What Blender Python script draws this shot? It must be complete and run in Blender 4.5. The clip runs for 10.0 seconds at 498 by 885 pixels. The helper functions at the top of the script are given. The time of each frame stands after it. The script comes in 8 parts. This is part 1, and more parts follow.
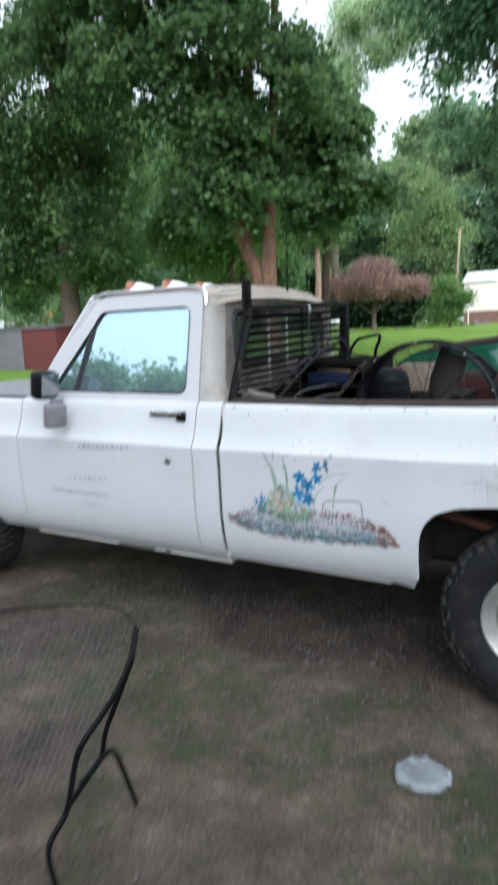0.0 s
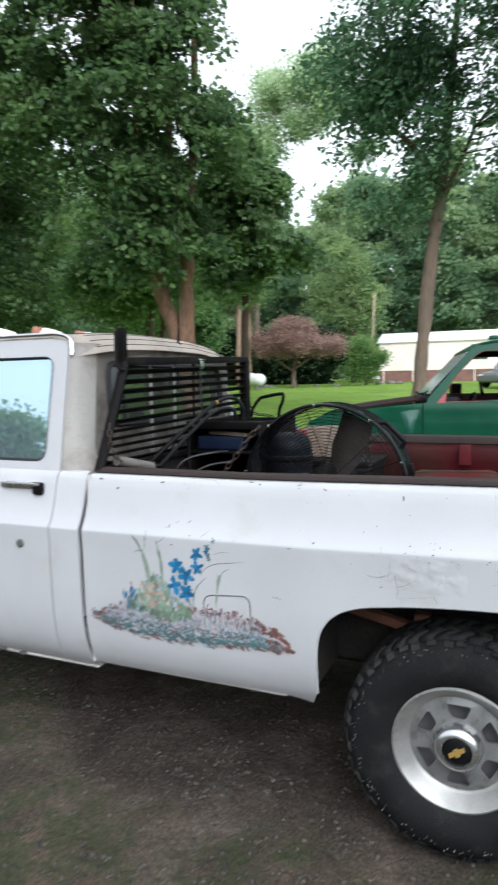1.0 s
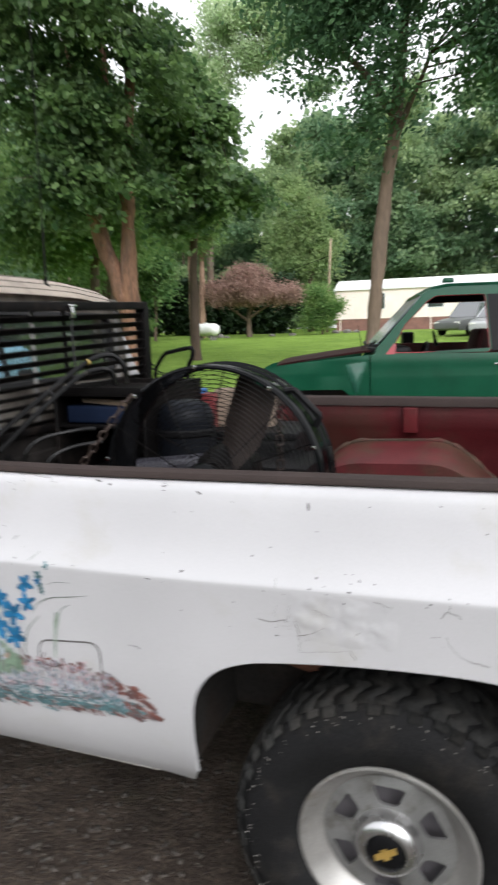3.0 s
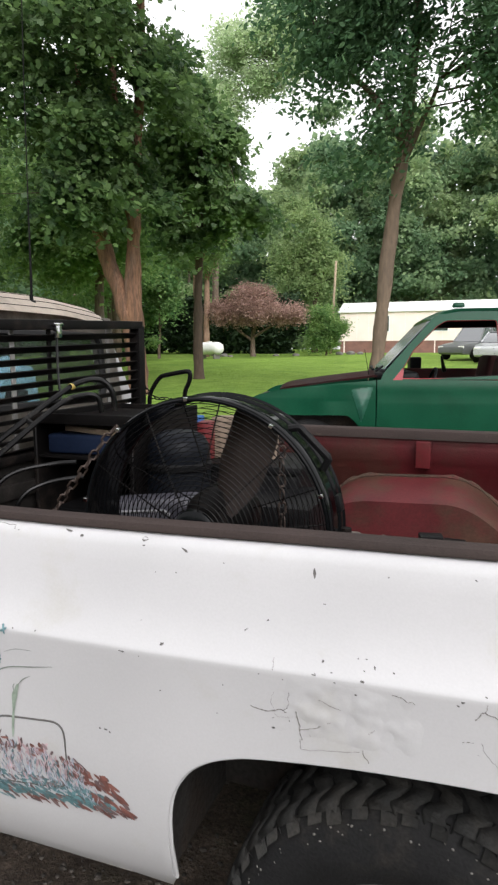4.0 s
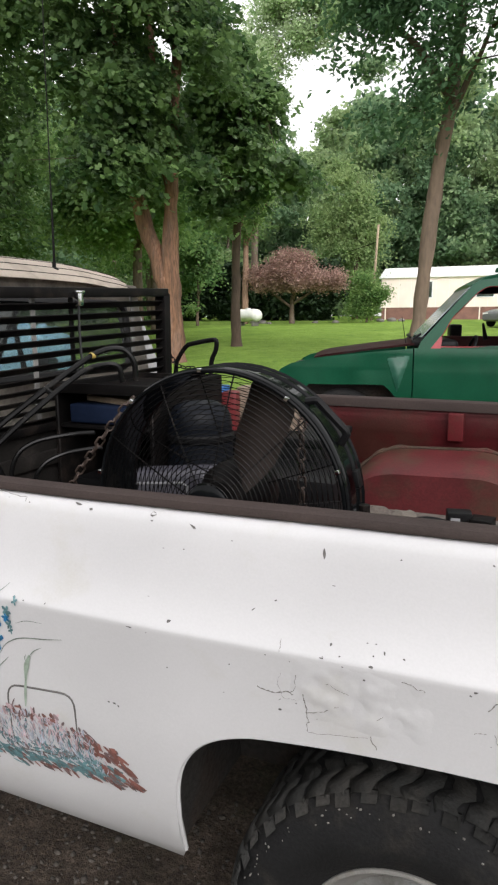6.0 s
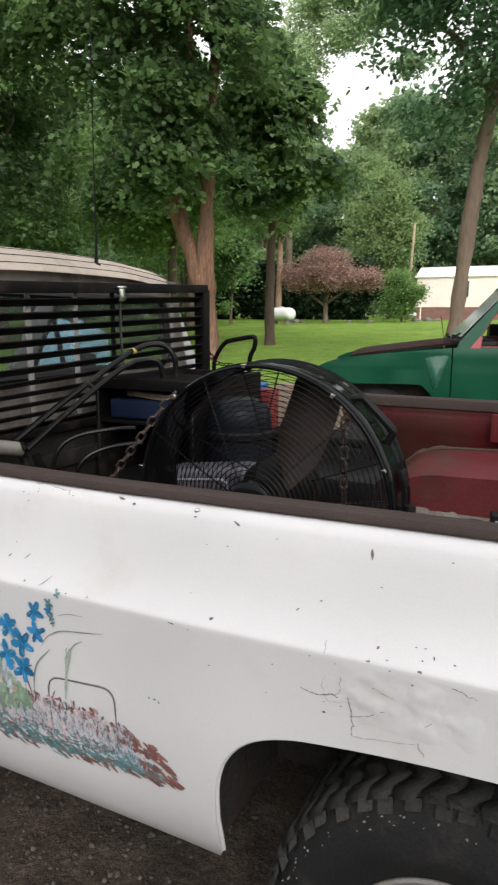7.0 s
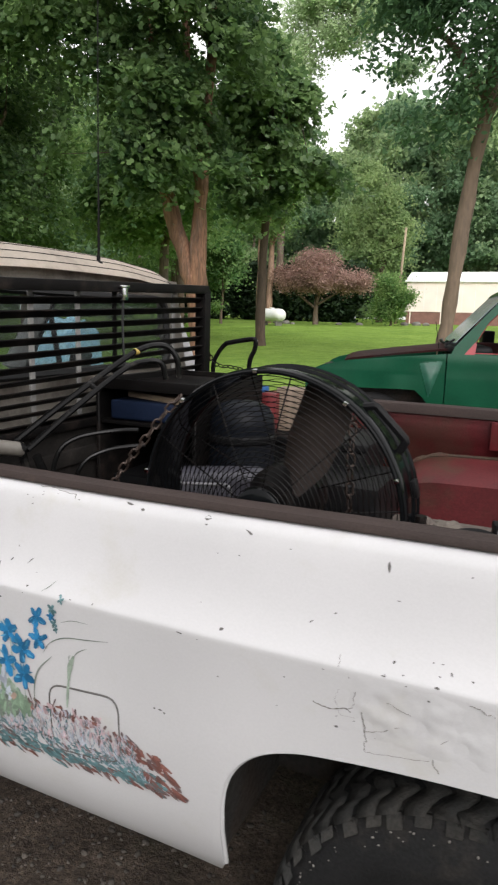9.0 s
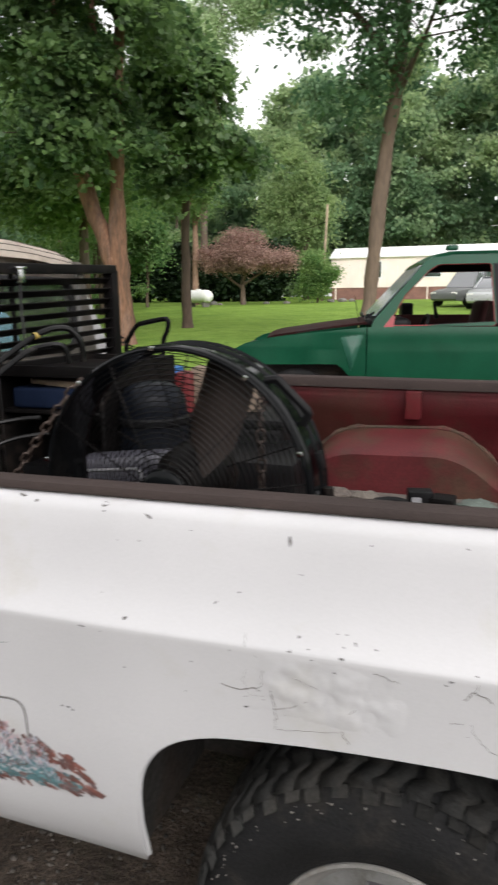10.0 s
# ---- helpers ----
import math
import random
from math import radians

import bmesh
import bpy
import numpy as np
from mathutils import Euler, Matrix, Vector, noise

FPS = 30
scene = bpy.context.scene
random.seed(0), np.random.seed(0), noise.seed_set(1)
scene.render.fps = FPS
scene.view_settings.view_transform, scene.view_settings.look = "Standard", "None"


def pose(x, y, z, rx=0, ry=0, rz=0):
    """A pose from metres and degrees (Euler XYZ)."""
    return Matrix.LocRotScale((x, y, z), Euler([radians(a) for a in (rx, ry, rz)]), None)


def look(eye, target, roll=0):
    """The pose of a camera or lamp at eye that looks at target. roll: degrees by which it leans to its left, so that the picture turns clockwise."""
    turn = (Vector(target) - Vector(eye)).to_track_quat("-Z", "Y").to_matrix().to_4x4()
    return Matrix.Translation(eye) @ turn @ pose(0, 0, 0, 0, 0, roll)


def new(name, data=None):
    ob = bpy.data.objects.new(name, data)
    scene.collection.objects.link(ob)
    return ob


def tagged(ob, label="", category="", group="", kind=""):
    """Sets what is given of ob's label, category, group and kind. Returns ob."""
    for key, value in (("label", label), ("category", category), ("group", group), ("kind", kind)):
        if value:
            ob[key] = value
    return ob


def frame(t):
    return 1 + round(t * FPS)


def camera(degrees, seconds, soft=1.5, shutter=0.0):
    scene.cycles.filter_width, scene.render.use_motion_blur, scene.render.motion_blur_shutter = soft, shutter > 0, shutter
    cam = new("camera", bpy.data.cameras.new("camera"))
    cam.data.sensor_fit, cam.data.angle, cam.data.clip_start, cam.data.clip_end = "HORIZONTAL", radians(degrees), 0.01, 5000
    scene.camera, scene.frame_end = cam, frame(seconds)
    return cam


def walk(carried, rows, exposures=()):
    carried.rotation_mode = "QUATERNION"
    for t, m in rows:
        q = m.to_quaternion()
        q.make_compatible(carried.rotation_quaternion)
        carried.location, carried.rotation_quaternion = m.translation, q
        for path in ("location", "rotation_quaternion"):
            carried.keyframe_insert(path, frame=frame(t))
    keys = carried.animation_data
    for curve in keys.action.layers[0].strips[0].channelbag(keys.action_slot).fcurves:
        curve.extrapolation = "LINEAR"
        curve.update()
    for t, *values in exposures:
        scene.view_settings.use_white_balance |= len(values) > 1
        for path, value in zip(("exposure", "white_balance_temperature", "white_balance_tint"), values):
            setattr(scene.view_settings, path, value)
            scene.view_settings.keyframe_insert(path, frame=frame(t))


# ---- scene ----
cam = camera(42.0, 10.0, soft=2.2, shutter=0.5)
PATH = [
    (0, (1.671, -2.513, 1.528), (0.681, -0.808, 1.195), -2.1),
    (0.2, (1.675, -2.381, 1.537), (0.685, -0.659, 1.301), -2.4),
    (0.5, (1.681, -2.221, 1.548), (0.733, -0.478, 1.298), -2.2),
    (1, (1.609, -2.004, 1.538), (0.825, -0.173, 1.363), -0.8),
    (1.5, (1.492, -1.77, 1.555), (0.9, 0.129, 1.346), 0.3),
    (2, (1.507, -1.596, 1.537), (0.815, 0.259, 1.251), -1.2),
    (2.5, (1.588, -1.406, 1.558), (0.761, 0.395, 1.291), -2.2),
    (3, (1.598, -1.272, 1.543), (0.932, 0.585, 1.215), -1.4),
    (3.2, (1.569, -1.216, 1.548), (0.978, 0.672, 1.254), 1.6),
    (4.3, (1.528, -1.028, 1.574), (0.822, 0.824, 1.306), -0.6),
    (4.5, (1.549, -1.021, 1.58), (0.812, 0.816, 1.287), -0.3),
    (5, (1.576, -1.003, 1.574), (0.788, 0.806, 1.249), -0.9),
    (5.2, (1.572, -0.994, 1.574), (0.761, 0.805, 1.246), -0.7),
    (6.3, (1.552, -0.985, 1.566), (0.783, 0.822, 1.188), 0.0),
    (6.5, (1.544, -0.982, 1.564), (0.75, 0.814, 1.188), 0.2),
    (7, (1.527, -0.984, 1.562), (0.664, 0.782, 1.189), 0.3),
    (7.5, (1.511, -0.986, 1.559), (0.598, 0.75, 1.169), 0.5),
    (8, (1.524, -0.981, 1.559), (0.737, 0.819, 1.183), 0.2),
    (8.5, (1.529, -0.98, 1.561), (0.888, 0.878, 1.192), 0.5),
    (9, (1.471, -0.984, 1.57), (0.645, 0.799, 1.198), 1.7),
    (9.5, (1.422, -0.96, 1.561), (0.667, 0.846, 1.149), 1.8),
    (10, (1.523, -0.922, 1.555), (0.883, 0.925, 1.131), -0.5),
]
EXPOSURES = [(0.0, 0.72, 5600, 7), (1.0, 0.7, 5800, 8), (2.5, 0.66, 6150, 11), (4.5, 0.63, 6450, 12), (10.0, 0.6, 6500, 12)]
walk(cam, [(t, look(eye, target, roll)) for t, eye, target, roll in PATH], EXPOSURES)

# ---- light ----
world = bpy.data.worlds.new("overcast_sky")
scene.world = world
world.use_nodes = True
wn, wl = world.node_tree.nodes, world.node_tree.links
sky = wn.new("ShaderNodeTexSky")
sky.sky_type = "NISHITA"
sky.sun_disc = False
sky.sun_elevation, sky.sun_rotation = radians(40), radians(142)
sky.air_density, sky.dust_density, sky.ozone_density = 1.2, 6.0, 1.0
pale = wn.new("ShaderNodeHueSaturation")
pale.inputs["Saturation"].default_value = 0.1
wl.new(sky.outputs[0], pale.inputs["Color"])
veil = wn.new("ShaderNodeMix")
veil.data_type = "RGBA"
veil.inputs[0].default_value = 0.5
veil.inputs[7].default_value = (6.15, 6.1, 6.0, 1.0)
wl.new(pale.outputs[0], veil.inputs[6])
wl.new(veil.outputs[2], wn["Background"].inputs["Color"])
wn["Background"].inputs["Strength"].default_value = 0.208

sun_data = bpy.data.lights.new("sun", "SUN")
sun_data.energy, sun_data.angle, sun_data.color = 0.42, radians(60), (1.0, 0.97, 0.93)
sun = new("sun", sun_data)
sun.matrix_world = look((8.34, -10.67, 11.4), (0, 0, 0))

# ---- helpers for building ----
WORLD = {}


def thing(name, at, label, category, group="", kind=""):
    """An empty at the thing's base; its parts are given in world metres."""
    ob = new(name)
    ob.matrix_world = Matrix.Translation(at)
    ob.empty_display_size = 0.1
    WORLD[ob] = Matrix.Translation(at)
    return tagged(ob, label, category, group, kind)


def finish(me, material, smooth):
    for m in material if isinstance(material, (list, tuple)) else [material]:
        me.materials.append(m)
    if smooth:
        me.polygons.foreach_set("use_smooth", [True] * len(me.polygons))
        if smooth != "all":
            me.set_sharp_from_angle(angle=radians(smooth if smooth is not True else 38))


def part(name, bm, material, parent, label="", smooth=True):
    """Links a bmesh in world metres as one mesh under a thing or part."""
    inv = WORLD[parent].inverted()
    bm.transform(inv)
    bmesh.ops.recalc_face_normals(bm, faces=bm.faces)
    me = bpy.data.meshes.new(name)
    bm.to_mesh(me)
    bm.free()
    finish(me, material, smooth)
    ob = new(name, me)
    ob.parent = parent
    WORLD[ob] = WORLD[parent]
    return tagged(ob, label)


def solid(name, bm, material, at, label, category, smooth=True, group="", kind=""):
    """A thing that is one mesh, given in world metres, with its origin at at."""
    bm.transform(Matrix.Translation(at).inverted())
    bmesh.ops.recalc_face_normals(bm, faces=bm.faces)
    me = bpy.data.meshes.new(name)
    bm.to_mesh(me)
    bm.free()
    finish(me, material, smooth)
    ob = new(name, me)
    ob.matrix_world = Matrix.Translation(at)
    WORLD[ob] = Matrix.Translation(at)
    return tagged(ob, label, category, group, kind)


def raw_mesh(name, verts, faces, material, parent=None, smooth=False):
    """A mesh from arrays: verts n x 3, faces m x k, all of one size, in world metres."""
    verts, faces = np.asarray(verts, np.float32), np.asarray(faces, np.int32)
    if parent is not None:
        verts = verts - np.array(WORLD[parent].translation, np.float32)
    me = bpy.data.meshes.new(name)
    n, k = faces.shape
    me.vertices.add(len(verts))
    me.vertices.foreach_set("co", verts.ravel())
    me.loops.add(n * k)
    me.loops.foreach_set("vertex_index", faces.ravel())
    me.polygons.add(n)
    me.polygons.foreach_set("loop_start", np.arange(0, n * k, k, dtype=np.int32))
    me.update(calc_edges=True)
    finish(me, material, smooth)
    ob = new(name, me)
    if parent is not None:
        ob.parent = parent
        WORLD[ob] = WORLD[parent]
    return ob


def box(bm, c, size, turn=(0, 0, 0), bevel=0.0, seg=2, taper=1.0):
    m = Matrix.LocRotScale(Vector(c), Euler([radians(a) for a in turn]), None)
    vs = []
    sx, sy, sz = (s / 2 for s in size)
    for dz in (-1, 1):
        k = taper if dz > 0 else 1.0
        for dx, dy in ((-1, -1), (1, -1), (1, 1), (-1, 1)):
            vs.append(bm.verts.new(m @ Vector((dx * sx * k, dy * sy * k, dz * sz))))
    fs = [bm.faces.new([vs[i] for i in q]) for q in
          ((3, 2, 1, 0), (4, 5, 6, 7), (0, 1, 5, 4), (1, 2, 6, 5), (2, 3, 7, 6), (3, 0, 4, 7))]
    if bevel:
        es = list({e for f in fs for e in f.edges})
        bmesh.ops.bevel(bm, geom=es, offset=bevel, segments=seg, profile=0.6, affect="EDGES")


def tube(bm, pts, r, seg=8, cap=True, closed=False):
    """A round tube along points; r may be one radius or one for each point."""
    pts = [Vector(p) for p in pts]
    n = len(pts)
    rs = [float(q) for q in r] if isinstance(r, (list, tuple)) else [float(r)] * n
    up, rings = None, []
    for i, p in enumerate(pts):
        a = pts[(i - 1) % n] if (closed or i > 0) else p
        b = pts[(i + 1) % n] if (closed or i < n - 1) else p
        d = (b - a).normalized()
        if up is None:
            up = d.orthogonal().normalized()
        up = (up - d * up.dot(d))
        up = up.normalized() if up.length > 1e-6 else d.orthogonal().normalized()
        side = d.cross(up)
        rings.append([bm.verts.new(p + rs[i] * (math.cos(w) * up + math.sin(w) * side))
                      for w in (2 * math.pi * k / seg for k in range(seg))])
    for i in range(n if closed else n - 1):
        a, b = rings[i], rings[(i + 1) % n]
        for k in range(seg):
            bm.faces.new((a[k], a[(k + 1) % seg], b[(k + 1) % seg], b[k]))
    if cap and not closed:
        bm.faces.new(rings[0][::-1])
        bm.faces.new(rings[-1])
    return rings


def arc(c, r, a0, a1, n, axis="y"):
    """Points of an arc round c, in the plane across the axis."""
    out = []
    for i in range(n + 1):
        w = radians(a0 + (a1 - a0) * i / n)
        u, v = r * math.cos(w), r * math.sin(w)
        out.append({"y": (c[0] + u, c[1], c[2] + v), "x": (c[0], c[1] + u, c[2] + v), "z": (c[0] + u, c[1] + v, c[2])}[axis])
    return out


def smooth_path(pts, n=6):
    """Catmull-Rom points through the given ones."""
    p = [Vector(q) for q in pts]
    p = [2 * p[0] - p[1]] + p + [2 * p[-1] - p[-2]]
    out = []
    for i in range(1, len(p) - 2):
        for k in range(n):
            t = k / n
            out.append(0.5 * (2 * p[i] + (p[i + 1] - p[i - 1]) * t + (2 * p[i - 1] - 5 * p[i] + 4 * p[i + 1] - p[i + 2]) * t * t
                              + (3 * p[i] - p[i - 1] - 3 * p[i + 1] + p[i + 2]) * t ** 3))
    return out + [p[-2]]


def lathe(bm, profile, centre, m=None, seg=32, close=False):
    """Turns (radius, along) pairs round the y axis, moved by m or to centre."""
    m = m or Matrix.Translation(centre)
    rings = []
    for r, h in profile:
        rings.append([bm.verts.new(m @ Vector((r * math.cos(w), h, r * math.sin(w)))) for w in (2 * math.pi * k / seg for k in range(seg))])
    pairs = list(zip(rings, rings[1:])) + ([(rings[-1], rings[0])] if close else [])
    for a, b in pairs:
        for k in range(seg):
            bm.faces.new((a[k], a[(k + 1) % seg], b[(k + 1) % seg], b[k]))
    bmesh.ops.remove_doubles(bm, verts=bm.verts, dist=1e-5)


def plate(bm, outer, holes, put, thick, inward):
    """A sheet with holes: loops of (u, v), laid into space by put(u, v), with depth along inward."""
    tmp = bmesh.new()
    edges = []
    for loop in (outer, *holes):
        vs = [tmp.verts.new((u, v, 0)) for u, v in loop]
        edges += [tmp.edges.new((vs[i], vs[(i + 1) % len(vs)])) for i in range(len(vs))]
    bmesh.ops.triangle_fill(tmp, use_beauty=True, edges=edges, normal=(0, 0, 1))
    inward = Vector(inward) * thick
    front = {v: bm.verts.new(put(v.co.x, v.co.y)) for v in tmp.verts}
    back = {v: bm.verts.new(front[v].co + inward) for v in tmp.verts}
    for f in tmp.faces:
        bm.faces.new([front[v] for v in f.verts])
        bm.faces.new([back[v] for v in reversed(f.verts)])
    for e in tmp.edges:
        if len(e.link_faces) == 1:
            a, b = e.verts
            bm.faces.new((front[a], front[b], back[b], back[a]))
    tmp.free()


def rounded(loop, r, n=4):
    """A loop of (u, v) with its corners rounded."""
    out, k = [], len(loop)
    for i in range(k):
        p, a, b = Vector(loop[i]), Vector(loop[i - 1]), Vector(loop[(i + 1) % k])
        ra = min(r, (a - p).length * 0.45)
        rb = min(r, (b - p).length * 0.45)
        s, e = p + (a - p).normalized() * ra, p + (b - p).normalized() * rb
        for j in range(n + 1):
            t = j / n
            q = (1 - t) ** 2 * s + 2 * t * (1 - t) * p + t * t * e
            out.append((q.x, q.y))
    return out


# ---- materials ----
def material(name, base, rough=0.5, metal=0.0, vary=0.2, scale=6.0, grain=90.0, grain_vary=0.1, bump=0.15, second=None, cover=0.5,
             patch=2.5, coat=0.0, spec=0.5, per_piece=0.0, per_island=0.0, rough_vary=0.12, transmit=0.0, ior=1.5, alpha=1.0, upright=1.0):
    """A node material: colour with two scales of variation, an optional second colour in noise patches, grain relief."""
    m = bpy.data.materials.new(name)
    m.use_nodes = True
    n, l = m.node_tree.nodes, m.node_tree.links
    b = n["Principled BSDF"]
    co = n.new("ShaderNodeTexCoord")
    where = co.outputs["Object"]
    if upright != 1.0:
        drawn = n.new("ShaderNodeMapping")
        drawn.inputs["Scale"].default_value = (1.0, 1.0, upright)
        l.new(where, drawn.inputs["Vector"])
        where = drawn.outputs["Vector"]
    big, fine = n.new("ShaderNodeTexNoise"), n.new("ShaderNodeTexNoise")
    for q, s, d in ((big, scale, 5), (fine, grain, 3)):
        q.inputs["Scale"].default_value, q.inputs["Detail"].default_value = s, d
        l.new(where, q.inputs["Vector"])

    def mix(a, b_, f, mode="MIX"):
        x = n.new("ShaderNodeMix")
        x.data_type, x.blend_type = "RGBA", mode
        for sock, v in ((x.inputs[6], a), (x.inputs[7], b_), (x.inputs[0], f)):
            if hasattr(v, "links"):
                l.new(v, sock)
            else:
                sock.default_value = v
        return x.outputs[2]

    def ramp(src, lo, hi, a=0.0, b_=1.0):
        x = n.new("ShaderNodeMapRange")
        x.inputs[1].default_value, x.inputs[2].default_value, x.inputs[3].default_value, x.inputs[4].default_value = lo, hi, a, b_
        l.new(src, x.inputs[0])
        return x.outputs[0]

    def value(v):
        c = n.new("ShaderNodeCombineColor")
        for i in range(3):
            l.new(v, c.inputs[i])
        return c.outputs[0]

    col = (*base, 1)
    if second:
        pn = n.new("ShaderNodeTexNoise")
        pn.inputs["Scale"].default_value, pn.inputs["Detail"].default_value = patch, 8
        pn.inputs["Roughness"].default_value = 0.65
        l.new(where, pn.inputs["Vector"])
        col = mix(col, (*second, 1), ramp(pn.outputs["Fac"], 0.62 - cover * 0.3, 0.76 - cover * 0.3))
    col = mix(col, value(ramp(big.outputs["Fac"], 0.3, 0.7, 1 - vary, 1 + vary * 0.5)), 1.0, "MULTIPLY")
    col = mix(col, value(ramp(fine.outputs["Fac"], 0.3, 0.7, 1 - grain_vary, 1 + grain_vary)), 1.0, "MULTIPLY")
    if per_piece or per_island:
        src = n.new("ShaderNodeObjectInfo").outputs["Random"] if per_piece else n.new("ShaderNodeNewGeometry").outputs["Random Per Island"]
        k = per_piece or per_island
        col = mix(col, value(ramp(src, 0, 1, 1 - k, 1 + k * 0.7)), 1.0, "MULTIPLY")
    l.new(col, b.inputs["Base Color"])
    b.inputs["Metallic"].default_value = metal
    l.new(ramp(big.outputs["Fac"], 0.3, 0.7, max(0.02, rough - rough_vary * rough), min(1, rough + rough_vary * rough)), b.inputs["Roughness"])
    b.inputs["Specular IOR Level"].default_value = spec
    b.inputs["Coat Weight"].default_value = coat
    b.inputs["Coat Roughness"].default_value = 0.12
    b.inputs["Transmission Weight"].default_value = transmit
    b.inputs["IOR"].default_value = ior
    b.inputs["Alpha"].default_value = alpha
    if bump:
        bp = n.new("ShaderNodeBump")
        bp.inputs["Strength"].default_value, bp.inputs["Distance"].default_value = bump, 0.01
        l.new(fine.outputs["Fac"], bp.inputs["Height"])
        l.new(bp.outputs[0], b.inputs["Normal"])
    return m


def leaf_material(name, low, high, glow=0.3, gloss=0.2, rough=0.65, stand=None):
    """Leaves: colour varied leaf by leaf, with light coming through."""
    m = bpy.data.materials.new(name)
    m.use_nodes = True
    n, l = m.node_tree.nodes, m.node_tree.links
    b, out = n["Principled BSDF"], n["Material Output"]
    geo = n.new("ShaderNodeNewGeometry")
    co = n.new("ShaderNodeTexCoord")
    clump = n.new("ShaderNodeTexNoise")
    clump.inputs["Scale"].default_value = 0.9
    l.new(co.outputs["Object"], clump.inputs["Vector"])
    add = n.new("ShaderNodeMath")
    add.operation = "MULTIPLY_ADD"
    add.inputs[1].default_value = 0.3
    l.new(geo.outputs["Random Per Island"], add.inputs[0])
    l.new(clump.outputs["Fac"], add.inputs[2])
    r = n.new("ShaderNodeValToRGB")
    r.color_ramp.elements[0].position, r.color_ramp.elements[0].color = 0.42, (*low, 1)
    r.color_ramp.elements[1].position, r.color_ramp.elements[1].color = 0.9, (*high, 1)
    l.new(add.outputs[0], r.inputs[0])
    tone = r.outputs[0]
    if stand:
        # broad noise patches of a darker, bluer leaf tone
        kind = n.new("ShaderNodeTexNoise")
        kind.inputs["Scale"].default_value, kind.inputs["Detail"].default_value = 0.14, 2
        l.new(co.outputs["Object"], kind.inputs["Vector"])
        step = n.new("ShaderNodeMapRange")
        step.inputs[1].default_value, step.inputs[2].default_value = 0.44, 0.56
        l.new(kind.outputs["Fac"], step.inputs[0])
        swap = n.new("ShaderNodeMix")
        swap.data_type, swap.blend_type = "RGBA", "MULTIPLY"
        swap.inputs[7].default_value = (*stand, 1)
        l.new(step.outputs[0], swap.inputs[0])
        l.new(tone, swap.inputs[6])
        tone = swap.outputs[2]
    l.new(tone, b.inputs["Base Color"])
    b.inputs["Roughness"].default_value = rough
    b.inputs["Specular IOR Level"].default_value = gloss
    t = n.new("ShaderNodeBsdfTranslucent")
    l.new(tone, t.inputs["Color"])
    mx = n.new("ShaderNodeMixShader")
    mx.inputs[0].default_value = glow
    l.new(b.outputs[0], mx.inputs[1])
    l.new(t.outputs[0], mx.inputs[2])
    l.new(mx.outputs[0], out.inputs["Surface"])
    return m


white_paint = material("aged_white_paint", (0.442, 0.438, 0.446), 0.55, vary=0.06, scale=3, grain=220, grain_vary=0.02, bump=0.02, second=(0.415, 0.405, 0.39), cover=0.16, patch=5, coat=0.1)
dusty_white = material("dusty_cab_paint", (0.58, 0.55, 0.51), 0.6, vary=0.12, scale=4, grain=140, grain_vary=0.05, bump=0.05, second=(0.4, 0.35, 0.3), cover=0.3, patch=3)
darker_white = material("dark_cab_back_paint", (0.27, 0.245, 0.215), 0.7, vary=0.25, scale=5, grain=120, grain_vary=0.1, bump=0.06, second=(0.12, 0.1, 0.085), cover=0.45, patch=4)
roof_paint = material("dust_caked_roof_paint", (0.56, 0.49, 0.42), 0.65, vary=0.12, scale=5, grain=120, grain_vary=0.06, bump=0.06, second=(0.36, 0.3, 0.25), cover=0.3, patch=4)
brown_cap = material("weathered_brown_rail_cap", (0.037, 0.027, 0.0245), 0.7, spec=0.16, vary=0.18, scale=7, grain=200, grain_vary=0.15, bump=0.12, second=(0.085, 0.06, 0.05), cover=0.1, patch=9)
# housing copy of the bed red: rusty patches, base dimmed against skylight on top
worn_dimmed_red = material("rubbed_dimmed_red_paint", (0.074, 0.011, 0.0125), 0.6, vary=0.3, scale=5, grain=110, grain_vary=0.15, bump=0.1, second=(0.055, 0.026, 0.017), cover=0.55, patch=3, spec=0.25)
near_black = material("near_black_bed_front_paint", (0.012, 0.0105, 0.0095), 0.8, spec=0.15, vary=0.35, scale=5, grain=100, grain_vary=0.2, bump=0.1, second=(0.025, 0.021, 0.019), cover=0.25, patch=5)
red_bed = material("faded_red_bed_paint", (0.086, 0.0095, 0.012), 0.5, spec=0.2, vary=0.25, scale=4, grain=130, grain_vary=0.12, bump=0.08, second=(0.07, 0.022, 0.017), cover=0.5, patch=3.2)
bed_mud = material("dried_bed_mud", (0.05, 0.03, 0.018), 0.95, vary=0.4, scale=9, grain=90, grain_vary=0.3, bump=0.3, second=(0.08, 0.014, 0.014), cover=0.35, patch=8)
rust = material("rust", (0.13, 0.05, 0.028), 0.85, vary=0.35, scale=14, grain=180, grain_vary=0.25, bump=0.4)
black_steel = material("black_painted_steel", (0.0055, 0.005, 0.005), 0.45, spec=0.07, vary=0.3, scale=8, grain=160, grain_vary=0.2, bump=0.06, second=(0.018, 0.014, 0.012), cover=0.3, patch=8)
gloss_black = material("gloss_black_enamel", (0.004, 0.0045, 0.005), 0.05, vary=0.2, scale=9, grain=200, grain_vary=0.1, bump=0.004, spec=0.1)
black_plastic = material("black_plastic", (0.006, 0.006, 0.0065), 0.45, spec=0.1, vary=0.2, scale=9, grain=260, grain_vary=0.12, bump=0.08)
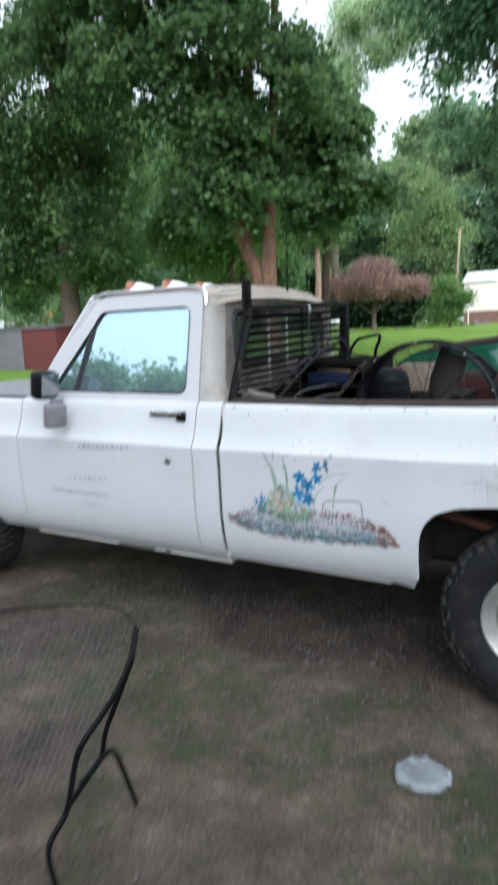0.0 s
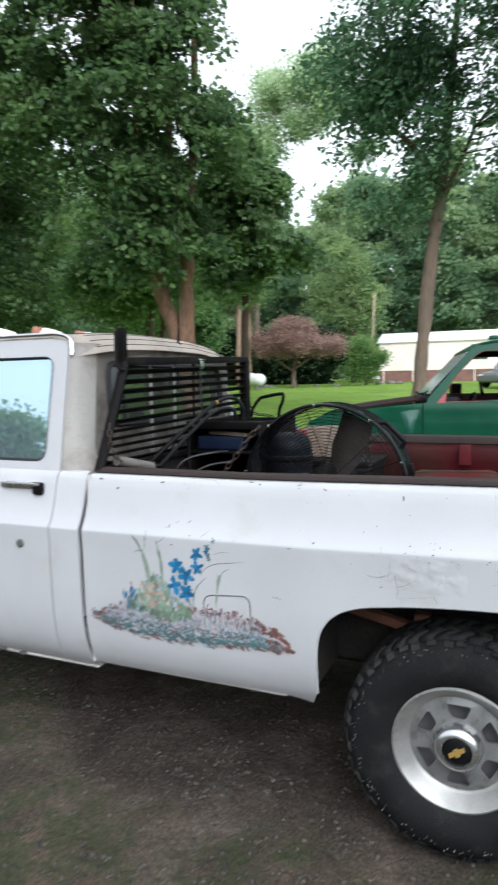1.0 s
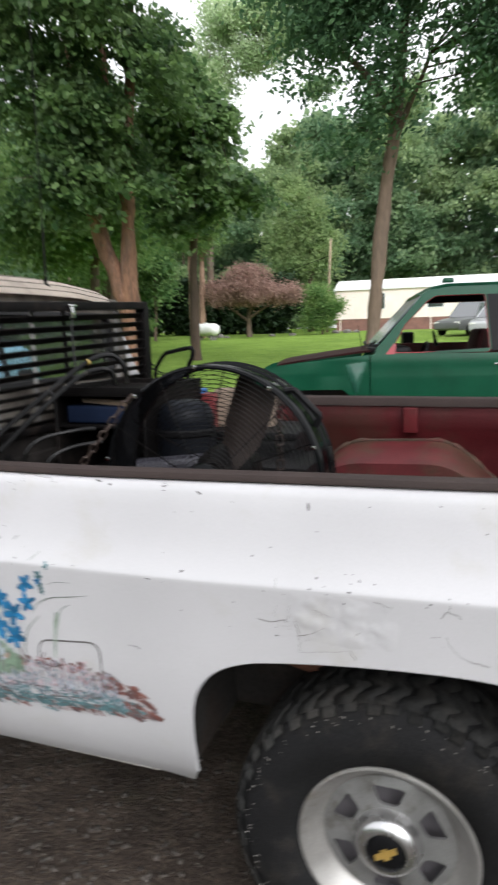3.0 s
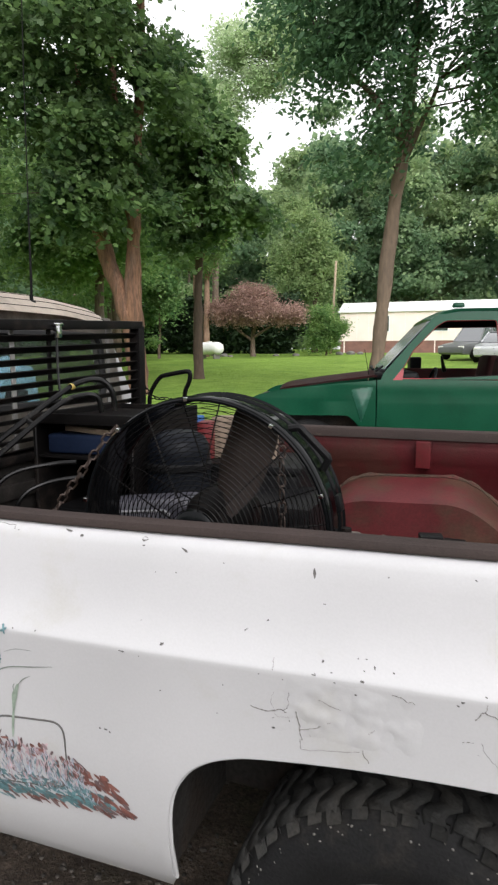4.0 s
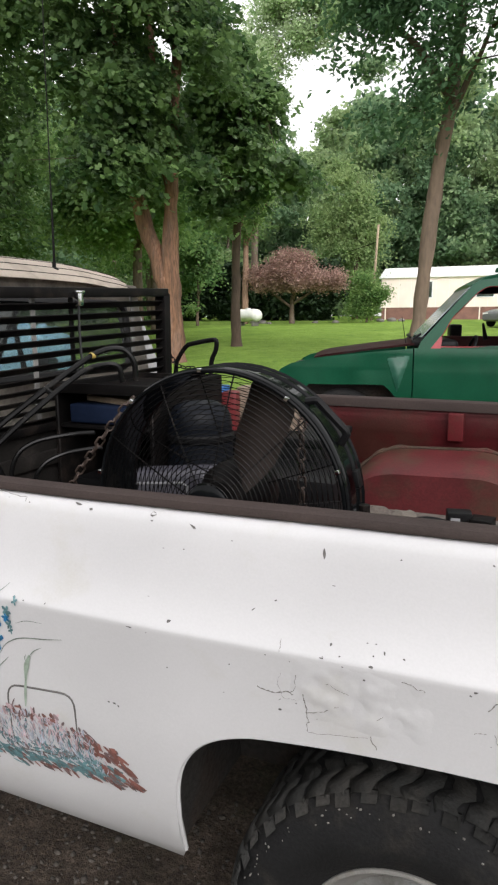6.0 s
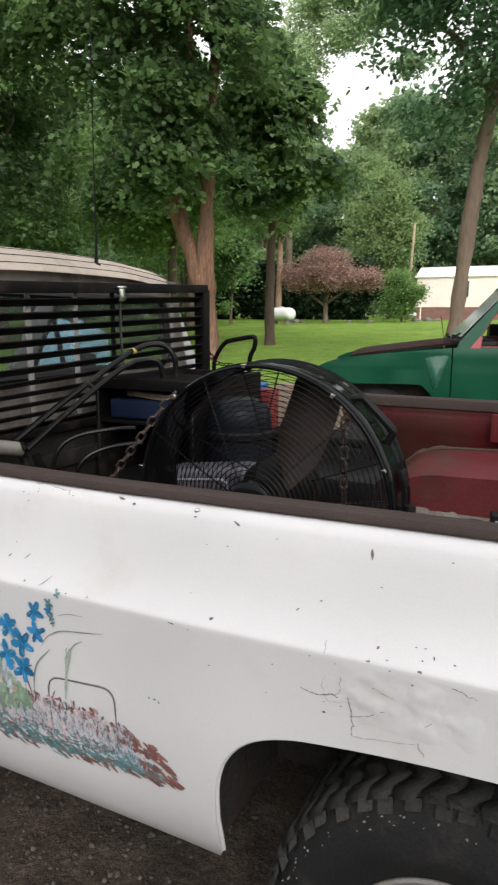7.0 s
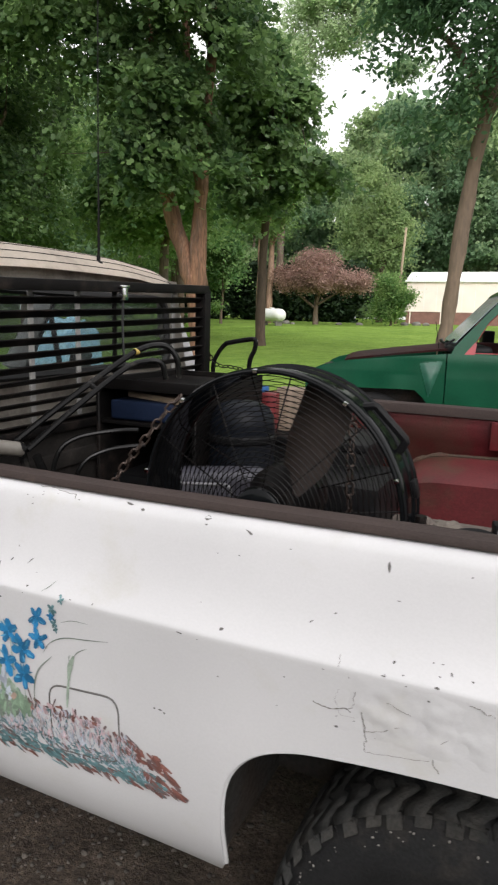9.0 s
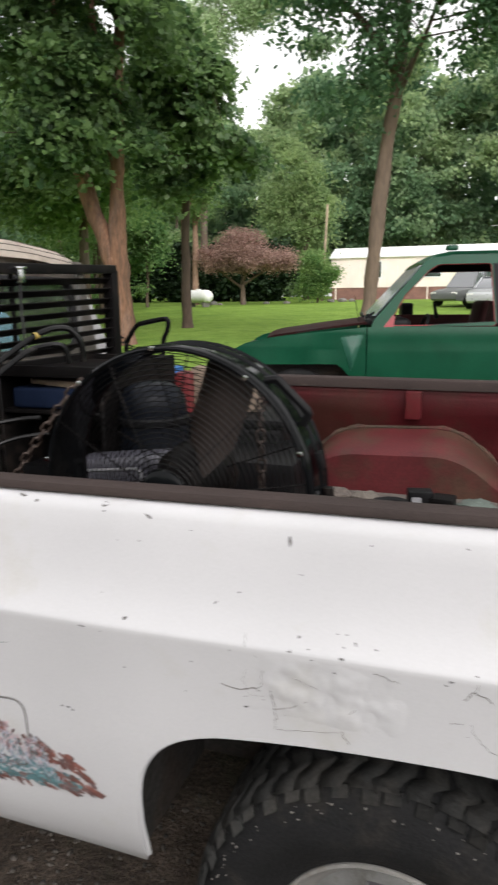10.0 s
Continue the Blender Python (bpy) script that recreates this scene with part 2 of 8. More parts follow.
# dark colour that puts shade into the wheel wells
dark_cavity = material("dark_cavity_steel", (0.021, 0.0195, 0.018), 0.9, spec=0.15, vary=0.35, scale=7, grain=70, grain_vary=0.3, bump=0.4, second=(0.03, 0.022, 0.017), cover=0.35, patch=5)
dusty_rubber = material("dusty_tread_rubber", (0.022, 0.022, 0.021), 0.85, spec=0.25, vary=0.25, scale=12, grain=160, grain_vary=0.25, bump=0.25, second=(0.032, 0.03, 0.027), cover=0.45, patch=9)
rubber = material("tyre_rubber", (0.0105, 0.0105, 0.0108), 0.75, spec=0.15, vary=0.25, scale=12, grain=160, grain_vary=0.25, bump=0.2, second=(0.022, 0.02, 0.018), cover=0.25, patch=9)
seal_rubber = material("seal_rubber", (0.014, 0.014, 0.015), 0.7, vary=0.2, bump=0.05)
alloy = material("dull_cast_alloy", (0.33, 0.32, 0.305), 0.42, 0.6, vary=0.18, scale=16, grain=240, grain_vary=0.08, bump=0.04, second=(0.25, 0.23, 0.2), cover=0.2, patch=14)
dull_alloy = material("grey_cast_alloy", (0.27, 0.27, 0.265), 0.4, 0.6, vary=0.2, scale=16, grain=240, grain_vary=0.08, bump=0.04, second=(0.16, 0.15, 0.135), cover=0.3, patch=14)
bright_alloy = material("polished_alloy", (0.6, 0.6, 0.6), 0.27, 0.95, vary=0.08, scale=16, grain=240, grain_vary=0.03, bump=0.01)
chrome = material("worn_chrome", (0.68, 0.68, 0.69), 0.14, 1.0, vary=0.12, scale=18, grain=200, grain_vary=0.05, bump=0.01)
gold = material("gold_emblem_paint", (0.55, 0.36, 0.1), 0.35, 0.5, vary=0.15, scale=30)
car_glass = material("dark_car_glass", (0.045, 0.055, 0.06), 0.02, vary=0.05, bump=0, spec=1.0, ior=1.9, coat=1.0)
# near door pane made a metal mirror, sky blue put into its colour
sky_mirror_glass = material("sky_blue_mirror_pane", (0.46, 0.6, 0.68), 0.02, 0.85, vary=0.03, scale=2, grain_vary=0.0, rough_vary=0.0, bump=0)
# rear pane tint added to dim the bright view through the cab
dimming_glass = material("dimming_window_tint", (0.4, 0.43, 0.43), 0.03, vary=0.1, bump=0, transmit=0.96, ior=1.1)
# grey-blue sky reflection put into this half-clear windscreen colour
sky_sheen_glass = material("sky_sheen_windscreen", (0.42, 0.5, 0.52), 0.12, vary=0.1, bump=0, transmit=0.5, ior=1.45)
clear_glass = material("clear_window_glass", (0.82, 0.88, 0.86), 0.02, vary=0.02, bump=0, transmit=1.0, ior=1.1)
# dent facet paint: the sky's reflection put into a paler green
dent_sheen_green = material("dent_sky_sheen_paint", (0.012, 0.074, 0.046), 0.33, vary=0.25, scale=12, grain=120, bump=0.06)
green_paint = material("brushed_on_green_paint", (0.0045, 0.052, 0.026), 0.32, spec=0.16, vary=0.2, scale=3.5, grain=90, grain_vary=0.08, bump=0.06, second=(0.004, 0.044, 0.022), cover=0.25, patch=2.6)
dark_bonnet = material("dull_maroon_bonnet_paint", (0.022, 0.006, 0.006), 0.6, spec=0.1, vary=0.3, scale=5, bump=0.06, second=(0.02, 0.012, 0.012), cover=0.4)
red_primer = material("old_red_paint", (0.24, 0.025, 0.03), 0.5, vary=0.25, scale=6, bump=0.05, second=(0.1, 0.02, 0.02), cover=0.4)
maroon_cloth = material("maroon_seat_cloth", (0.06, 0.016, 0.016), 0.9, vary=0.25, scale=10, grain=300, bump=0.3)
amber = material("amber_lens", (0.33, 0.13, 0.075), 0.25, vary=0.1, bump=0.02, coat=0.4)
white_lens = material("white_lamp_housing", (0.75, 0.74, 0.7), 0.4, vary=0.1, bump=0.03)
ink_grey = material("faded_door_lettering", (0.35, 0.36, 0.38), 0.6, vary=0.35, scale=40, bump=0)
scuff_dark = material("exposed_primer_chip", (0.09, 0.085, 0.08), 0.8, vary=0.4, scale=60, bump=0.1)
scuff_line = material("crack_in_filler", (0.13, 0.12, 0.105), 0.8, vary=0.3, scale=60, bump=0.1)
mural_paints = [material("mural_" + n, c, 0.55, vary=0.35, scale=40, grain=200, bump=0.08, per_island=0.35) for n, c in (
    ("rust_brown", (0.165, 0.07, 0.058)), ("teal", (0.09, 0.175, 0.19)), ("mauve", (0.40, 0.29, 0.305)), ("pale_blue", (0.35, 0.38, 0.44)),
    ("leaf_green", (0.19, 0.275, 0.195)), ("grey_green", (0.26, 0.32, 0.26)), ("sky_blue", (0.012, 0.135, 0.29)), ("salmon", (0.44, 0.31, 0.255)), ("dark_umber", (0.13, 0.09, 0.09)), ("deep_grey_green", (0.15, 0.18, 0.15)), ("light_blue", (0.06, 0.22, 0.36)))]
blade_brown = material("brown_fan_blade", (0.06, 0.043, 0.037), 0.45, vary=0.2, scale=9, bump=0.05)
grey_plastic = material("silver_grey_plastic", (0.055, 0.053, 0.067), 0.4, vary=0.15, scale=10, bump=0.05)
# sky reflections glimpsed through the cab, put into a turquoise colour
sky_glint_turquoise = material("pale_sky_glint", (0.55, 0.8, 0.94), 0.3, vary=0.15, scale=5, bump=0.2)
fin_grey = material("pale_grey_fins", (0.22, 0.22, 0.23), 0.4, vary=0.15, bump=0.03)
pale_steel = material("pale_grey_steel", (0.3, 0.29, 0.28), 0.55, vary=0.25, scale=20, bump=0.06)
drum_plastic = material("blue_black_plastic", (0.0035, 0.0045, 0.007), 0.4, spec=0.1, vary=0.25, scale=10, bump=0.05)
blue_plastic = material("blue_plastic", (0.007, 0.012, 0.028), 0.5, spec=0.08, vary=0.2, scale=12, bump=0.06)
crate_wood = material("grimy_dark_crate_wood", (0.075, 0.06, 0.05), 0.85, vary=0.3, scale=8, grain=60, grain_vary=0.25, bump=0.2)
tan_card = material("dusty_tan_cardboard", (0.2, 0.15, 0.105), 0.9, vary=0.2, scale=12, bump=0.1)
red_plastic = material("red_plastic", (0.13, 0.018, 0.02), 0.4, vary=0.15, bump=0.05)
steel_tube = material("scratched_black_tube", (0.005, 0.005, 0.005), 0.2, 0.0, spec=0.14, vary=0.3, scale=25, grain=200, bump=0.04, second=(0.03, 0.027, 0.024), cover=0.12, patch=18)
chain_steel = material("rusty_chain_steel", (0.05, 0.034, 0.027), 0.6, 0.4, vary=0.3, scale=40, bump=0.2)
white_pipe = material("dirty_white_plastic_pipe", (0.13, 0.12, 0.105), 0.5, vary=0.2, scale=10, bump=0.05)
clear_plastic = material("crumpled_clear_plastic", (0.72, 0.76, 0.8), 0.06, vary=0.15, scale=20, bump=0.1, transmit=0.86, ior=1.45)
bark_grey = material("furrowed_grey_brown_bark", (0.15, 0.105, 0.077), 0.9, upright=0.2, vary=0.35, scale=3, grain=26, grain_vary=0.35, bump=0.9, second=(0.16, 0.13, 0.105), cover=0.4, patch=5)
bark_brown = material("smooth_brown_bark", (0.15, 0.105, 0.076), 0.85, upright=0.25, vary=0.25, scale=2.2, grain=16, grain_vary=0.2, bump=0.5, second=(0.11, 0.078, 0.058), cover=0.35, patch=3)
bark_dark = material("dark_brown_bark", (0.08, 0.053, 0.039), 0.9, upright=0.2, vary=0.3, scale=3, grain=22, grain_vary=0.25, bump=0.7)
bark_pink = material("pinkish_peeling_bark", (0.36, 0.23, 0.165), 0.9, upright=0.16, vary=0.35, scale=4, grain=22, grain_vary=0.3, bump=0.7, second=(0.22, 0.14, 0.1), cover=0.35, patch=4)
bark_red = material("reddish_brown_bark", (0.17, 0.088, 0.053), 0.9, upright=0.16, vary=0.4, scale=5, grain=26, grain_vary=0.4, bump=0.9, second=(0.16, 0.1, 0.075), cover=0.4, patch=4)
leaf_dark = leaf_material("dark_maple_leaves", (0.038, 0.083, 0.033), (0.145, 0.23, 0.078), 0.52, 0.25, 0.45)
leaf_mid = leaf_material("mid_green_leaves", (0.075, 0.17, 0.06), (0.26, 0.4, 0.15), 0.55)
leaf_light = leaf_material("light_green_leaves", (0.105, 0.215, 0.07), (0.3, 0.43, 0.155), 0.55)
# far woodland: distance haze put into these paler leaf colours
leaf_far = leaf_material("haze_paled_leaves", (0.24, 0.35, 0.18), (0.46, 0.57, 0.3), 0.6, stand=(0.52, 0.63, 0.68))
leaf_maple = leaf_material("broad_maple_leaves", (0.062, 0.13, 0.052), (0.21, 0.32, 0.12), 0.55, 0.4, 0.42)
# backlit, washed-out brightness put into this pale leaf colour
leaf_pale = leaf_material("backlit_toned_leaves", (0.36, 0.48, 0.27), (0.6, 0.7, 0.44), 0.75)
leaf_gold = leaf_material("yellow_green_leaves", (0.18, 0.28, 0.12), (0.37, 0.47, 0.21), 0.6)
leaf_crown = leaf_material("blue_green_leaves", (0.05, 0.115, 0.062), (0.15, 0.265, 0.127), 0.5, 0.28, 0.5)
leaf_purple = leaf_material("purple_brown_leaves", (0.29, 0.185, 0.155), (0.5, 0.34, 0.29), 0.45)
# undergrowth: the deep shade under the woods put into its leaf colour
leaf_shade = leaf_material("shade_toned_leaves", (0.018, 0.038, 0.018), (0.036, 0.064, 0.028), 0.15)
weed_blade = leaf_material("drive_weeds", (0.03, 0.055, 0.015), (0.085, 0.125, 0.04), 0.3)
grass_blade = leaf_material("lawn_grass", (0.15, 0.255, 0.045), (0.25, 0.37, 0.075), 0.3)
siding_cream = material("cream_metal_siding", (0.84, 0.72, 0.65), 0.55, vary=0.08, scale=1.2, grain=20, grain_vary=0.03, bump=0.02)
roof_white = material("white_metal_roof", (0.8, 0.8, 0.8), 0.5, vary=0.08, scale=1, grain=15, bump=0.03)
skirting = material("red_brown_skirting", (0.21, 0.105, 0.085), 0.8, vary=0.25, scale=2.5, grain=20, bump=0.2)
tank_white = material("white_tank_enamel", (0.78, 0.78, 0.76), 0.4, vary=0.08, scale=3, bump=0.03)
pole_wood = material("weathered_pole_wood", (0.3, 0.24, 0.16), 0.85, vary=0.25, scale=3, grain=30, bump=0.4)
stone_pale = material("pale_field_stone", (0.17, 0.16, 0.145), 0.9, vary=0.3, scale=4, grain=40, bump=0.5)
stone_mix = material("gravel_stones", (0.068, 0.058, 0.049), 0.9, vary=0.25, scale=30, grain=120, bump=0.3, per_island=0.55)
silver_paint = material("silver_car_paint", (0.5, 0.51, 0.52), 0.3, 0.4, vary=0.06, bump=0.01, coat=0.4)
grey_paint = material("grey_van_paint", (0.15, 0.155, 0.155), 0.35, 0.3, vary=0.08, bump=0.01, coat=0.4)
barn_red = material("weathered_dark_red_boards", (0.13, 0.03, 0.03), 0.85, vary=0.25, scale=3, grain=30, bump=0.2)
slate_panel = material("grey_metal_panel", (0.16, 0.15, 0.16), 0.7, vary=0.2, scale=2, grain=20, bump=0.1)
yellow_tag = material("yellow_marker_plastic", (0.33, 0.24, 0.06), 0.5, vary=0.1, bump=0.03)

wire_enamel = material("black_wire_enamel", (0.004, 0.004, 0.004), 0.2, vary=0.2, scale=20, bump=0.02, spec=0.14)
blue_carton = material("blue_printed_card", (0.02, 0.1, 0.28), 0.5, vary=0.2, scale=12, bump=0.03)
printed_card = material("pale_printed_card", (0.18, 0.135, 0.1), 0.7, vary=0.25, scale=22, grain=60, grain_vary=0.2, bump=0.04, second=(0.16, 0.12, 0.09), cover=0.3, patch=14)

# ---- ground ----
def rise(x, y):
    """Height of the ground, shaped to fit the camera's view: level under the pickup, a bank up to the lawn, then a
    gentle slope.
    """
    a = min(1.0, max(0.0, (y - 2.1) / 2.2))
    a = a * a * (3 - 2 * a)
    side = min(1.0, max(0.0, (-x - 4.0) / 6.0)) * min(1.0, max(0.0, (20 - y) / 14.0))
    far = max(0.0, y - 4.3)
    return a * 0.33 * (1 - side) + 0.03 * min(far, 60.0) * (1 - 0.6 * side)


def ground_material():
    m = bpy.data.materials.new("dirt_gravel_and_lawn")
    m.use_nodes = True
    n, l = m.node_tree.nodes, m.node_tree.links
    b = n["Principled BSDF"]
    co = n.new("ShaderNodeTexCoord")

    def noise_at(scale, detail=6, rough=0.6):
        q = n.new("ShaderNodeTexNoise")
        q.inputs["Scale"].default_value, q.inputs["Detail"].default_value, q.inputs["Roughness"].default_value = scale, detail, rough
        l.new(co.outputs["Object"], q.inputs["Vector"])
        return q.outputs["Fac"]

    def ramp(src, stops):
        r = n.new("ShaderNodeValToRGB")
        while len(r.color_ramp.elements) < len(stops):
            r.color_ramp.elements.new(0.5)
        for e, (p, c) in zip(r.color_ramp.elements, stops):
            e.position, e.color = p, (*c, 1)
        l.new(src, r.inputs[0])
        return r.outputs[0]

    def span(src, lo, hi, a=0.0, b_=1.0):
        x = n.new("ShaderNodeMapRange")
        x.interpolation_type = "SMOOTHSTEP"
        x.inputs[1].default_value, x.inputs[2].default_value, x.inputs[3].default_value, x.inputs[4].default_value = lo, hi, a, b_
        l.new(src, x.inputs[0])
        return x.outputs[0]

    def mix(f, a, b_, mode="MIX"):
        x = n.new("ShaderNodeMix")
        x.data_type, x.blend_type = "RGBA", mode
        for sock, v in ((x.inputs[0], f), (x.inputs[6], a), (x.inputs[7], b_)):
            if hasattr(v, "links"):
                l.new(v, sock)
            else:
                sock.default_value = v
        return x.outputs[2]

    def math_(op, a, b_):
        x = n.new("ShaderNodeMath")
        x.operation = op
        for i, v in enumerate((a, b_)):
            if hasattr(v, "links"):
                l.new(v, x.inputs[i])
            else:
                x.inputs[i].default_value = v
        return x.outputs[0]

    dirt = ramp(noise_at(2.3, 9, 0.72), [(0.3, (0.036, 0.029, 0.024)), (0.5, (0.085, 0.068, 0.055)), (0.72, (0.17, 0.14, 0.116))])
    grit = ramp(noise_at(75, 4, 0.75), [(0.3, (0.42, 0.41, 0.4)), (0.52, (1.05, 1.05, 1.05)), (0.72, (1.75, 1.72, 1.66))])
    dirt = mix(1.0, dirt, grit, "MULTIPLY")
    dirt = mix(1.0, dirt, ramp(noise_at(0.75, 6, 0.65), [(0.32, (0.5, 0.47, 0.45)), (0.5, (1.0, 0.97, 0.94)), (0.68, (1.75, 1.62, 1.5))]), "MULTIPLY")
    vor = n.new("ShaderNodeTexVoronoi")
    vor.inputs["Scale"].default_value = 48
    l.new(co.outputs["Object"], vor.inputs["Vector"])
    pebble = span(vor.outputs["Distance"], 0.1, 0.35, 1.0, 0.0)
    sparse = span(noise_at(3.0, 3), 0.45, 0.62)
    dirt = mix(math_("MULTIPLY", math_("MULTIPLY", pebble, sparse), 0.3), dirt, (0.16, 0.14, 0.12, 1))
    lawn = ramp(noise_at(0.35, 8, 0.6), [(0.3, (0.14, 0.235, 0.038)), (0.55, (0.19, 0.3, 0.052)), (0.75, (0.25, 0.36, 0.08))])
    # these two mottles put leaf-shadow patches into the lawn colour
    lawn = mix(1.0, lawn, ramp(noise_at(14, 6, 0.7), [(0.3, (0.48, 0.54, 0.42)), (0.6, (1.14, 1.12, 1.1))]), "MULTIPLY")
    lawn = mix(1.0, lawn, ramp(noise_at(1.6, 5, 0.65), [(0.34, (0.72, 0.78, 0.66)), (0.58, (1.1, 1.08, 1.08))]), "MULTIPLY")
    moss = ramp(noise_at(30, 4), [(0.3, (0.02, 0.032, 0.012)), (0.7, (0.055, 0.075, 0.028))])
    xyz = n.new("ShaderNodeSeparateXYZ")
    l.new(co.outputs["Object"], xyz.inputs[0])
    edge = math_("ADD", math_("ADD", xyz.outputs["Y"], math_("MULTIPLY", noise_at(0.7, 6), 3.0)), math_("MULTIPLY", span(xyz.outputs["X"], -9.0, -5.0, 1.0, 0.0), 3.0))
    on_lawn = span(edge, 5.6, 7.2)
    far_drive = math_("MULTIPLY", span(xyz.outputs["X"], 4.0, 7.0), span(xyz.outputs["Y"], 26.0, 22.0))
    weeds = math_("MULTIPLY", span(noise_at(0.9, 5, 0.65), 0.48, 0.6), span(noise_at(9, 4), 0.34, 0.56))
    col = mix(math_("MULTIPLY", weeds, 0.75), dirt, moss)
    col = mix(math_("SUBTRACT", on_lawn, math_("MULTIPLY", on_lawn, far_drive)), col, lawn)
    l.new(col, b.inputs["Base Color"])
    b.inputs["Roughness"].default_value = 0.95
    b.inputs["Specular IOR Level"].default_value = 0.2
    bp = n.new("ShaderNodeBump")
    bp.inputs["Strength"].default_value, bp.inputs["Distance"].default_value = 0.95, 0.065
    l.new(math_("ADD", noise_at(11, 6, 0.7), math_("MULTIPLY", noise_at(48, 5, 0.75), 0.5)), bp.inputs["Height"])
    l.new(bp.outputs[0], b.inputs["Normal"])
    return m


def spread(lo, hi, step, reach, grow=1.35):
    """Coordinates that lie close together between lo and hi and ever wider outside."""
    xs = list(np.arange(lo, hi + 1e-6, step))
    s, a, b = step, lo, hi
    while b < reach:
        s *= grow
        a, b = a - s, b + s
        xs.insert(0, a)
        xs.append(b)
    return xs


def build_ground():
    xs, ys = spread(-2.6, 3.4, 0.05, 900), spread(-2.4, 2.4, 0.05, 900)
    co = []
    for y in ys:
        for x in xs:
            near = max(0.0, 1 - max(abs(x) / 14, abs(y) / 14))
            z = rise(x, y) + near * (0.03 * noise.noise((x * 0.9, y * 0.9, 0)) + 0.014 * noise.noise((x * 4, y * 4, 3)) + 0.009 * noise.noise((x * 13, y * 13, 7))) - 0.012
            co.append((x, y, z))
    w = len(xs)
    idx = np.arange(len(ys) * w).reshape(len(ys), w)
    quads = np.stack([idx[:-1, :-1], idx[:-1, 1:], idx[1:, 1:], idx[1:, :-1]], -1).reshape(-1, 4)
    ob = raw_mesh("ground", co, quads, ground_material(), smooth="all")
    return tagged(ob, "bare dirt and gravel drive with weedy patches, running into a mown lawn", "ground", kind="structure")


def level(x, y):
    return rise(x, y) - 0.012


ground = build_ground()

# ---- white pickup ----
YC = 0.955
SIDE = ((0.40, 0.090), (0.43, 0.060), (0.46, 0.035), (0.50, 0.012), (0.56, -0.006), (0.64, -0.018), (0.74, -0.024), (0.86, -0.026), (0.94, -0.028),
        (0.985, -0.031), (0.9925, -0.0313), (0.9955, -0.0305), (0.999, -0.0287), (1.006, -0.0242), (1.03, -0.011), (1.06, 0.001), (1.10, 0.013), (1.15, 0.025), (1.185, 0.034), (1.202, 0.042), (1.210, 0.056))


def side_y(z):
    """Depth of the body side at height z."""
    if z > 1.21:
        return 0.056 + (z - 1.21) * 0.17
    return float(np.interp(z, [p[0] for p in SIDE], [p[1] for p in SIDE]))


def rail_lift(x):
    """Raises the near bed rail a little towards the tail, to fit the camera's view."""
    return 0.017 * max(0.0, x - 0.72)


def lift(x, z):
    """Raises the lower body a little towards the tail, to fit the camera's view."""
    k = min(1.0, max(0.0, (1.2 - z) / 0.18))
    return (0.006 + 0.008 * max(0.0, x) + 0.017 * max(0.0, x - 0.95)) * k + rail_lift(x) * (1 - k)


def tuck(bm):
    """Draws in the far side of the cab above the belt line, to fit the camera's view."""
    for v in bm.verts:
        k = min(1.0, max(0.0, (v.co.z - 1.212) / 0.09)) * min(1.0, max(0.0, (v.co.y - YC) / 0.5))
        v.co.y -= 0.235 * k
    return bm


def far(y, mirrored):
    return 2 * YC - y if mirrored else y


def body_panel(columns, top, thick=0.012, mirrored=False, lip=0.0):
    """A skin that follows the body side; columns: (x, lower edge)."""
    bm = bmesh.new()
    zs = sorted({z for z, _ in SIDE if z < top} | {top, 0.60, 0.69, 0.80, 0.90})
    grid = []
    for x, low in columns:
        row = []
        for z in zs:
            z = max(z, low)
            row.append((x, side_y(z), z))
        grid.append(row)
    front = [[bm.verts.new((x, far(y, mirrored), z + lift(x, z))) for x, y, z in row] for row in grid]
    back = [[bm.verts.new((x, far(y + thick, mirrored), z + lift(x, z) + (0.004 if z < top else 0))) for x, y, z in row] for row in grid]
    for g in (front, back):
        for a, b in zip(g, g[1:]):
            for i in range(len(zs) - 1):
                bm.faces.new((a[i], b[i], b[i + 1], a[i + 1]))
    for a, b, c, d in [(front[i], front[i + 1], back[i], back[i + 1]) for i in range(len(front) - 1)]:
        bm.faces.new((a[0], b[0], d[0], c[0]))
        bm.faces.new((a[-1], b[-1], d[-1], c[-1]))
    for f, k in ((front[0], back[0]), (front[-1], back[-1])):
        for i in range(len(zs) - 1):
            bm.faces.new((f[i], f[i + 1], k[i + 1], k[i]))
    bmesh.ops.remove_doubles(bm, verts=bm.verts, dist=0.0004)
    bmesh.ops.dissolve_degenerate(bm, edges=bm.edges, dist=0.0004)
    return bm


def arch_columns(centre, half_low, low, top, shift=0.0):
    """The flat-topped wheel opening, from its front foot to its rear foot."""
    shape = ((-0.475, low), (-0.452, low + 0.05), (-0.447, 0.58), (-0.443, 0.655), (-0.434, 0.70), (-0.418, 0.735), (-0.392, 0.766),
             (-0.355, 0.79), (-0.31, 0.806), (-0.26, 0.816), (-0.13, 0.829), (0.0, 0.836), (0.15, 0.838), (0.26, 0.830), (0.32, 0.818), (0.37, 0.795), (0.41, 0.755),
             (0.432, 0.70), (0.442, 0.62), (0.452, low + 0.05), (0.475, low))
    curve = [(p.x, p.y) for p in smooth_path([(x, z, 0.0) for x, z in shape[2:-2]], 3)]
    shape = list(shape[:2]) + curve + list(shape[-2:])
    return [(centre + x, z + (top - 0.838 if z > low + 0.06 else 0)) for x, z in shape]


HUB_X, HUB_Z, TYRE_R = 1.43, 0.372, 0.375
FRONT_X = HUB_X - 3.46
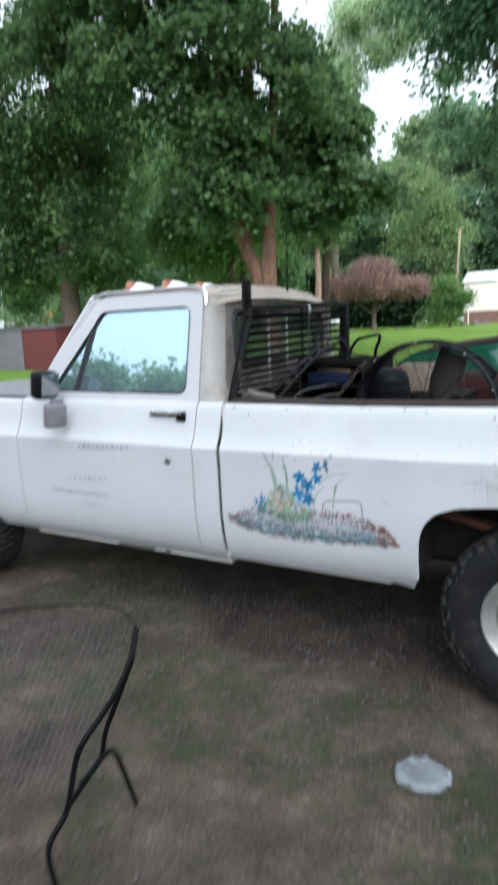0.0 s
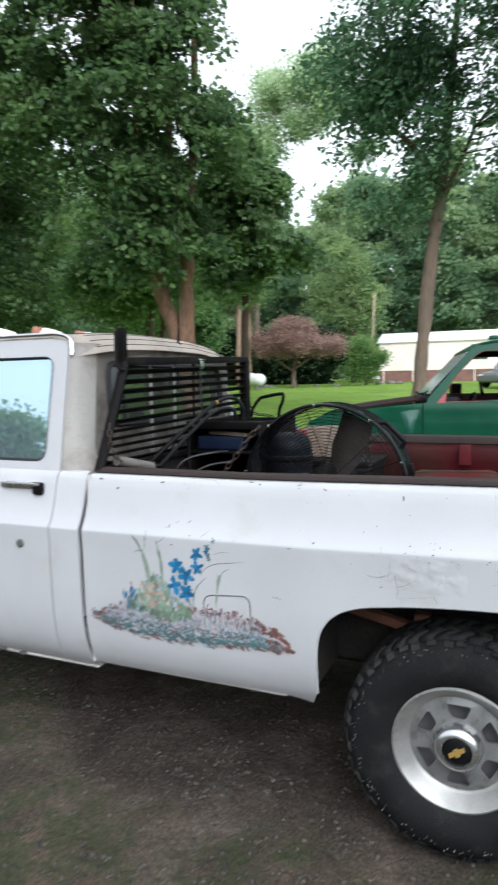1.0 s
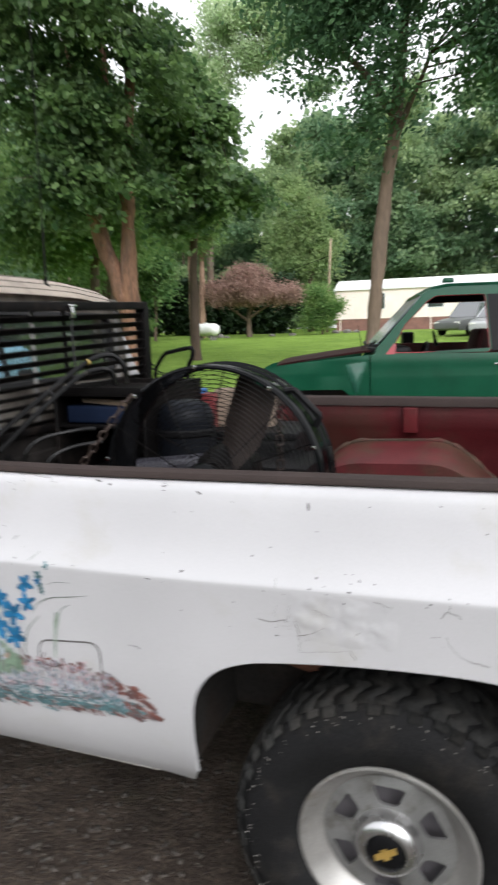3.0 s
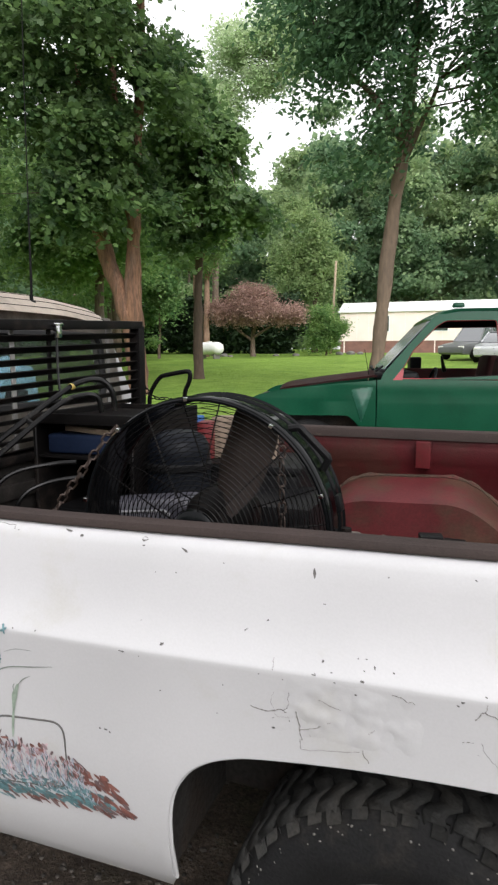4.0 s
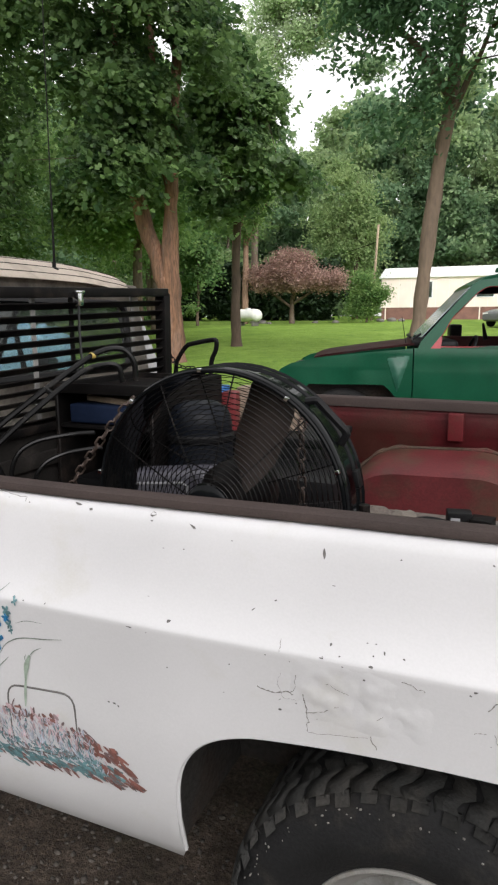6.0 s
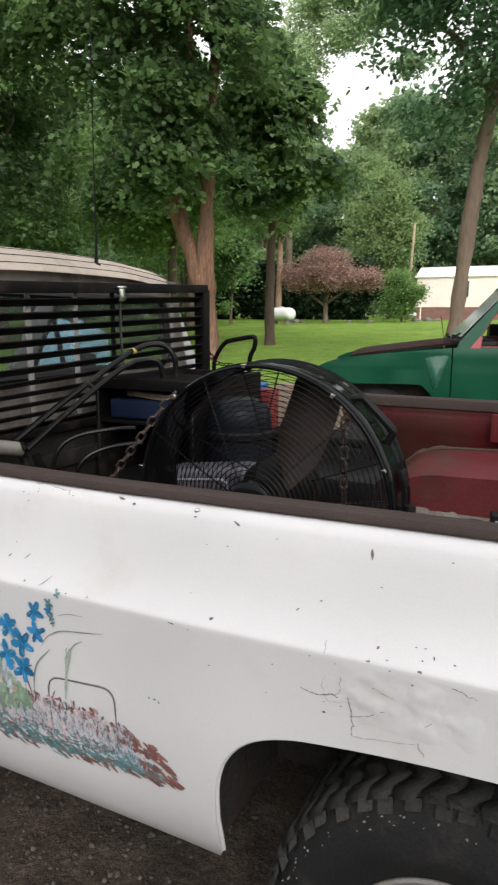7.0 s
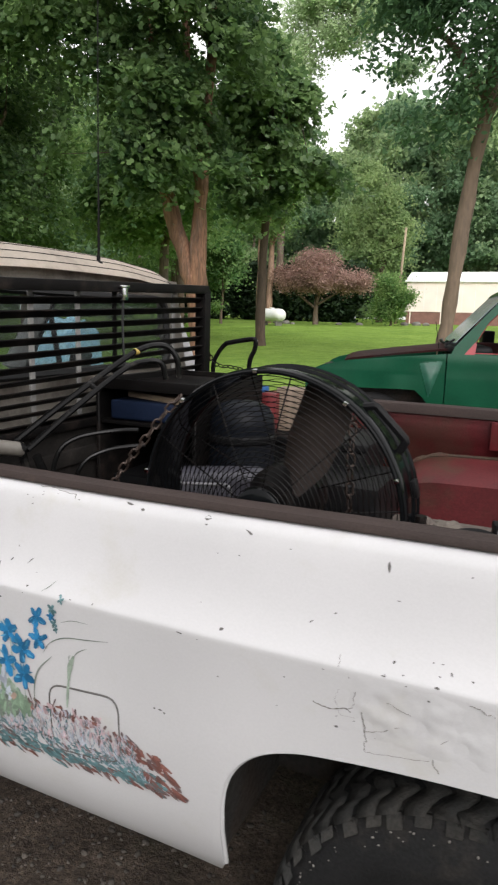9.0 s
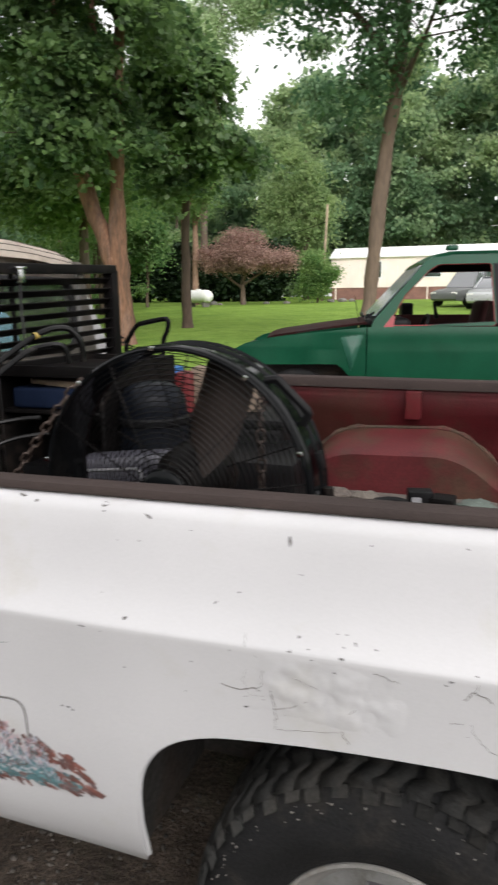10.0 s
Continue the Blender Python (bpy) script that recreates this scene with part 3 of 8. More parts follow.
truck = thing("pickup_truck", (0.4, YC, 0), "old white long-bed pickup with hand-painted flowers on its scuffed side", "pickup truck")


def straight(x0, x1, low, n=8):
    return [(x0 + (x1 - x0) * i / n, low) for i in range(n + 1)]


for mirrored in (False, True):
    foot = [(0.84, 0.452), (0.875, 0.449), (0.90, 0.444), (0.92, 0.439), (0.94, 0.433), (0.95, 0.430)]
    cols = straight(0.068, 0.80, 0.453, 9) + foot + arch_columns(HUB_X, 0.45, 0.43, 0.838) + straight(1.91, 2.56, 0.43, 6)
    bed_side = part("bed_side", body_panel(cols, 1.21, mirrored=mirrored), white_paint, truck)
    lip = [(x, z) for x, z in arch_columns(HUB_X, 0.45, 0.43, 0.838)][1:-1]
    bm = bmesh.new()
    tube(bm, [(x, far(side_y(z) + 0.007, mirrored), z + lift(x, z) + 0.001) for x, z in lip], 0.0055, 6)
    part("arch_lip", bm, white_paint, truck)
    cols = straight(-2.75, FRONT_X - 0.48, 0.43, 6) + arch_columns(FRONT_X, 0.45, 0.43, 0.838) + straight(FRONT_X + 0.48, -1.292, 0.43, 3)
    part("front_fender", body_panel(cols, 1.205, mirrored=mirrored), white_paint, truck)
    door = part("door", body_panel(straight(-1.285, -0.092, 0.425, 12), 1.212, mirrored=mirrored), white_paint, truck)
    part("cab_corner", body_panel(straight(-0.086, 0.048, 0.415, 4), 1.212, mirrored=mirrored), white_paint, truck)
    bm = bmesh.new()
    box(bm, (-0.62, far(0.098, mirrored), 0.424), (1.34, 0.05, 0.022), bevel=0.006)
    part("rocker_sill", bm, dusty_white, truck)
    bm = bmesh.new()
    box(bm, (0.465, far(0.068, mirrored), 0.456), (0.79, 0.03, 0.010), bevel=0.003)
    part("lower_flange", bm, dusty_white, truck)
    # strip added so the gap between cab and bed shows grey, not black
    bm = bmesh.new()
    box(bm, (0.058, far(0.065, mirrored), 0.83), (0.012, 0.06, 0.74))
    part("bed_front_flange", bm, dusty_white, truck)
    for x0, x1, zz in ((-0.66, -0.42, 0.429), (-0.345, -0.315, 0.424)):
        bm = bmesh.new()
        box(bm, ((x0 + x1) / 2, far(0.060, mirrored), zz), (x1 - x0, 0.012, 0.014), bevel=0.003)
        part("worn_edge", bm, scuff_dark, truck)
    # door frame round the side window
    inward = (0, -1 if mirrored else 1, 0)

    def on_side(u, v, mirrored=mirrored):
        return Vector((u, far(side_y(v), mirrored), v))

    outer = [(-1.25, 1.2125), (-1.17, 1.30), (-0.80, 1.715), (-0.70, 1.742), (-0.16, 1.742), (-0.105, 1.725), (-0.094, 1.69), (-0.094, 1.2125)]
    hole = rounded([(-1.085, 1.248), (-0.79, 1.59), (-0.735, 1.668), (-0.165, 1.668), (-0.172, 1.245)], 0.05, 5)
    bm = bmesh.new()
    plate(bm, outer, [hole], on_side, 0.03, inward)
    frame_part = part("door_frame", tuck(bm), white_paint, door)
    bm = bmesh.new()
    tube(bm, [on_side(u, v) + Vector(inward) * 0.008 for u, v in hole], 0.009, 6, closed=True)
    part("window_seal", tuck(bm), seal_rubber, door)
    bm = bmesh.new()
    tube(bm, [on_side(-0.905, 1.25) + Vector(inward) * 0.01, on_side(-0.80, 1.575) + Vector(inward) * 0.01], 0.013, 6)
    part("vent_window_bar", tuck(bm), seal_rubber, door)
    bm = bmesh.new()
    plate(bm, [(u, v) for u, v in rounded([(-1.08, 1.25), (-0.79, 1.585), (-0.737, 1.665), (-0.168, 1.665), (-0.175, 1.247)], 0.05, 5)], [], on_side, 0.004, inward)
    for v in bm.verts:
        v.co += Vector(inward) * 0.016
    part("window_pane", tuck(bm), clear_glass if mirrored else sky_mirror_glass, door, smooth=False)
    # chrome moulding along the drip rail
    bm = bmesh.new()
    line = [(-1.06, 1.44), (-0.80, 1.735), (-0.72, 1.756), (-0.15, 1.758), (-0.085, 1.742), (-0.07, 1.70), (-0.076, 1.32)]
    tube(bm, [on_side(u, v) - Vector(inward) * 0.006 for u, v in rounded(line[:], 0.03, 3)[4:-4]], 0.0085, 6)
    if not mirrored:
        part("drip_moulding", bm, chrome, truck)
    else:
        bm.free()
    # handle and lock
    s = -1 if not mirrored else 1
    yh = far(side_y(1.15), mirrored)
    bm = bmesh.new()
    box(bm, (-0.255, yh + s * 0.008, 1.152), (0.21, 0.02, 0.026), bevel=0.008)
    box(bm, (-0.24, yh + s * 0.022, 1.158), (0.17, 0.018, 0.012), bevel=0.005)
    part("door_handle", bm, bright_alloy, door, "worn chrome pull handle")
    bm = bmesh.new()
    box(bm, (-0.17, yh + s * 0.012, 1.142), (0.05, 0.024, 0.05), bevel=0.01)
    part("handle_button", bm, black_plastic, door)
    bm = bmesh.new()
    yl = far(side_y(0.925), mirrored)
    lathe(bm, [(0.001, s * 0.01), (0.012, s * 0.01), (0.017, s * 0.003), (0.018, -s * 0.004)], (-0.235, yl, 0.925), seg=16)
    part("door_lock", bm, scuff_dark, door)
    # mirror
    bm = bmesh.new()
    ym = far(-0.075, mirrored)
    box(bm, (-0.985, ym, 1.295), (0.085, 0.13, 0.15), turn=(0, 8, s * 10), bevel=0.028, seg=3)
    mirror_part = part("door_mirror", bm, black_plastic, door, "black upright door mirror with a lower spotter mirror")
    bm = bmesh.new()
    box(bm, (-0.895, far(-0.10, mirrored), 1.138), (0.06, 0.12, 0.125), turn=(0, 6, s * 8), bevel=0.022, seg=3)
    tube(bm, [(-0.97, far(0.03, mirrored), 1.20), (-0.96, far(-0.06, mirrored), 1.21), (-0.90, far(-0.10, mirrored), 1.18)], 0.009, 6)
    part("spotter_mirror", bm, slate_panel, door)
    bm = bmesh.new()
    box(bm, (-0.940, ym, 1.295), (0.004, 0.105, 0.12), turn=(0, 8, s * 10), bevel=0.001)
    part("mirror_glass", bm, car_glass, door)

# lettering worn off the door
random.seed(5)
for x0, x1, z, h, n in ((-0.83, -0.47, 0.968, 0.03, 11), (-0.92, -0.64, 0.79, 0.034, 8)):
    bm = bmesh.new()
    for i in range(n):
        x = x0 + (x1 - x0) * (i + 0.5) / n
        w = (x1 - x0) / n * random.uniform(0.35, 0.75)
        hh = h * random.uniform(0.5, 1.0)
        zz = z + 0.012 * i / n
        q = [(x - w / 2, zz - hh / 2), (x + w / 2, zz - hh / 2 + 0.002), (x + w / 2 + 0.006, zz + hh / 2), (x - w / 2 + 0.006, zz + hh / 2)]
        bm.faces.new([bm.verts.new((u, side_y(v) - 0.0025, v)) for u, v in q])
    part("worn_lettering", bm, ink_grey, truck, "faded grey lettering almost worn off", smooth=False)


def sign_text(words, x, z, height, mat, parent, name="door_lettering"):
    """Words painted on the door, laid onto its side."""
    cu = bpy.data.curves.new(name, "FONT")
    cu.body, cu.size, cu.shear = words, height / 0.7, 0.15
    tmp = bpy.data.objects.new(name, cu)
    scene.collection.objects.link(tmp)
    bpy.context.view_layer.update()
    me = bpy.data.meshes.new_from_object(tmp.evaluated_get(bpy.context.evaluated_depsgraph_get()))
    bpy.data.objects.remove(tmp)
    bm = bmesh.new()
    bm.from_mesh(me)
    bpy.data.meshes.remove(me)
    for v in bm.verts:
        u, w = x + v.co.x, z + v.co.y
        v.co = Vector((u, side_y(w) - 0.0025, w))
    return part(name, bm, mat, parent, "worn grey painted words", smooth=False)


sign_text("Park and Recreation", -1.035, 0.702, 0.034, ink_grey, truck)
sign_text("Dept", -0.83, 0.640, 0.034, ink_grey, truck)

# cab back with its window opening
def rear_x(z):
    return 0.051 - 0.75 * min(max(0.0, z - 1.2), 0.08) - 0.06 * max(0.0, z - 1.28)


bm = bmesh.new()
levels = [0.62, 0.8, 1.0, 1.15, 1.212, 1.27, 1.31, 1.375, 1.50, 1.60, 1.645, 1.68, 1.70, 1.72]
rows = []
for z in levels:
    y0 = side_y(z) if z > 1.21 else 0.06
    lean = 0.75 * min(max(0.0, z - 1.2), 0.08) + 0.06 * max(0.0, z - 1.28)
    rear = 0.050 - lean
    half = [(-0.088, y0 + 0.001)] + [(-0.082 + (rear + 0.082) * math.sin(w), y0 + 0.002 + 0.105 * (1 - math.cos(w))) for w in np.linspace(0.15, math.pi / 2, 7)]
    half += [(rear + 0.001, y) for y in (0.30, 0.42, 0.62, 0.80)]
    row = half + [(x, 2 * YC - y) for x, y in reversed(half)]
    rows.append([bm.verts.new((x, y, z)) for x, y in row])
for i in range(len(levels) - 1):
    for k in range(len(rows[0]) - 1):
        ya, yb = rows[i][k].co.y, rows[i][k + 1].co.y
        if 1.37 < levels[i] < 1.62 and min(ya, yb) > 0.29 and max(ya, yb) < 2 * YC - 0.29:
            continue
        f = bm.faces.new((rows[i][k], rows[i][k + 1], rows[i + 1][k + 1], rows[i + 1][k]))
        # past the near rounded corner the back takes the darker paint
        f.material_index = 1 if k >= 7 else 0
bmesh.ops.solidify(bm, geom=list(bm.faces), thickness=0.02)
cab_back = part("cab_back", tuck(bm), [dusty_white, darker_white], truck, "dust-coated cab back")
bm = bmesh.new()
loop = rounded([(0.30, 1.38), (1.61, 1.38), (1.61, 1.64), (0.30, 1.64)], 0.06, 5)
tube(bm, [(rear_x(v) + 0.003, u, v) for u, v in loop], 0.014, 6, closed=True)
part("rear_window_seal", tuck(bm), seal_rubber, cab_back)
bm = bmesh.new()
plate(bm, loop, [], lambda u, v: Vector((rear_x(v) - 0.002, u, v)), 0.004, (-1, 0, 0))
rear_pane = part("rear_window_pane", tuck(bm), dimming_glass, cab_back, smooth=False)
rear_pane.visible_shadow = False

# roof with its crown and rear ribs
bm = bmesh.new()
nx, ny = 84, 34
grid = []
for i in range(nx + 1):
    u = i / nx
    row = []
    for k in range(ny + 1):
        w = -1 + 2 * k / ny
        y = YC + w * (YC - 0.142)
        e = max(0.0, (abs(w) - 0.80) / 0.20)
        x = -0.80 + u * 0.80
        crown = 0.043 * (1 - abs(w) ** 3.0) - 0.006 * e ** 2
        endf = max(0.0, (0.14 - u) / 0.14) ** 2 * 0.05
        endr = max(0.0, (u - 0.80) / 0.20) ** 2.2 * 0.08
        # rounded plan at the corners
        x -= e ** 2 * (0.06 if u > 0.5 else -0.05) * abs(u - 0.5) * 2
        rib = -0.005 * max(0.0, math.cos(u * 62)) ** 6 if 0.55 < u < 0.97 and abs(w) < 0.9 else 0.0
        row.append(bm.verts.new((x, y, 1.749 + crown - endf - endr + rib)))
    grid.append(row)
for a, b in zip(grid, grid[1:]):
    for k in range(ny):
        bm.faces.new((a[k], a[k + 1], b[k + 1], b[k]))
bmesh.ops.solidify(bm, geom=list(bm.faces), thickness=0.03)
part("roof", tuck(bm), roof_paint, truck, "beige dust-caked roof")
# dirt-filled grooves pressed across the rear of the roof
for u, half in ((0.80, 0.84), (0.875, 0.86), (0.93, 0.88), (0.97, 0.88)):
    pts = []
    for k in range(41):
        w = -half + 2 * half * k / 40
        e = max(0.0, (abs(w) - 0.80) / 0.20)
        x = -0.80 + u * 0.80 - e ** 2 * 0.06 * abs(u - 0.5) * 2
        z = 1.749 + 0.043 * (1 - abs(w) ** 3.0) - 0.006 * e ** 2 - max(0.0, (u - 0.80) / 0.20) ** 2.2 * 0.08
        pts.append((x, YC + w * (YC - 0.142), z + 0.0005))
    bm = bmesh.new()
    tube(bm, pts, 0.0017, 5)
    part("roof_groove", tuck(bm), near_black, truck)
bm = bmesh.new()
plate(bm, [(0.17, 1.235), (1.74, 1.235), (1.63, 1.70), (0.28, 1.70)], [], lambda u, v: Vector((-1.20 + (v - 1.235) * 0.80, u, v)), 0.006, (1, 0, 0))
part("windscreen", tuck(bm), clear_glass, truck, smooth=False).visible_shadow = False
for y0, y1 in ((0.105, 0.165), (1.805, 1.745)):
    bm = bmesh.new()
    tube(bm, [(-1.24, y0, 1.20), (-0.79, y1, 1.73)], 0.035, 8)
    part("windscreen_pillar", tuck(bm), white_paint, truck)
# bonnet, nose, bumper
bm = bmesh.new()
rows = []
for i in range(13):
    x = -2.72 + i * (1.50 / 12)
    rows.append([bm.verts.new((x, YC + w * 0.86, 1.205 + 0.03 * (1 - abs(w) ** 3) - 0.06 * max(0, (-2.3 - x) / 0.42) ** 2 + 0.012 * (i / 12))) for w in np.linspace(-1, 1, 15)])
for a, b in zip(rows, rows[1:]):
    for k in range(14):
        bm.faces.new((a[k], a[k + 1], b[k + 1], b[k]))
bmesh.ops.solidify(bm, geom=list(bm.faces), thickness=0.02)
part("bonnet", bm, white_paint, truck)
bm = bmesh.new()
box(bm, (-2.74, YC, 0.95), (0.06, 1.78, 0.44), bevel=0.02)
part("grille", bm, black_plastic, truck)
for y in (0.28, 1.63):
    bm = bmesh.new()
    box(bm, (-2.775, y, 0.98), (0.03, 0.24, 0.17), bevel=0.01)
    part("headlight", bm, white_lens, truck)
bm = bmesh.new()
box(bm, (-2.86, YC, 0.60), (0.14, 1.94, 0.20), bevel=0.03, seg=3)
part("front_bumper", bm, chrome, truck)
bm = bmesh.new()
box(bm, (2.66, YC, 0.58), (0.16, 1.80, 0.18), bevel=0.03, seg=3)
part("rear_bumper", bm, chrome, truck)
# cab interior, seen through the glass
bm = bmesh.new()
box(bm, (-0.24, YC, 1.02), (0.20, 1.45, 0.62), turn=(0, 12, 0), bevel=0.06, seg=3)
box(bm, (-0.52, YC, 0.78), (0.52, 1.45, 0.20), bevel=0.06, seg=3)
part("bench_seat", bm, maroon_cloth, truck)
bm = bmesh.new()
box(bm, (-1.10, YC, 1.10), (0.26, 1.60, 0.26), bevel=0.05, seg=3)
part("dashboard", bm, black_plastic, truck)
bm = bmesh.new()
box(bm, (-0.6, YC, 0.50), (1.5, 1.66, 0.06))
part("cab_floor", bm, dark_cavity, truck)
# clearance lamps along the front of the roof
for y in (0.30, 0.62, 0.955, 1.29, 1.61):
    z = 1.742 + 0.052 * (1 - (abs(y - YC) / (YC - 0.142)) ** 3)
    bm = bmesh.new()
    box(bm, (-0.60, y, z + 0.012), (0.16, 0.085, 0.03), turn=(0, -4, 0), bevel=0.01, seg=2, taper=0.75)
    box(bm, (-0.585, y, z + 0.028), (0.09, 0.06, 0.028), turn=(0, 14, 0), bevel=0.008, seg=2, taper=0.7)
    lamp_part = part("clearance_lamp", bm, white_lens, truck)
    bm = bmesh.new()
    box(bm, (-0.655, y, z + 0.032), (0.045, 0.078, 0.05), turn=(0, 10, 0), bevel=0.01, seg=2, taper=0.8)
    part("amber_lens", bm, amber, lamp_part)

# bed: floor, inner sides, front panel, tailgate, wheel housings, rail caps
bm = bmesh.new()
box(bm, (1.31, YC, 0.705), (2.46, 1.18, 0.03))
for y in (0.235, 1.675):
    box(bm, (0.50, y, 0.705), (0.84, 0.258, 0.03))
    box(bm, (2.24, y, 0.705), (0.60, 0.258, 0.03))
for i in range(9):
    box(bm, (1.31, 0.465 + i * 0.1225, 0.722), (2.44, 0.055, 0.012), bevel=0.004, seg=1)
bed_floor = part("bed_floor", bm, red_bed, truck, "ribbed red bed floor")
for mirrored in (False, True):
    bm = bmesh.new()
    s = -1 if not mirrored else 1
    # inner skin, double-walled, with a slanted top shoulder
    prof = [(0.11, 0.72), (0.105, 0.98), (0.108, 1.06), (0.118, 1.10), (0.105, 1.16), (0.09, 1.205)]
    stations = [(0.09, 0.72), (0.938, 0.72), (0.942, 0.92), (1.618 if mirrored else 1.918, 0.92), (1.622 if mirrored else 1.922, 0.72), (2.52, 0.72)]
    lines = [[bm.verts.new((x, far(y, mirrored), max(z, low + 0.01 * k))) for k, (y, z) in enumerate(prof)] for x, low in stations]
    for a, b in zip(lines, lines[1:]):
        for i in range(len(prof) - 1):
            bm.faces.new((a[i], b[i], b[i + 1], a[i + 1]))
    bmesh.ops.solidify(bm, geom=list(bm.faces), thickness=0.008)
    inner = part("bed_inner_side", bm, red_bed, truck, "faded red inner bed wall")
    bm = bmesh.new()
    prof = [(0.030, 1.2095), (0.030, 1.222), (0.036, 1.232), (0.050, 1.2365), (0.066, 1.2365), (0.080, 1.230), (0.084, 1.218), (0.084, 1.196), (0.076, 1.196), (0.074, 1.2095)]
    prof = [(y + 0.020, z + (0.004 if z > 1.2 else 0)) for y, z in prof]
    n = 40
    rings = []
    for i in range(n + 1):
        x = 0.075 + (2.475) * i / n
        wob = 0.0025 * noise.noise((x * 2.5, 4.0 if mirrored else 0.0, 1))
        rings.append([bm.verts.new((x, far(y + wob, mirrored), z + 0.002 * noise.noise((x * 3, 9, 2)) + (0 if mirrored else rail_lift(x) - (0.008 if z > 1.225 else 0)))) for y, z in prof])
    for p, q in zip(rings, rings[1:]):
        for k in range(len(prof)):
            bm.faces.new((p[k], p[(k + 1) % len(prof)], q[(k + 1) % len(prof)], q[k]))
    bm.faces.new(rings[0])
    bm.faces.new(rings[-1][::-1])
    part("rail_cap", bm, brown_cap, truck, "brown weathered bed rail cap")
    # stake pockets hanging under the cap
    for x in (0.20, 1.30, 2.40):
        bm = bmesh.new()
        box(bm, (x, far(0.128, mirrored), 1.135), (0.062, 0.035, 0.115), bevel=0.006)
        part("stake_pocket", bm, red_bed, truck)
    # wheel housing inside the bed
    bm = bmesh.new()
    shape = [(0.80, 0.72), (0.89, 0.86), (0.98, 0.94), (1.066, 0.967), (1.44, 0.977), (1.53, 0.945), (1.64, 0.861), (1.82, 0.72)]
    shape = rounded(shape, 0.05, 3)
    f = [bm.verts.new((x, far(0.36, mirrored), z)) for x, z in shape]
    mid = [bm.verts.new((1.365 + (x - 1.365) * 1.02, far(0.335, mirrored), 0.72 + (z - 0.72) * 1.06)) for x, z in shape]
    w = [bm.verts.new((1.365 + (x - 1.365) * 1.03, far(0.105, mirrored), 0.72 + (z - 0.72) * 1.26)) for x, z in shape]
    bm.faces.new(f)
    for p, q in ((f, mid), (mid, w)):
        for i in range(len(shape) - 1):
            bm.faces.new((p[i], p[i + 1], q[i + 1], q[i]))
    part("wheel_housing", bm, worn_dimmed_red, truck, "red wheel housing with rubbed, rusty edges")
    # dried mud along the joint of housing and wall
    bm = bmesh.new()
    pts = [(1.365 + (x - 1.365) * 1.03, far(0.1145, mirrored), 0.72 + (z - 0.72) * 1.26) for x, z in shape if z > 0.76]
    tube(bm, pts, [0.010 + 0.004 * math.sin(i * 1.9) for i in range(len(pts))], 8)
    part("dried_mud", bm, bed_mud, truck, "olive-brown dried mud")
    # underside of the wheel opening
    bm = bmesh.new()
    prev, wall = None, []
    back = [(1.44, 0.885), (1.60, 0.83), (1.76, 0.70), (1.90, 0.50)] if mirrored else [(1.72, 0.885), (1.85, 0.83), (1.905, 0.72), (1.90, 0.50)]
    for x, z in [(0.965, 0.50), (0.955, 0.74), (1.02, 0.84), (1.15, 0.875)] + back:
        cur = [bm.verts.new((x, far(y, mirrored), z)) for y in (0.02, 0.34)]
        wall.append(cur[1])
        if prev:
            bm.faces.new((prev[0], cur[0], cur[1], prev[1]))
        prev = cur
    bm.faces.new(wall)
    part("wheel_well", bm, dark_cavity, truck)
    bm = bmesh.new()
    box(bm, (1.13, far(0.28, mirrored), 0.70), (0.34, 0.05, 0.03), turn=(0, 12, 0), bevel=0.004)
    box(bm, (1.29, far(0.27, mirrored), 0.69), (0.05, 0.05, 0.09), bevel=0.004)
    part("fender_brace", bm, rust, truck)
bm = bmesh.new()
box(bm, (0.08, YC, 0.96), (0.03, 1.72, 0.50), bevel=0.006)
for z in (0.82, 0.98, 1.12):
    box(bm, (0.1, YC, z), (0.025, 1.5, 0.05), bevel=0.01)
part("bed_front_panel", bm, near_black, truck, "near-black bed front panel")
bm = bmesh.new()
box(bm, (2.54, YC, 0.96), (0.06, 1.74, 0.50), bevel=0.012)
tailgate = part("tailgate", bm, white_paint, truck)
for y in (0.10, 1.81):
    bm = bmesh.new()
    box(bm, (2.575, y, 0.92), (0.03, 0.09, 0.34), bevel=0.008)
    part("tail_light", bm, red_plastic, truck)
# chassis under the body
for y in (0.48, 1.43):
    bm = bmesh.new()
    box(bm, (0.0, y, 0.52), (5.2, 0.07, 0.16), bevel=0.008)
    part("frame_rail", bm, dark_cavity, truck)
for x in (HUB_X, FRONT_X):
    bm = bmesh.new()
    tube(bm, [(x, 0.16, HUB_Z), (x, 1.75, HUB_Z)], 0.045, 12)
    lathe(bm, [(0.001, -0.17), (0.10, -0.15), (0.15, -0.05), (0.15, 0.05), (0.10, 0.15), (0.001, 0.17)], (x, YC, HUB_Z), seg=20)
    part("axle", bm, dark_cavity, truck)
# unseen floor, tank and gearbox, added to block light under the truck
bm = bmesh.new()
box(bm, (-0.85, YC, 0.66), (1.75, 1.66, 0.05), bevel=0.01)
part("floor_pan", bm, dark_cavity, truck)
bm = bmesh.new()
box(bm, (-0.55, 0.30, 0.50), (0.95, 0.28, 0.22), bevel=0.05, seg=3)
part("fuel_tank", bm, dark_cavity, truck)
bm = bmesh.new()
lathe(bm, [(0.001, -0.5), (0.08, -0.5), (0.09, -0.2), (0.15, 0.1), (0.2, 0.45), (0.001, 0.5)], None, Matrix.Translation((-1.1, YC, 0.52)) @ Euler((0, 0, radians(90))).to_matrix().to_4x4(), 18)
part("gearbox", bm, dark_cavity, truck)
bm = bmesh.new()
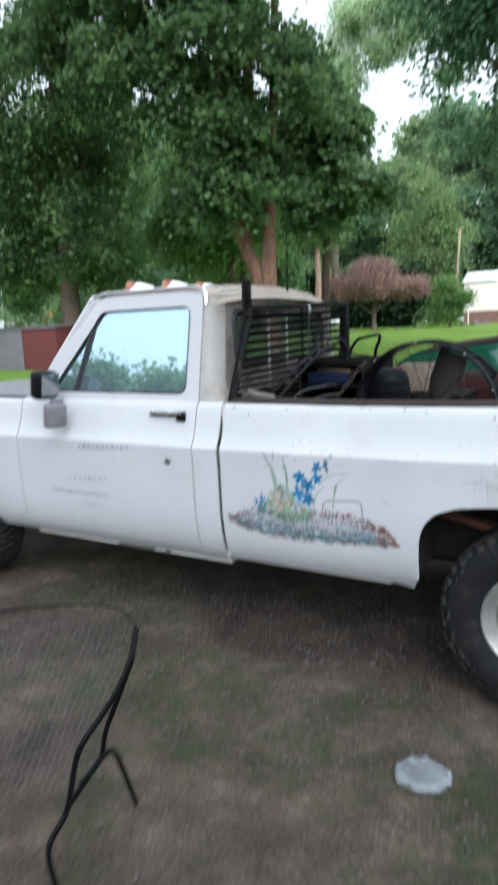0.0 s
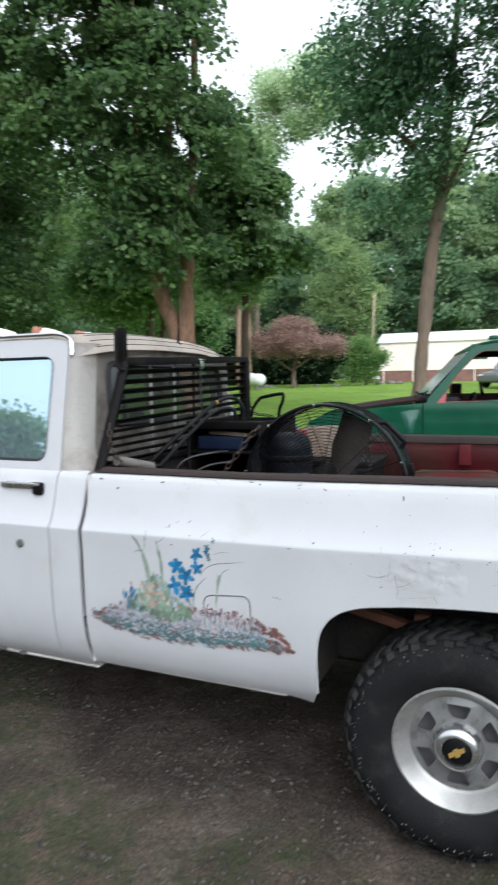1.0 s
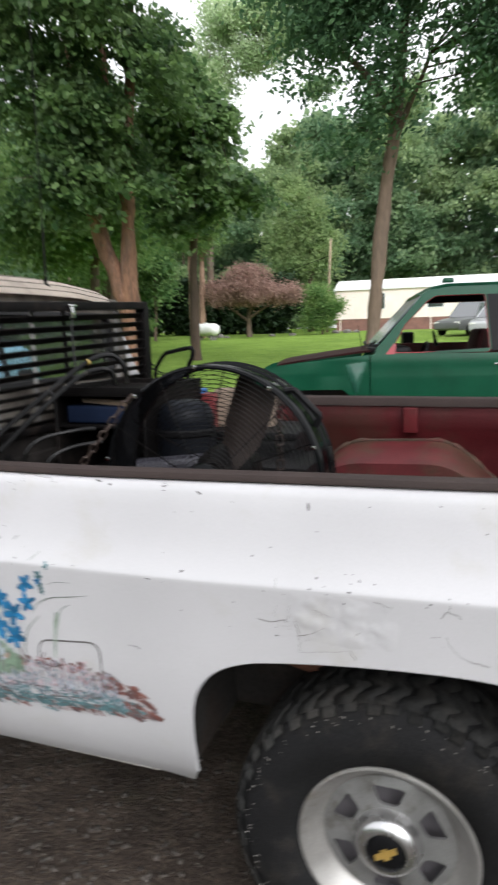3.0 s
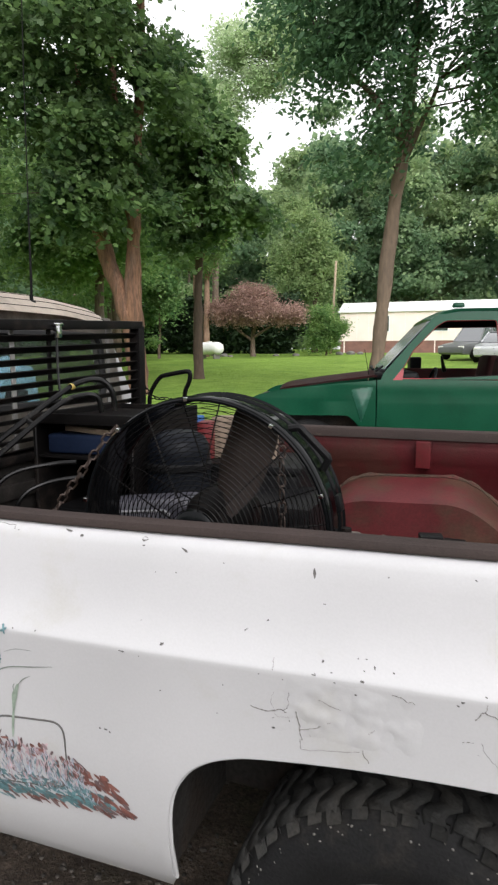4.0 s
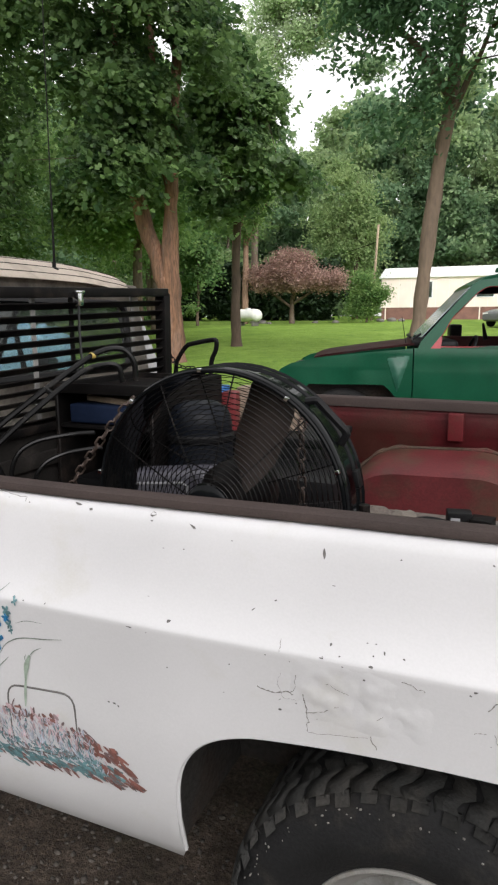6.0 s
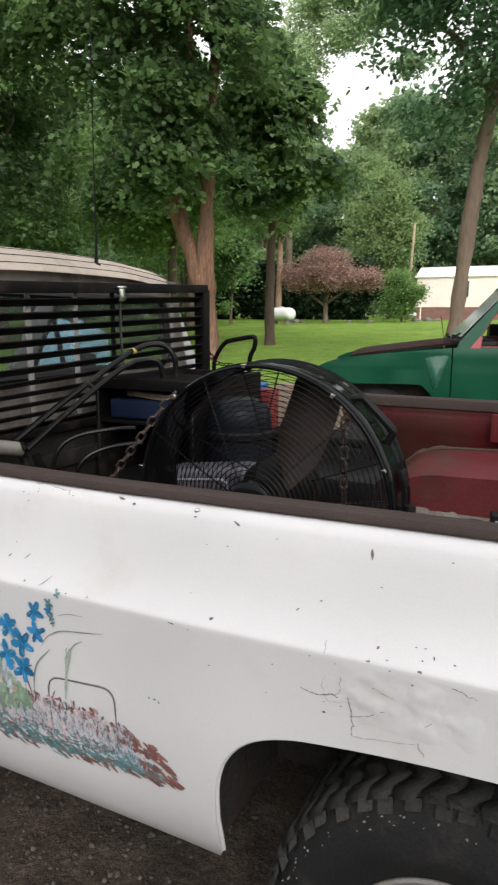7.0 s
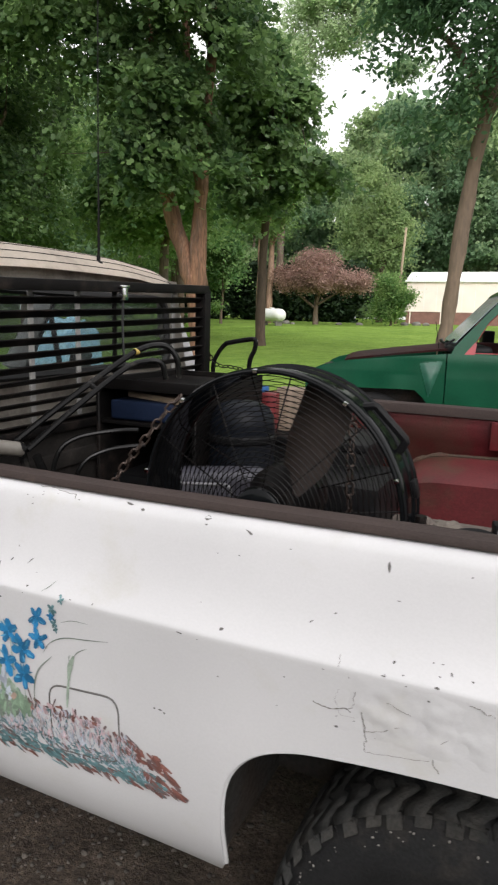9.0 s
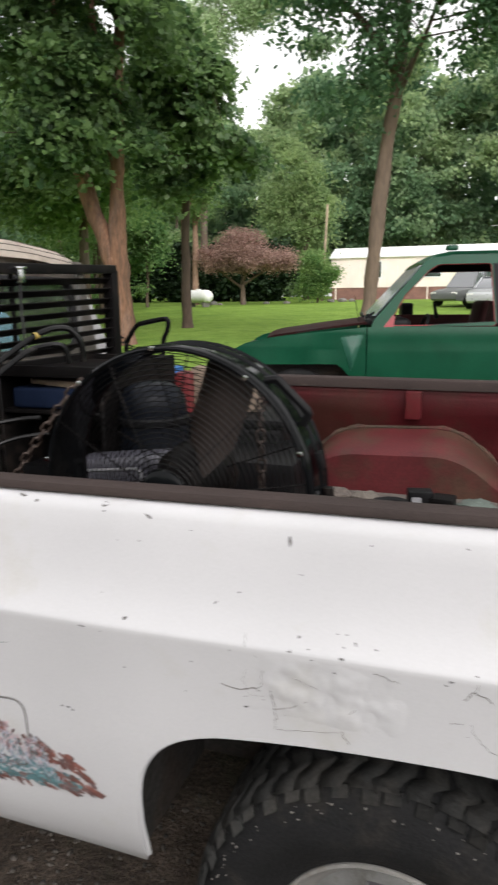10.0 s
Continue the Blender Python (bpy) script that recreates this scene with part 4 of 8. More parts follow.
tube(bm, smooth_path([(-1.6, 1.3, 0.42), (0.2, 1.3, 0.42), (1.0, 1.25, 0.5), (1.43, 1.2, 0.62), (2.2, 1.25, 0.45)], 5), 0.03, 8)
part("exhaust_pipe", bm, rust, truck)


def wheel(x, mirrored):
    """Steel-look alloy wheel with six windows, centre cap, and a lugged all-terrain tyre."""
    s = 1 if not mirrored else -1
    face = far(0.052, mirrored)

    def at(depth):
        return face + s * depth

    bm = bmesh.new()
    m0 = Matrix.Translation((x, face, HUB_Z)) @ Matrix.Diagonal((1, s, 1, 1))
    m = m0 @ Matrix.Diagonal((0.99, 1, 0.99, 1))
    lathe(bm, [(0.196, 0.235), (0.203, 0.225), (0.196, 0.20), (0.176, 0.17), (0.176, 0.075), (0.186, 0.045), (0.196, 0.032), (0.205, 0.022), (0.211, 0.012), (0.209, 0.004), (0.203, 0.002),
               (0.196, 0.008), (0.190, 0.014), (0.184, 0.022), (0.178, 0.028), (0.168, 0.042), (0.158, 0.052), (0.152, 0.053)], None, m, 56)
    rim = part("wheel", bm, alloy, truck)
    # dished centre with six windows
    bm = bmesh.new()

    def dish(r):
        return float(np.interp(r, [0.045, 0.060, 0.075, 0.09, 0.12, 0.14, 0.157], [0.010, 0.016, 0.030, 0.040, 0.041, 0.044, 0.051]))

    outer = [(0.157 * math.cos(w), 0.157 * math.sin(w)) for w in np.linspace(0, 2 * math.pi, 48, endpoint=False)]
    holes = []
    for k in range(6):
        a = radians(60 * k + 30)
        loop = []
        for r, d in ((0.092, -0.23), (0.092, 0.23), (0.140, 0.29), (0.140, -0.29)):
            loop.append((r * math.cos(a + d), r * math.sin(a + d)))
        holes.append(rounded(loop, 0.012, 3))
    plate(bm, outer, holes, lambda u, v: m @ Vector((u, dish(math.hypot(u, v)), v)), 0.008, (0, s, 0))
    part("wheel_centre", bm, dull_alloy, rim)
    bm = bmesh.new()
    lathe(bm, [(0.083, 0.042), (0.079, 0.036), (0.076, 0.026), (0.072, 0.012), (0.066, 0.004), (0.059, 0.000), (0.052, -0.004), (0.047, -0.004), (0.047, 0.01)], None, m, 40)
    part("hub_dome", bm, bright_alloy, rim, "polished hub dome")
    bm = bmesh.new()
    lathe(bm, [(0.001, -0.004), (0.036, -0.003), (0.043, 0.001), (0.047, 0.006)], None, m, 32)
    cap = part("hub_cap", bm, black_plastic, rim, "black centre cap with a gold emblem")
    bm = bmesh.new()
    for loop in ([(-0.030, -0.007), (0.026, -0.007), (0.030, 0.007), (-0.026, 0.007)], [(-0.010, -0.013), (0.007, -0.013), (0.010, 0.013), (-0.007, 0.013)]):
        lay = 0 if len(loop) and abs(loop[0][0]) > 0.02 else 0.001
        c30, s30 = math.cos(radians(32)), math.sin(radians(32))
        plate(bm, [(u * c30 - v * s30, u * s30 + v * c30) for u, v in loop], [], lambda u, v: m @ Vector((u, -0.008 - lay, v)), 0.003, (0, s, 0))
    part("emblem", bm, gold, rim, smooth=False)
    bm = bmesh.new()
    lathe(bm, [(0.176, 0.085), (0.17, 0.10), (0.001, 0.10)], None, m, 32)
    part("brake_drum", bm, slate_panel, rim)
    # tyre
    m = m0
    bm = bmesh.new()
    R = TYRE_R - 0.0065
    lathe(bm, [(0.200, 0.016), (0.213, 0.002), (0.234, -0.008), (0.258, -0.016), (0.285, -0.018), (0.315, -0.012), (0.338, -0.002), (R - 0.010, 0.012), (R, 0.03), (R + 0.003, 0.12),
               (R, 0.21), (R - 0.010, 0.228), (0.33, 0.25), (0.27, 0.265), (0.23, 0.25), (0.214, 0.23)], None, m, 72)
    tyre = part("tyre", bm, rubber, rim, "dusty all-terrain tyre with gravel in its tread")
    verts, faces = [], []
    LUGS = 46
    across = [0.002 + 0.23 * q / 14 for q in range(15)]
    for k in range(LUGS):
        a0 = 2 * math.pi * (k + 0.07 * ((k * 7) % 3)) / LUGS
        dw = 2 * math.pi / LUGS
        base = len(verts)
        for yy in across:
            wave = 0.5 * math.sin(yy * 62 + 0.6) + 0.16 * math.sin(yy * 150 + k) + 3.2 * abs(yy - 0.117)
            width = 0.87 + 0.05 * math.sin(yy * 75 + k * 1.7)
            dip = 0.011 if yy < 0.012 or yy > 0.222 else 0.003 if yy < 0.03 or yy > 0.2 else 0.0
            notch = 0.004 * max(0.0, math.sin(yy * 118 + k * 2.1)) ** 4
            for rr, q in ((R - 0.006, -0.5), (TYRE_R - notch, -0.44), (TYRE_R - notch, 0.44), (R - 0.006, 0.5)):
                a = a0 + dw * (q * width + 0.55 * wave)
                verts.append(m @ Vector(((rr - dip) * math.cos(a), yy, (rr - dip) * math.sin(a))))
        for q in range(len(across) - 1):
            for e in range(3):
                faces.append([base + 4 * q + e, base + 4 * q + e + 1, base + 4 * q + e + 5, base + 4 * q + e + 4])
        # shoulder lugs running down the sidewall
        a0 = 2 * math.pi * (k + 0.1 + 0.10 * ((k * 7) % 3)) / LUGS
        dw = 2 * math.pi / LUGS * 0.6
        for yy, sg in ((-0.004, 1),):
            base = len(verts)
            ln = 0.011 if k % 2 else 0.019
            for r, y in ((R - 0.006, 0.012), (R - 0.006 - ln, -0.010)):
                for q in (-0.5, 0.5):
                    verts.append(m @ Vector((r * math.cos(a0 + q * dw), y + 0.004, r * math.sin(a0 + q * dw))))
                    verts.append(m @ Vector((r * math.cos(a0 + q * dw), y - 0.0010, r * math.sin(a0 + q * dw))))
            for q in ((1, 3, 7, 5), (0, 1, 5, 4), (2, 3, 7, 6), (0, 1, 3, 2), (4, 5, 7, 6)):
                faces.append([base + i for i in q])
    tagged(raw_mesh("tread", verts, faces, dusty_rubber, rim), kind="stuff")
    # small stones caught between the lugs
    random.seed(int(x * 100) + (7 if mirrored else 0))
    bm = bmesh.new()
    for _ in range(330):
        a, y = random.uniform(0, 2 * math.pi), random.choice((0.0, 0.0, 0.006, 0.012, 0.062, 0.118, 0.173)) + random.uniform(-0.006, 0.006)
        r = R - (0.004 if y > 0.02 else random.uniform(0.03, 0.055))
        k = random.uniform(0.0011, 0.0026)
        q = m @ Vector((r * math.cos(a), y if y > 0.02 else -0.006 - 0.006 * (y > 0.004), r * math.sin(a)))
        bmesh.ops.create_icosphere(bm, subdivisions=1, radius=k, matrix=Matrix.Translation(q) @ Euler((a, a * 3, y * 50)).to_matrix().to_4x4() @ Matrix.Diagonal((1.3, 1, 0.8, 1)))
    tagged(part("tread_stones", bm, stone_pale, rim, smooth=False), kind="stuff")


for x in (HUB_X, FRONT_X):
    for mirrored in (False, True):
        wheel(x, mirrored)

# ---- paint on the bed side: fuel door, flowers, chips and cracks ----
def on_bed(u, v, off=0.0015):
    z = v
    for _ in range(3):
        z = v - lift(u, z)
    return Vector((u, side_y(z) - off * 0.55, v))


bm = bmesh.new()
loop = rounded([(0.583, 0.652), (0.760, 0.674), (0.756, 0.822), (0.578, 0.806)], 0.035, 5)
tube(bm, [on_bed(u, v, 0.0) for u, v in loop], 0.0022, 5, closed=True)
part("fuel_door_seam", bm, scuff_dark, truck)
bm = bmesh.new()
inner_loop = rounded([(0.587, 0.656), (0.756, 0.678), (0.752, 0.818), (0.582, 0.802)], 0.033, 5)
plate(bm, inner_loop, [], lambda u, v: on_bed(u, v, 0.0012), 0.002, (0, 1, 0))
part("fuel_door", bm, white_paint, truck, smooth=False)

random.seed(11)


def stroke(bm, x, z, length, angle, width, slot, off=0.003, bend=0.0, n=4, lead=0.12):
    """One brush stroke, pointed at both ends, lying on the panel."""
    a = radians(angle)
    d, e = Vector((math.cos(a), math.sin(a))), Vector((-math.sin(a), math.cos(a)))
    top, bot = [], []
    for i in range(n + 1):
        t = i / n
        w = width * 0.5 * math.sin(math.pi * (lead + (1 - 2 * lead) * t)) * random.uniform(0.8, 1.15)
        c = Vector((x, z)) + d * (length * (t - 0.5)) + e * (bend * math.sin(math.pi * t))
        top.append(c + e * w)
        bot.append(c - e * w)
    vt = [bm.verts.new(on_bed(p.x, p.y, off)) for p in top]
    vb = [bm.verts.new(on_bed(p.x, p.y, off)) for p in bot]
    for i in range(n):
        f = bm.faces.new((vb[i], vb[i + 1], vt[i + 1], vt[i]))
        f.material_index = slot


RUST, TEAL, MAUVE, PALE, LEAF, GREYG, BLUE, SALMON, UMBER, DEEP, PALE_BLUE = range(11)


def band_top(x):
    return float(np.interp(x, [0.10, 0.15, 0.23, 0.32, 0.45, 0.53, 0.62, 0.69, 0.74, 0.80, 0.84, 0.885, 0.907], [0.69, 0.705, 0.745, 0.76, 0.762, 0.755, 0.758, 0.757, 0.745, 0.738, 0.722, 0.692, 0.660])) + 0.006 * math.sin(x * 83)


def band_bottom(x):
    return float(np.interp(x, [0.10, 0.2, 0.33, 0.46, 0.61, 0.70, 0.78, 0.845, 0.907], [0.668, 0.636, 0.617, 0.619, 0.622, 0.634, 0.640, 0.637, 0.650]))


def bed_strokes(bm, count, x0, x1, t0, t1, length, width, angle, spread, picks, off, n=4):
    """Brush strokes between two heights of the painted bed."""
    for _ in range(count):
        x = random.uniform(x0, x1)
        lo, hi = band_bottom(x), band_top(x)
        z = lo + (hi - lo) * random.uniform(t0, t1)
        stroke(bm, x, z, random.uniform(*length), angle + random.gauss(0, spread), random.uniform(*width), random.choice(picks), off + random.uniform(0, 0.0005), n=n)


bm = bmesh.new()
bed_strokes(bm, 150, 0.12, 0.87, -0.06, 0.14, (0.014, 0.032), (0.004, 0.009), -24, 14, (RUST, RUST, RUST, TEAL, UMBER), 0.0019)         # ragged foot
bed_strokes(bm, 520, 0.14, 0.87, 0.04, 0.44, (0.012, 0.028), (0.004, 0.009), -16, 18, (TEAL, TEAL, TEAL, TEAL, UMBER), 0.0023)             # teal shade
bed_strokes(bm, 260, 0.14, 0.79, 0.35, 0.95, (0.014, 0.026), (0.005, 0.009), 95, 25, (PALE, PALE, MAUVE, MAUVE, TEAL, UMBER), 0.0021)
bed_strokes(bm, 110, 0.30, 0.77, 0.84, 1.02, (0.010, 0.024), (0.005, 0.010), 110, 35, (UMBER, RUST, RUST, MAUVE), 0.0025)                # brown tips
bed_strokes(bm, 60, 0.765, 0.895, 0.6, 1.0, (0.012, 0.034), (0.004, 0.011), -34, 10, (RUST, RUST, UMBER), 0.0025)                     # brown end
bed_strokes(bm, 36, 0.82, 0.905, 0.0, 0.45, (0.014, 0.036), (0.004, 0.009), -36, 10, (RUST, RUST, UMBER), 0.0026)
bed_strokes(bm, 70, 0.10, 0.23, 0.0, 1.0, (0.010, 0.028), (0.005, 0.010), 0, 40, (RUST, UMBER, UMBER, MAUVE, TEAL), 0.0026)
bed_strokes(bm, 900, 0.16, 0.80, 0.42, 0.95, (0.007, 0.016), (0.0014, 0.0030), 104, 20, (MAUVE, MAUVE, PALE, PALE, PALE, TEAL), 0.0031, 3)   # upright spikes
bed_strokes(bm, 520, 0.20, 0.83, 0.24, 0.62, (0.007, 0.015), (0.0013, 0.0028), 104, 22, (PALE, PALE, PALE, TEAL, MAUVE), 0.0032, 3)
tagged(part("painted_flower_bed", bm, mural_paints, truck, "brushed-on brown, teal and mauve flower bed", smooth=False), kind="stuff")
bm = bmesh.new()
for _ in range(330):                                   # green mound
    x = min(0.52, max(0.27, random.gauss(0.40, 0.055)))
    hi = 0.865 - abs(x - 0.385) * 0.95
    z = random.uniform(0.695 + abs(x - 0.42) * 0.25, max(0.735, hi))
    stroke(bm, x, z, random.uniform(0.018, 0.045), 92 + random.gauss(0, 24), random.uniform(0.008, 0.016), random.choice((LEAF, LEAF, GREYG, LEAF, PALE)) if z > 0.74 else random.choice((LEAF, LEAF, DEEP)), 0.0036 + random.uniform(0, 0.0006))
for _ in range(30):
    stroke(bm, random.gauss(0.37, 0.045), random.uniform(0.745, 0.825), random.uniform(0.012, 0.02), random.uniform(50, 130), random.uniform(0.009, 0.014), SALMON, 0.0046, lead=0.25)
for _ in range(24):
    stroke(bm, random.gauss(0.282, 0.016), random.gauss(0.772, 0.02), 0.026, 80 + random.gauss(0, 12), 0.005, BLUE, 0.0047)
part("painted_green_mound", bm, mural_paints, truck, "brushed green foliage with salmon blooms", smooth=False)
# leaves, stalks and thin grass strokes
for pts, w, slot in ((((0.365, 0.80), (0.352, 0.88), (0.332, 0.95)), 0.026, GREYG), (((0.417, 0.815), (0.414, 0.87), (0.411, 0.91), (0.402, 0.955)), 0.017, GREYG), (((0.411, 0.92), (0.403, 0.945), (0.400, 0.96)), 0.020, GREYG),
                     (((0.400, 0.955), (0.398, 0.975), (0.393, 0.99)), 0.004, DEEP), (((0.397, 0.98), (0.415, 0.99), (0.431, 1.007)), 0.003, DEEP), (((0.335, 0.93), (0.315, 0.975), (0.292, 1.0)), 0.008, DEEP), (((0.345, 0.95), (0.348, 0.99), (0.352, 1.022)), 0.004, DEEP),
                     (((0.333, 0.94), (0.316, 0.945), (0.30, 0.935)), 0.004, DEEP), (((0.569, 0.875), (0.590, 0.903), (0.629, 0.923), (0.685, 0.932), (0.738, 0.941)), 0.0035, DEEP), (((0.540, 0.745), (0.541, 0.79), (0.554, 0.832), (0.592, 0.872)), 0.005, DEEP),
                     (((0.628, 0.765), (0.631, 0.80), (0.636, 0.842)), 0.010, GREYG), (((0.634, 0.825), (0.639, 0.86), (0.650, 0.888)), 0.017, GREYG), (((0.646, 0.882), (0.662, 0.90), (0.683, 0.912)), 0.003, DEEP), (((0.640, 0.865), (0.637, 0.88), (0.641, 0.888)), 0.003, DEEP),
                     (((0.478, 0.90), (0.481, 0.84), (0.487, 0.76)), 0.003, GREYG), (((0.514, 0.868), (0.512, 0.80), (0.516, 0.74)), 0.003, GREYG), (((0.513, 0.80), (0.525, 0.77), (0.533, 0.75)), 0.006, UMBER), (((0.59, 0.755), (0.594, 0.768), (0.599, 0.777)), 0.005, UMBER),
                     (((0.62, 0.955), (0.65, 0.966), (0.69, 0.968)), 0.002, DEEP), (((0.57, 1.012), (0.585, 1.022), (0.60, 1.036)), 0.002, DEEP)):
    bm = bmesh.new()
    path = [(p.x, p.y) for p in smooth_path([(u, v, 0.0) for u, v in pts], 4)]
    top, bot = [], []
    for i, (u, v) in enumerate(path):
        a, b = Vector(path[max(0, i - 1)]), Vector(path[min(len(path) - 1, i + 1)])
        e = (b - a).normalized()
        h = w * 0.36 * (0.25 + 0.75 * math.sin(math.pi * (i + 0.4) / (len(path) - 0.2))) * random.uniform(0.85, 1.15)
        top.append(bm.verts.new(on_bed(u - e.y * h, v + e.x * h, 0.0042)))
        bot.append(bm.verts.new(on_bed(u + e.y * h, v - e.x * h, 0.0042)))
    for i in range(len(path) - 1):
        bm.faces.new((bot[i], bot[i + 1], top[i + 1], top[i]))
    part("painted_stem", bm, [mural_paints[slot]], truck, smooth=False)
for x, z, r, turn, petals, slot in ((0.476, 0.902, 0.033, 95, 5, BLUE), (0.556, 0.952, 0.026, 60, 5, BLUE), (0.559, 0.903, 0.025, 100, 5, BLUE), (0.514, 0.868, 0.034, 120, 5, BLUE), (0.464, 0.829, 0.034, 20, 4, BLUE), (0.514, 0.808, 0.033, 60, 5, BLUE),
                                    (0.600, 0.980, 0.013, 5, 5, TEAL), (0.597, 0.964, 0.012, 35, 5, BLUE), (0.603, 0.949, 0.011, 70, 4, TEAL), (0.606, 0.936, 0.008, 20, 4, TEAL), (0.624, 1.005, 0.010, 20, 4, TEAL)):
    bm = bmesh.new()
    for k in range(petals):
        a = radians(turn + 360 / petals * k + random.gauss(0, 9))
        L = r * random.uniform(0.85, 1.1)
        stroke(bm, x + math.cos(a) * L * 0.52, z + math.sin(a) * L * 0.52, L, math.degrees(a), r * random.uniform(0.46, 0.62), 0, 0.0052 + k * 0.0001, n=7, lead=0.16)
    flower = part("painted_blue_flower", bm, [mural_paints[slot]], truck, smooth=False)
    if r > 0.02:
        bm = bmesh.new()
        for k in range(5):
            a = radians(turn + 72 * k + random.gauss(0, 20))
            stroke(bm, x + math.cos(a) * r * 0.62, z + math.sin(a) * r * 0.62, r * 0.5, math.degrees(a) + random.gauss(0, 12), r * 0.13, 0, 0.0064, n=3)
        part("petal_highlight", bm, [mural_paints[PALE_BLUE]], flower, smooth=False)


def chip(x, z, w, h, turn=0.0):
    pts = []
    k = random.randint(6, 8)
    for i in range(k):
        a = 2 * math.pi * i / k
        s = random.uniform(0.4, 1.0)
        u, v = w / 2 * s * math.cos(a), h / 2 * s * math.sin(a)
        c, d = math.cos(radians(turn)), math.sin(radians(turn))
        pts.append((x + u * c - v * d, z + u * d + v * c))
    bm = bmesh.new()
    bm.faces.new([bm.verts.new(on_bed(u, min(v, 1.2095 + rail_lift(u)), 0.0015)) for u, v in pts])
    return part("paint_chip", bm, scuff_dark, truck, smooth=False)


for x, z, w, h, turn in ((0.917, 1.204, 0.017, 0.010, 0), (0.917, 1.193, 0.010, 0.005, 0), (0.772, 1.198, 0.012, 0.008, 20), (0.74, 1.204, 0.03, 0.004, -8), (1.005, 1.193, 0.02, 0.006, -25), (1.262, 1.178, 0.008, 0.027, 12),
                         (0.982, 1.025, 0.011, 0.007, 30), (0.856, 0.829, 0.014, 0.005, -15), (0.842, 0.829, 0.010, 0.004, 0), (0.865, 0.824, 0.006, 0.008, 20), (1.204, 0.905, 0.009, 0.007, 0), (0.90, 1.002, 0.016, 0.005, -8), (1.143, 1.069, 0.012, 0.003, 35), (0.456, 0.978, 0.012, 0.008, -10),
                         (1.290, 1.040, 0.008, 0.007, 0), (1.360, 1.021, 0.009, 0.005, 0), (1.362, 1.036, 0.006, 0.003, 0), (1.379, 1.043, 0.004, 0.009, 30), (1.350, 0.996, 0.005, 0.004, 0), (1.277, 1.019, 0.012, 0.003, 0), (1.307, 1.026, 0.006, 0.003, 0), (1.314, 1.012, 0.006, 0.003, 0), (1.411, 1.040, 0.006, 0.003, 0), (1.35, 1.052, 0.005, 0.003, 0), (1.364, 1.053, 0.005, 0.002, 0),
                         (1.521, 1.015, 0.010, 0.006, 20), (1.514, 1.008, 0.006, 0.005, 0), (0.53, 1.015, 0.010, 0.007, 0), (0.62, 1.012, 0.010, 0.004, 0), (0.645, 1.01, 0.006, 0.004, 0), (0.70, 1.012, 0.007, 0.003, 30),
                         (0.39, 1.19, 0.02, 0.008, 0), (0.12, 1.19, 0.02, 0.012, 0), (0.20, 1.16, 0.012, 0.010, 40), (0.30, 1.195, 0.012, 0.006, 0), (0.47, 1.055, 0.016, 0.005, 40), (0.44, 1.04, 0.004, 0.03, 0), (0.52, 1.06, 0.03, 0.003, 42), (1.75, 1.04, 0.012, 0.006, 0), (1.62, 1.15, 0.006, 0.004, 0),
                         (2.0, 1.03, 0.02, 0.008, 0), (2.2, 0.9, 0.02, 0.006, 20)):
    chip(x, z, w, h, turn)
chips = random.Random(12)
for _ in range(70):
    x = chips.uniform(0.1, 2.45)
    z = chips.choice((chips.gauss(1.197, 0.006), chips.gauss(1.012, 0.02), chips.uniform(0.6, 1.19), chips.gauss(0.95, 0.05)))
    if 0.5 < z < 1.206 and not (0.92 < x < 1.95 and z < 0.86) and not (0.15 < x < 0.9 and z < 0.98):
        chip(x, z, chips.uniform(0.0025, 0.008), chips.uniform(0.0015, 0.004), chips.uniform(-40, 40))
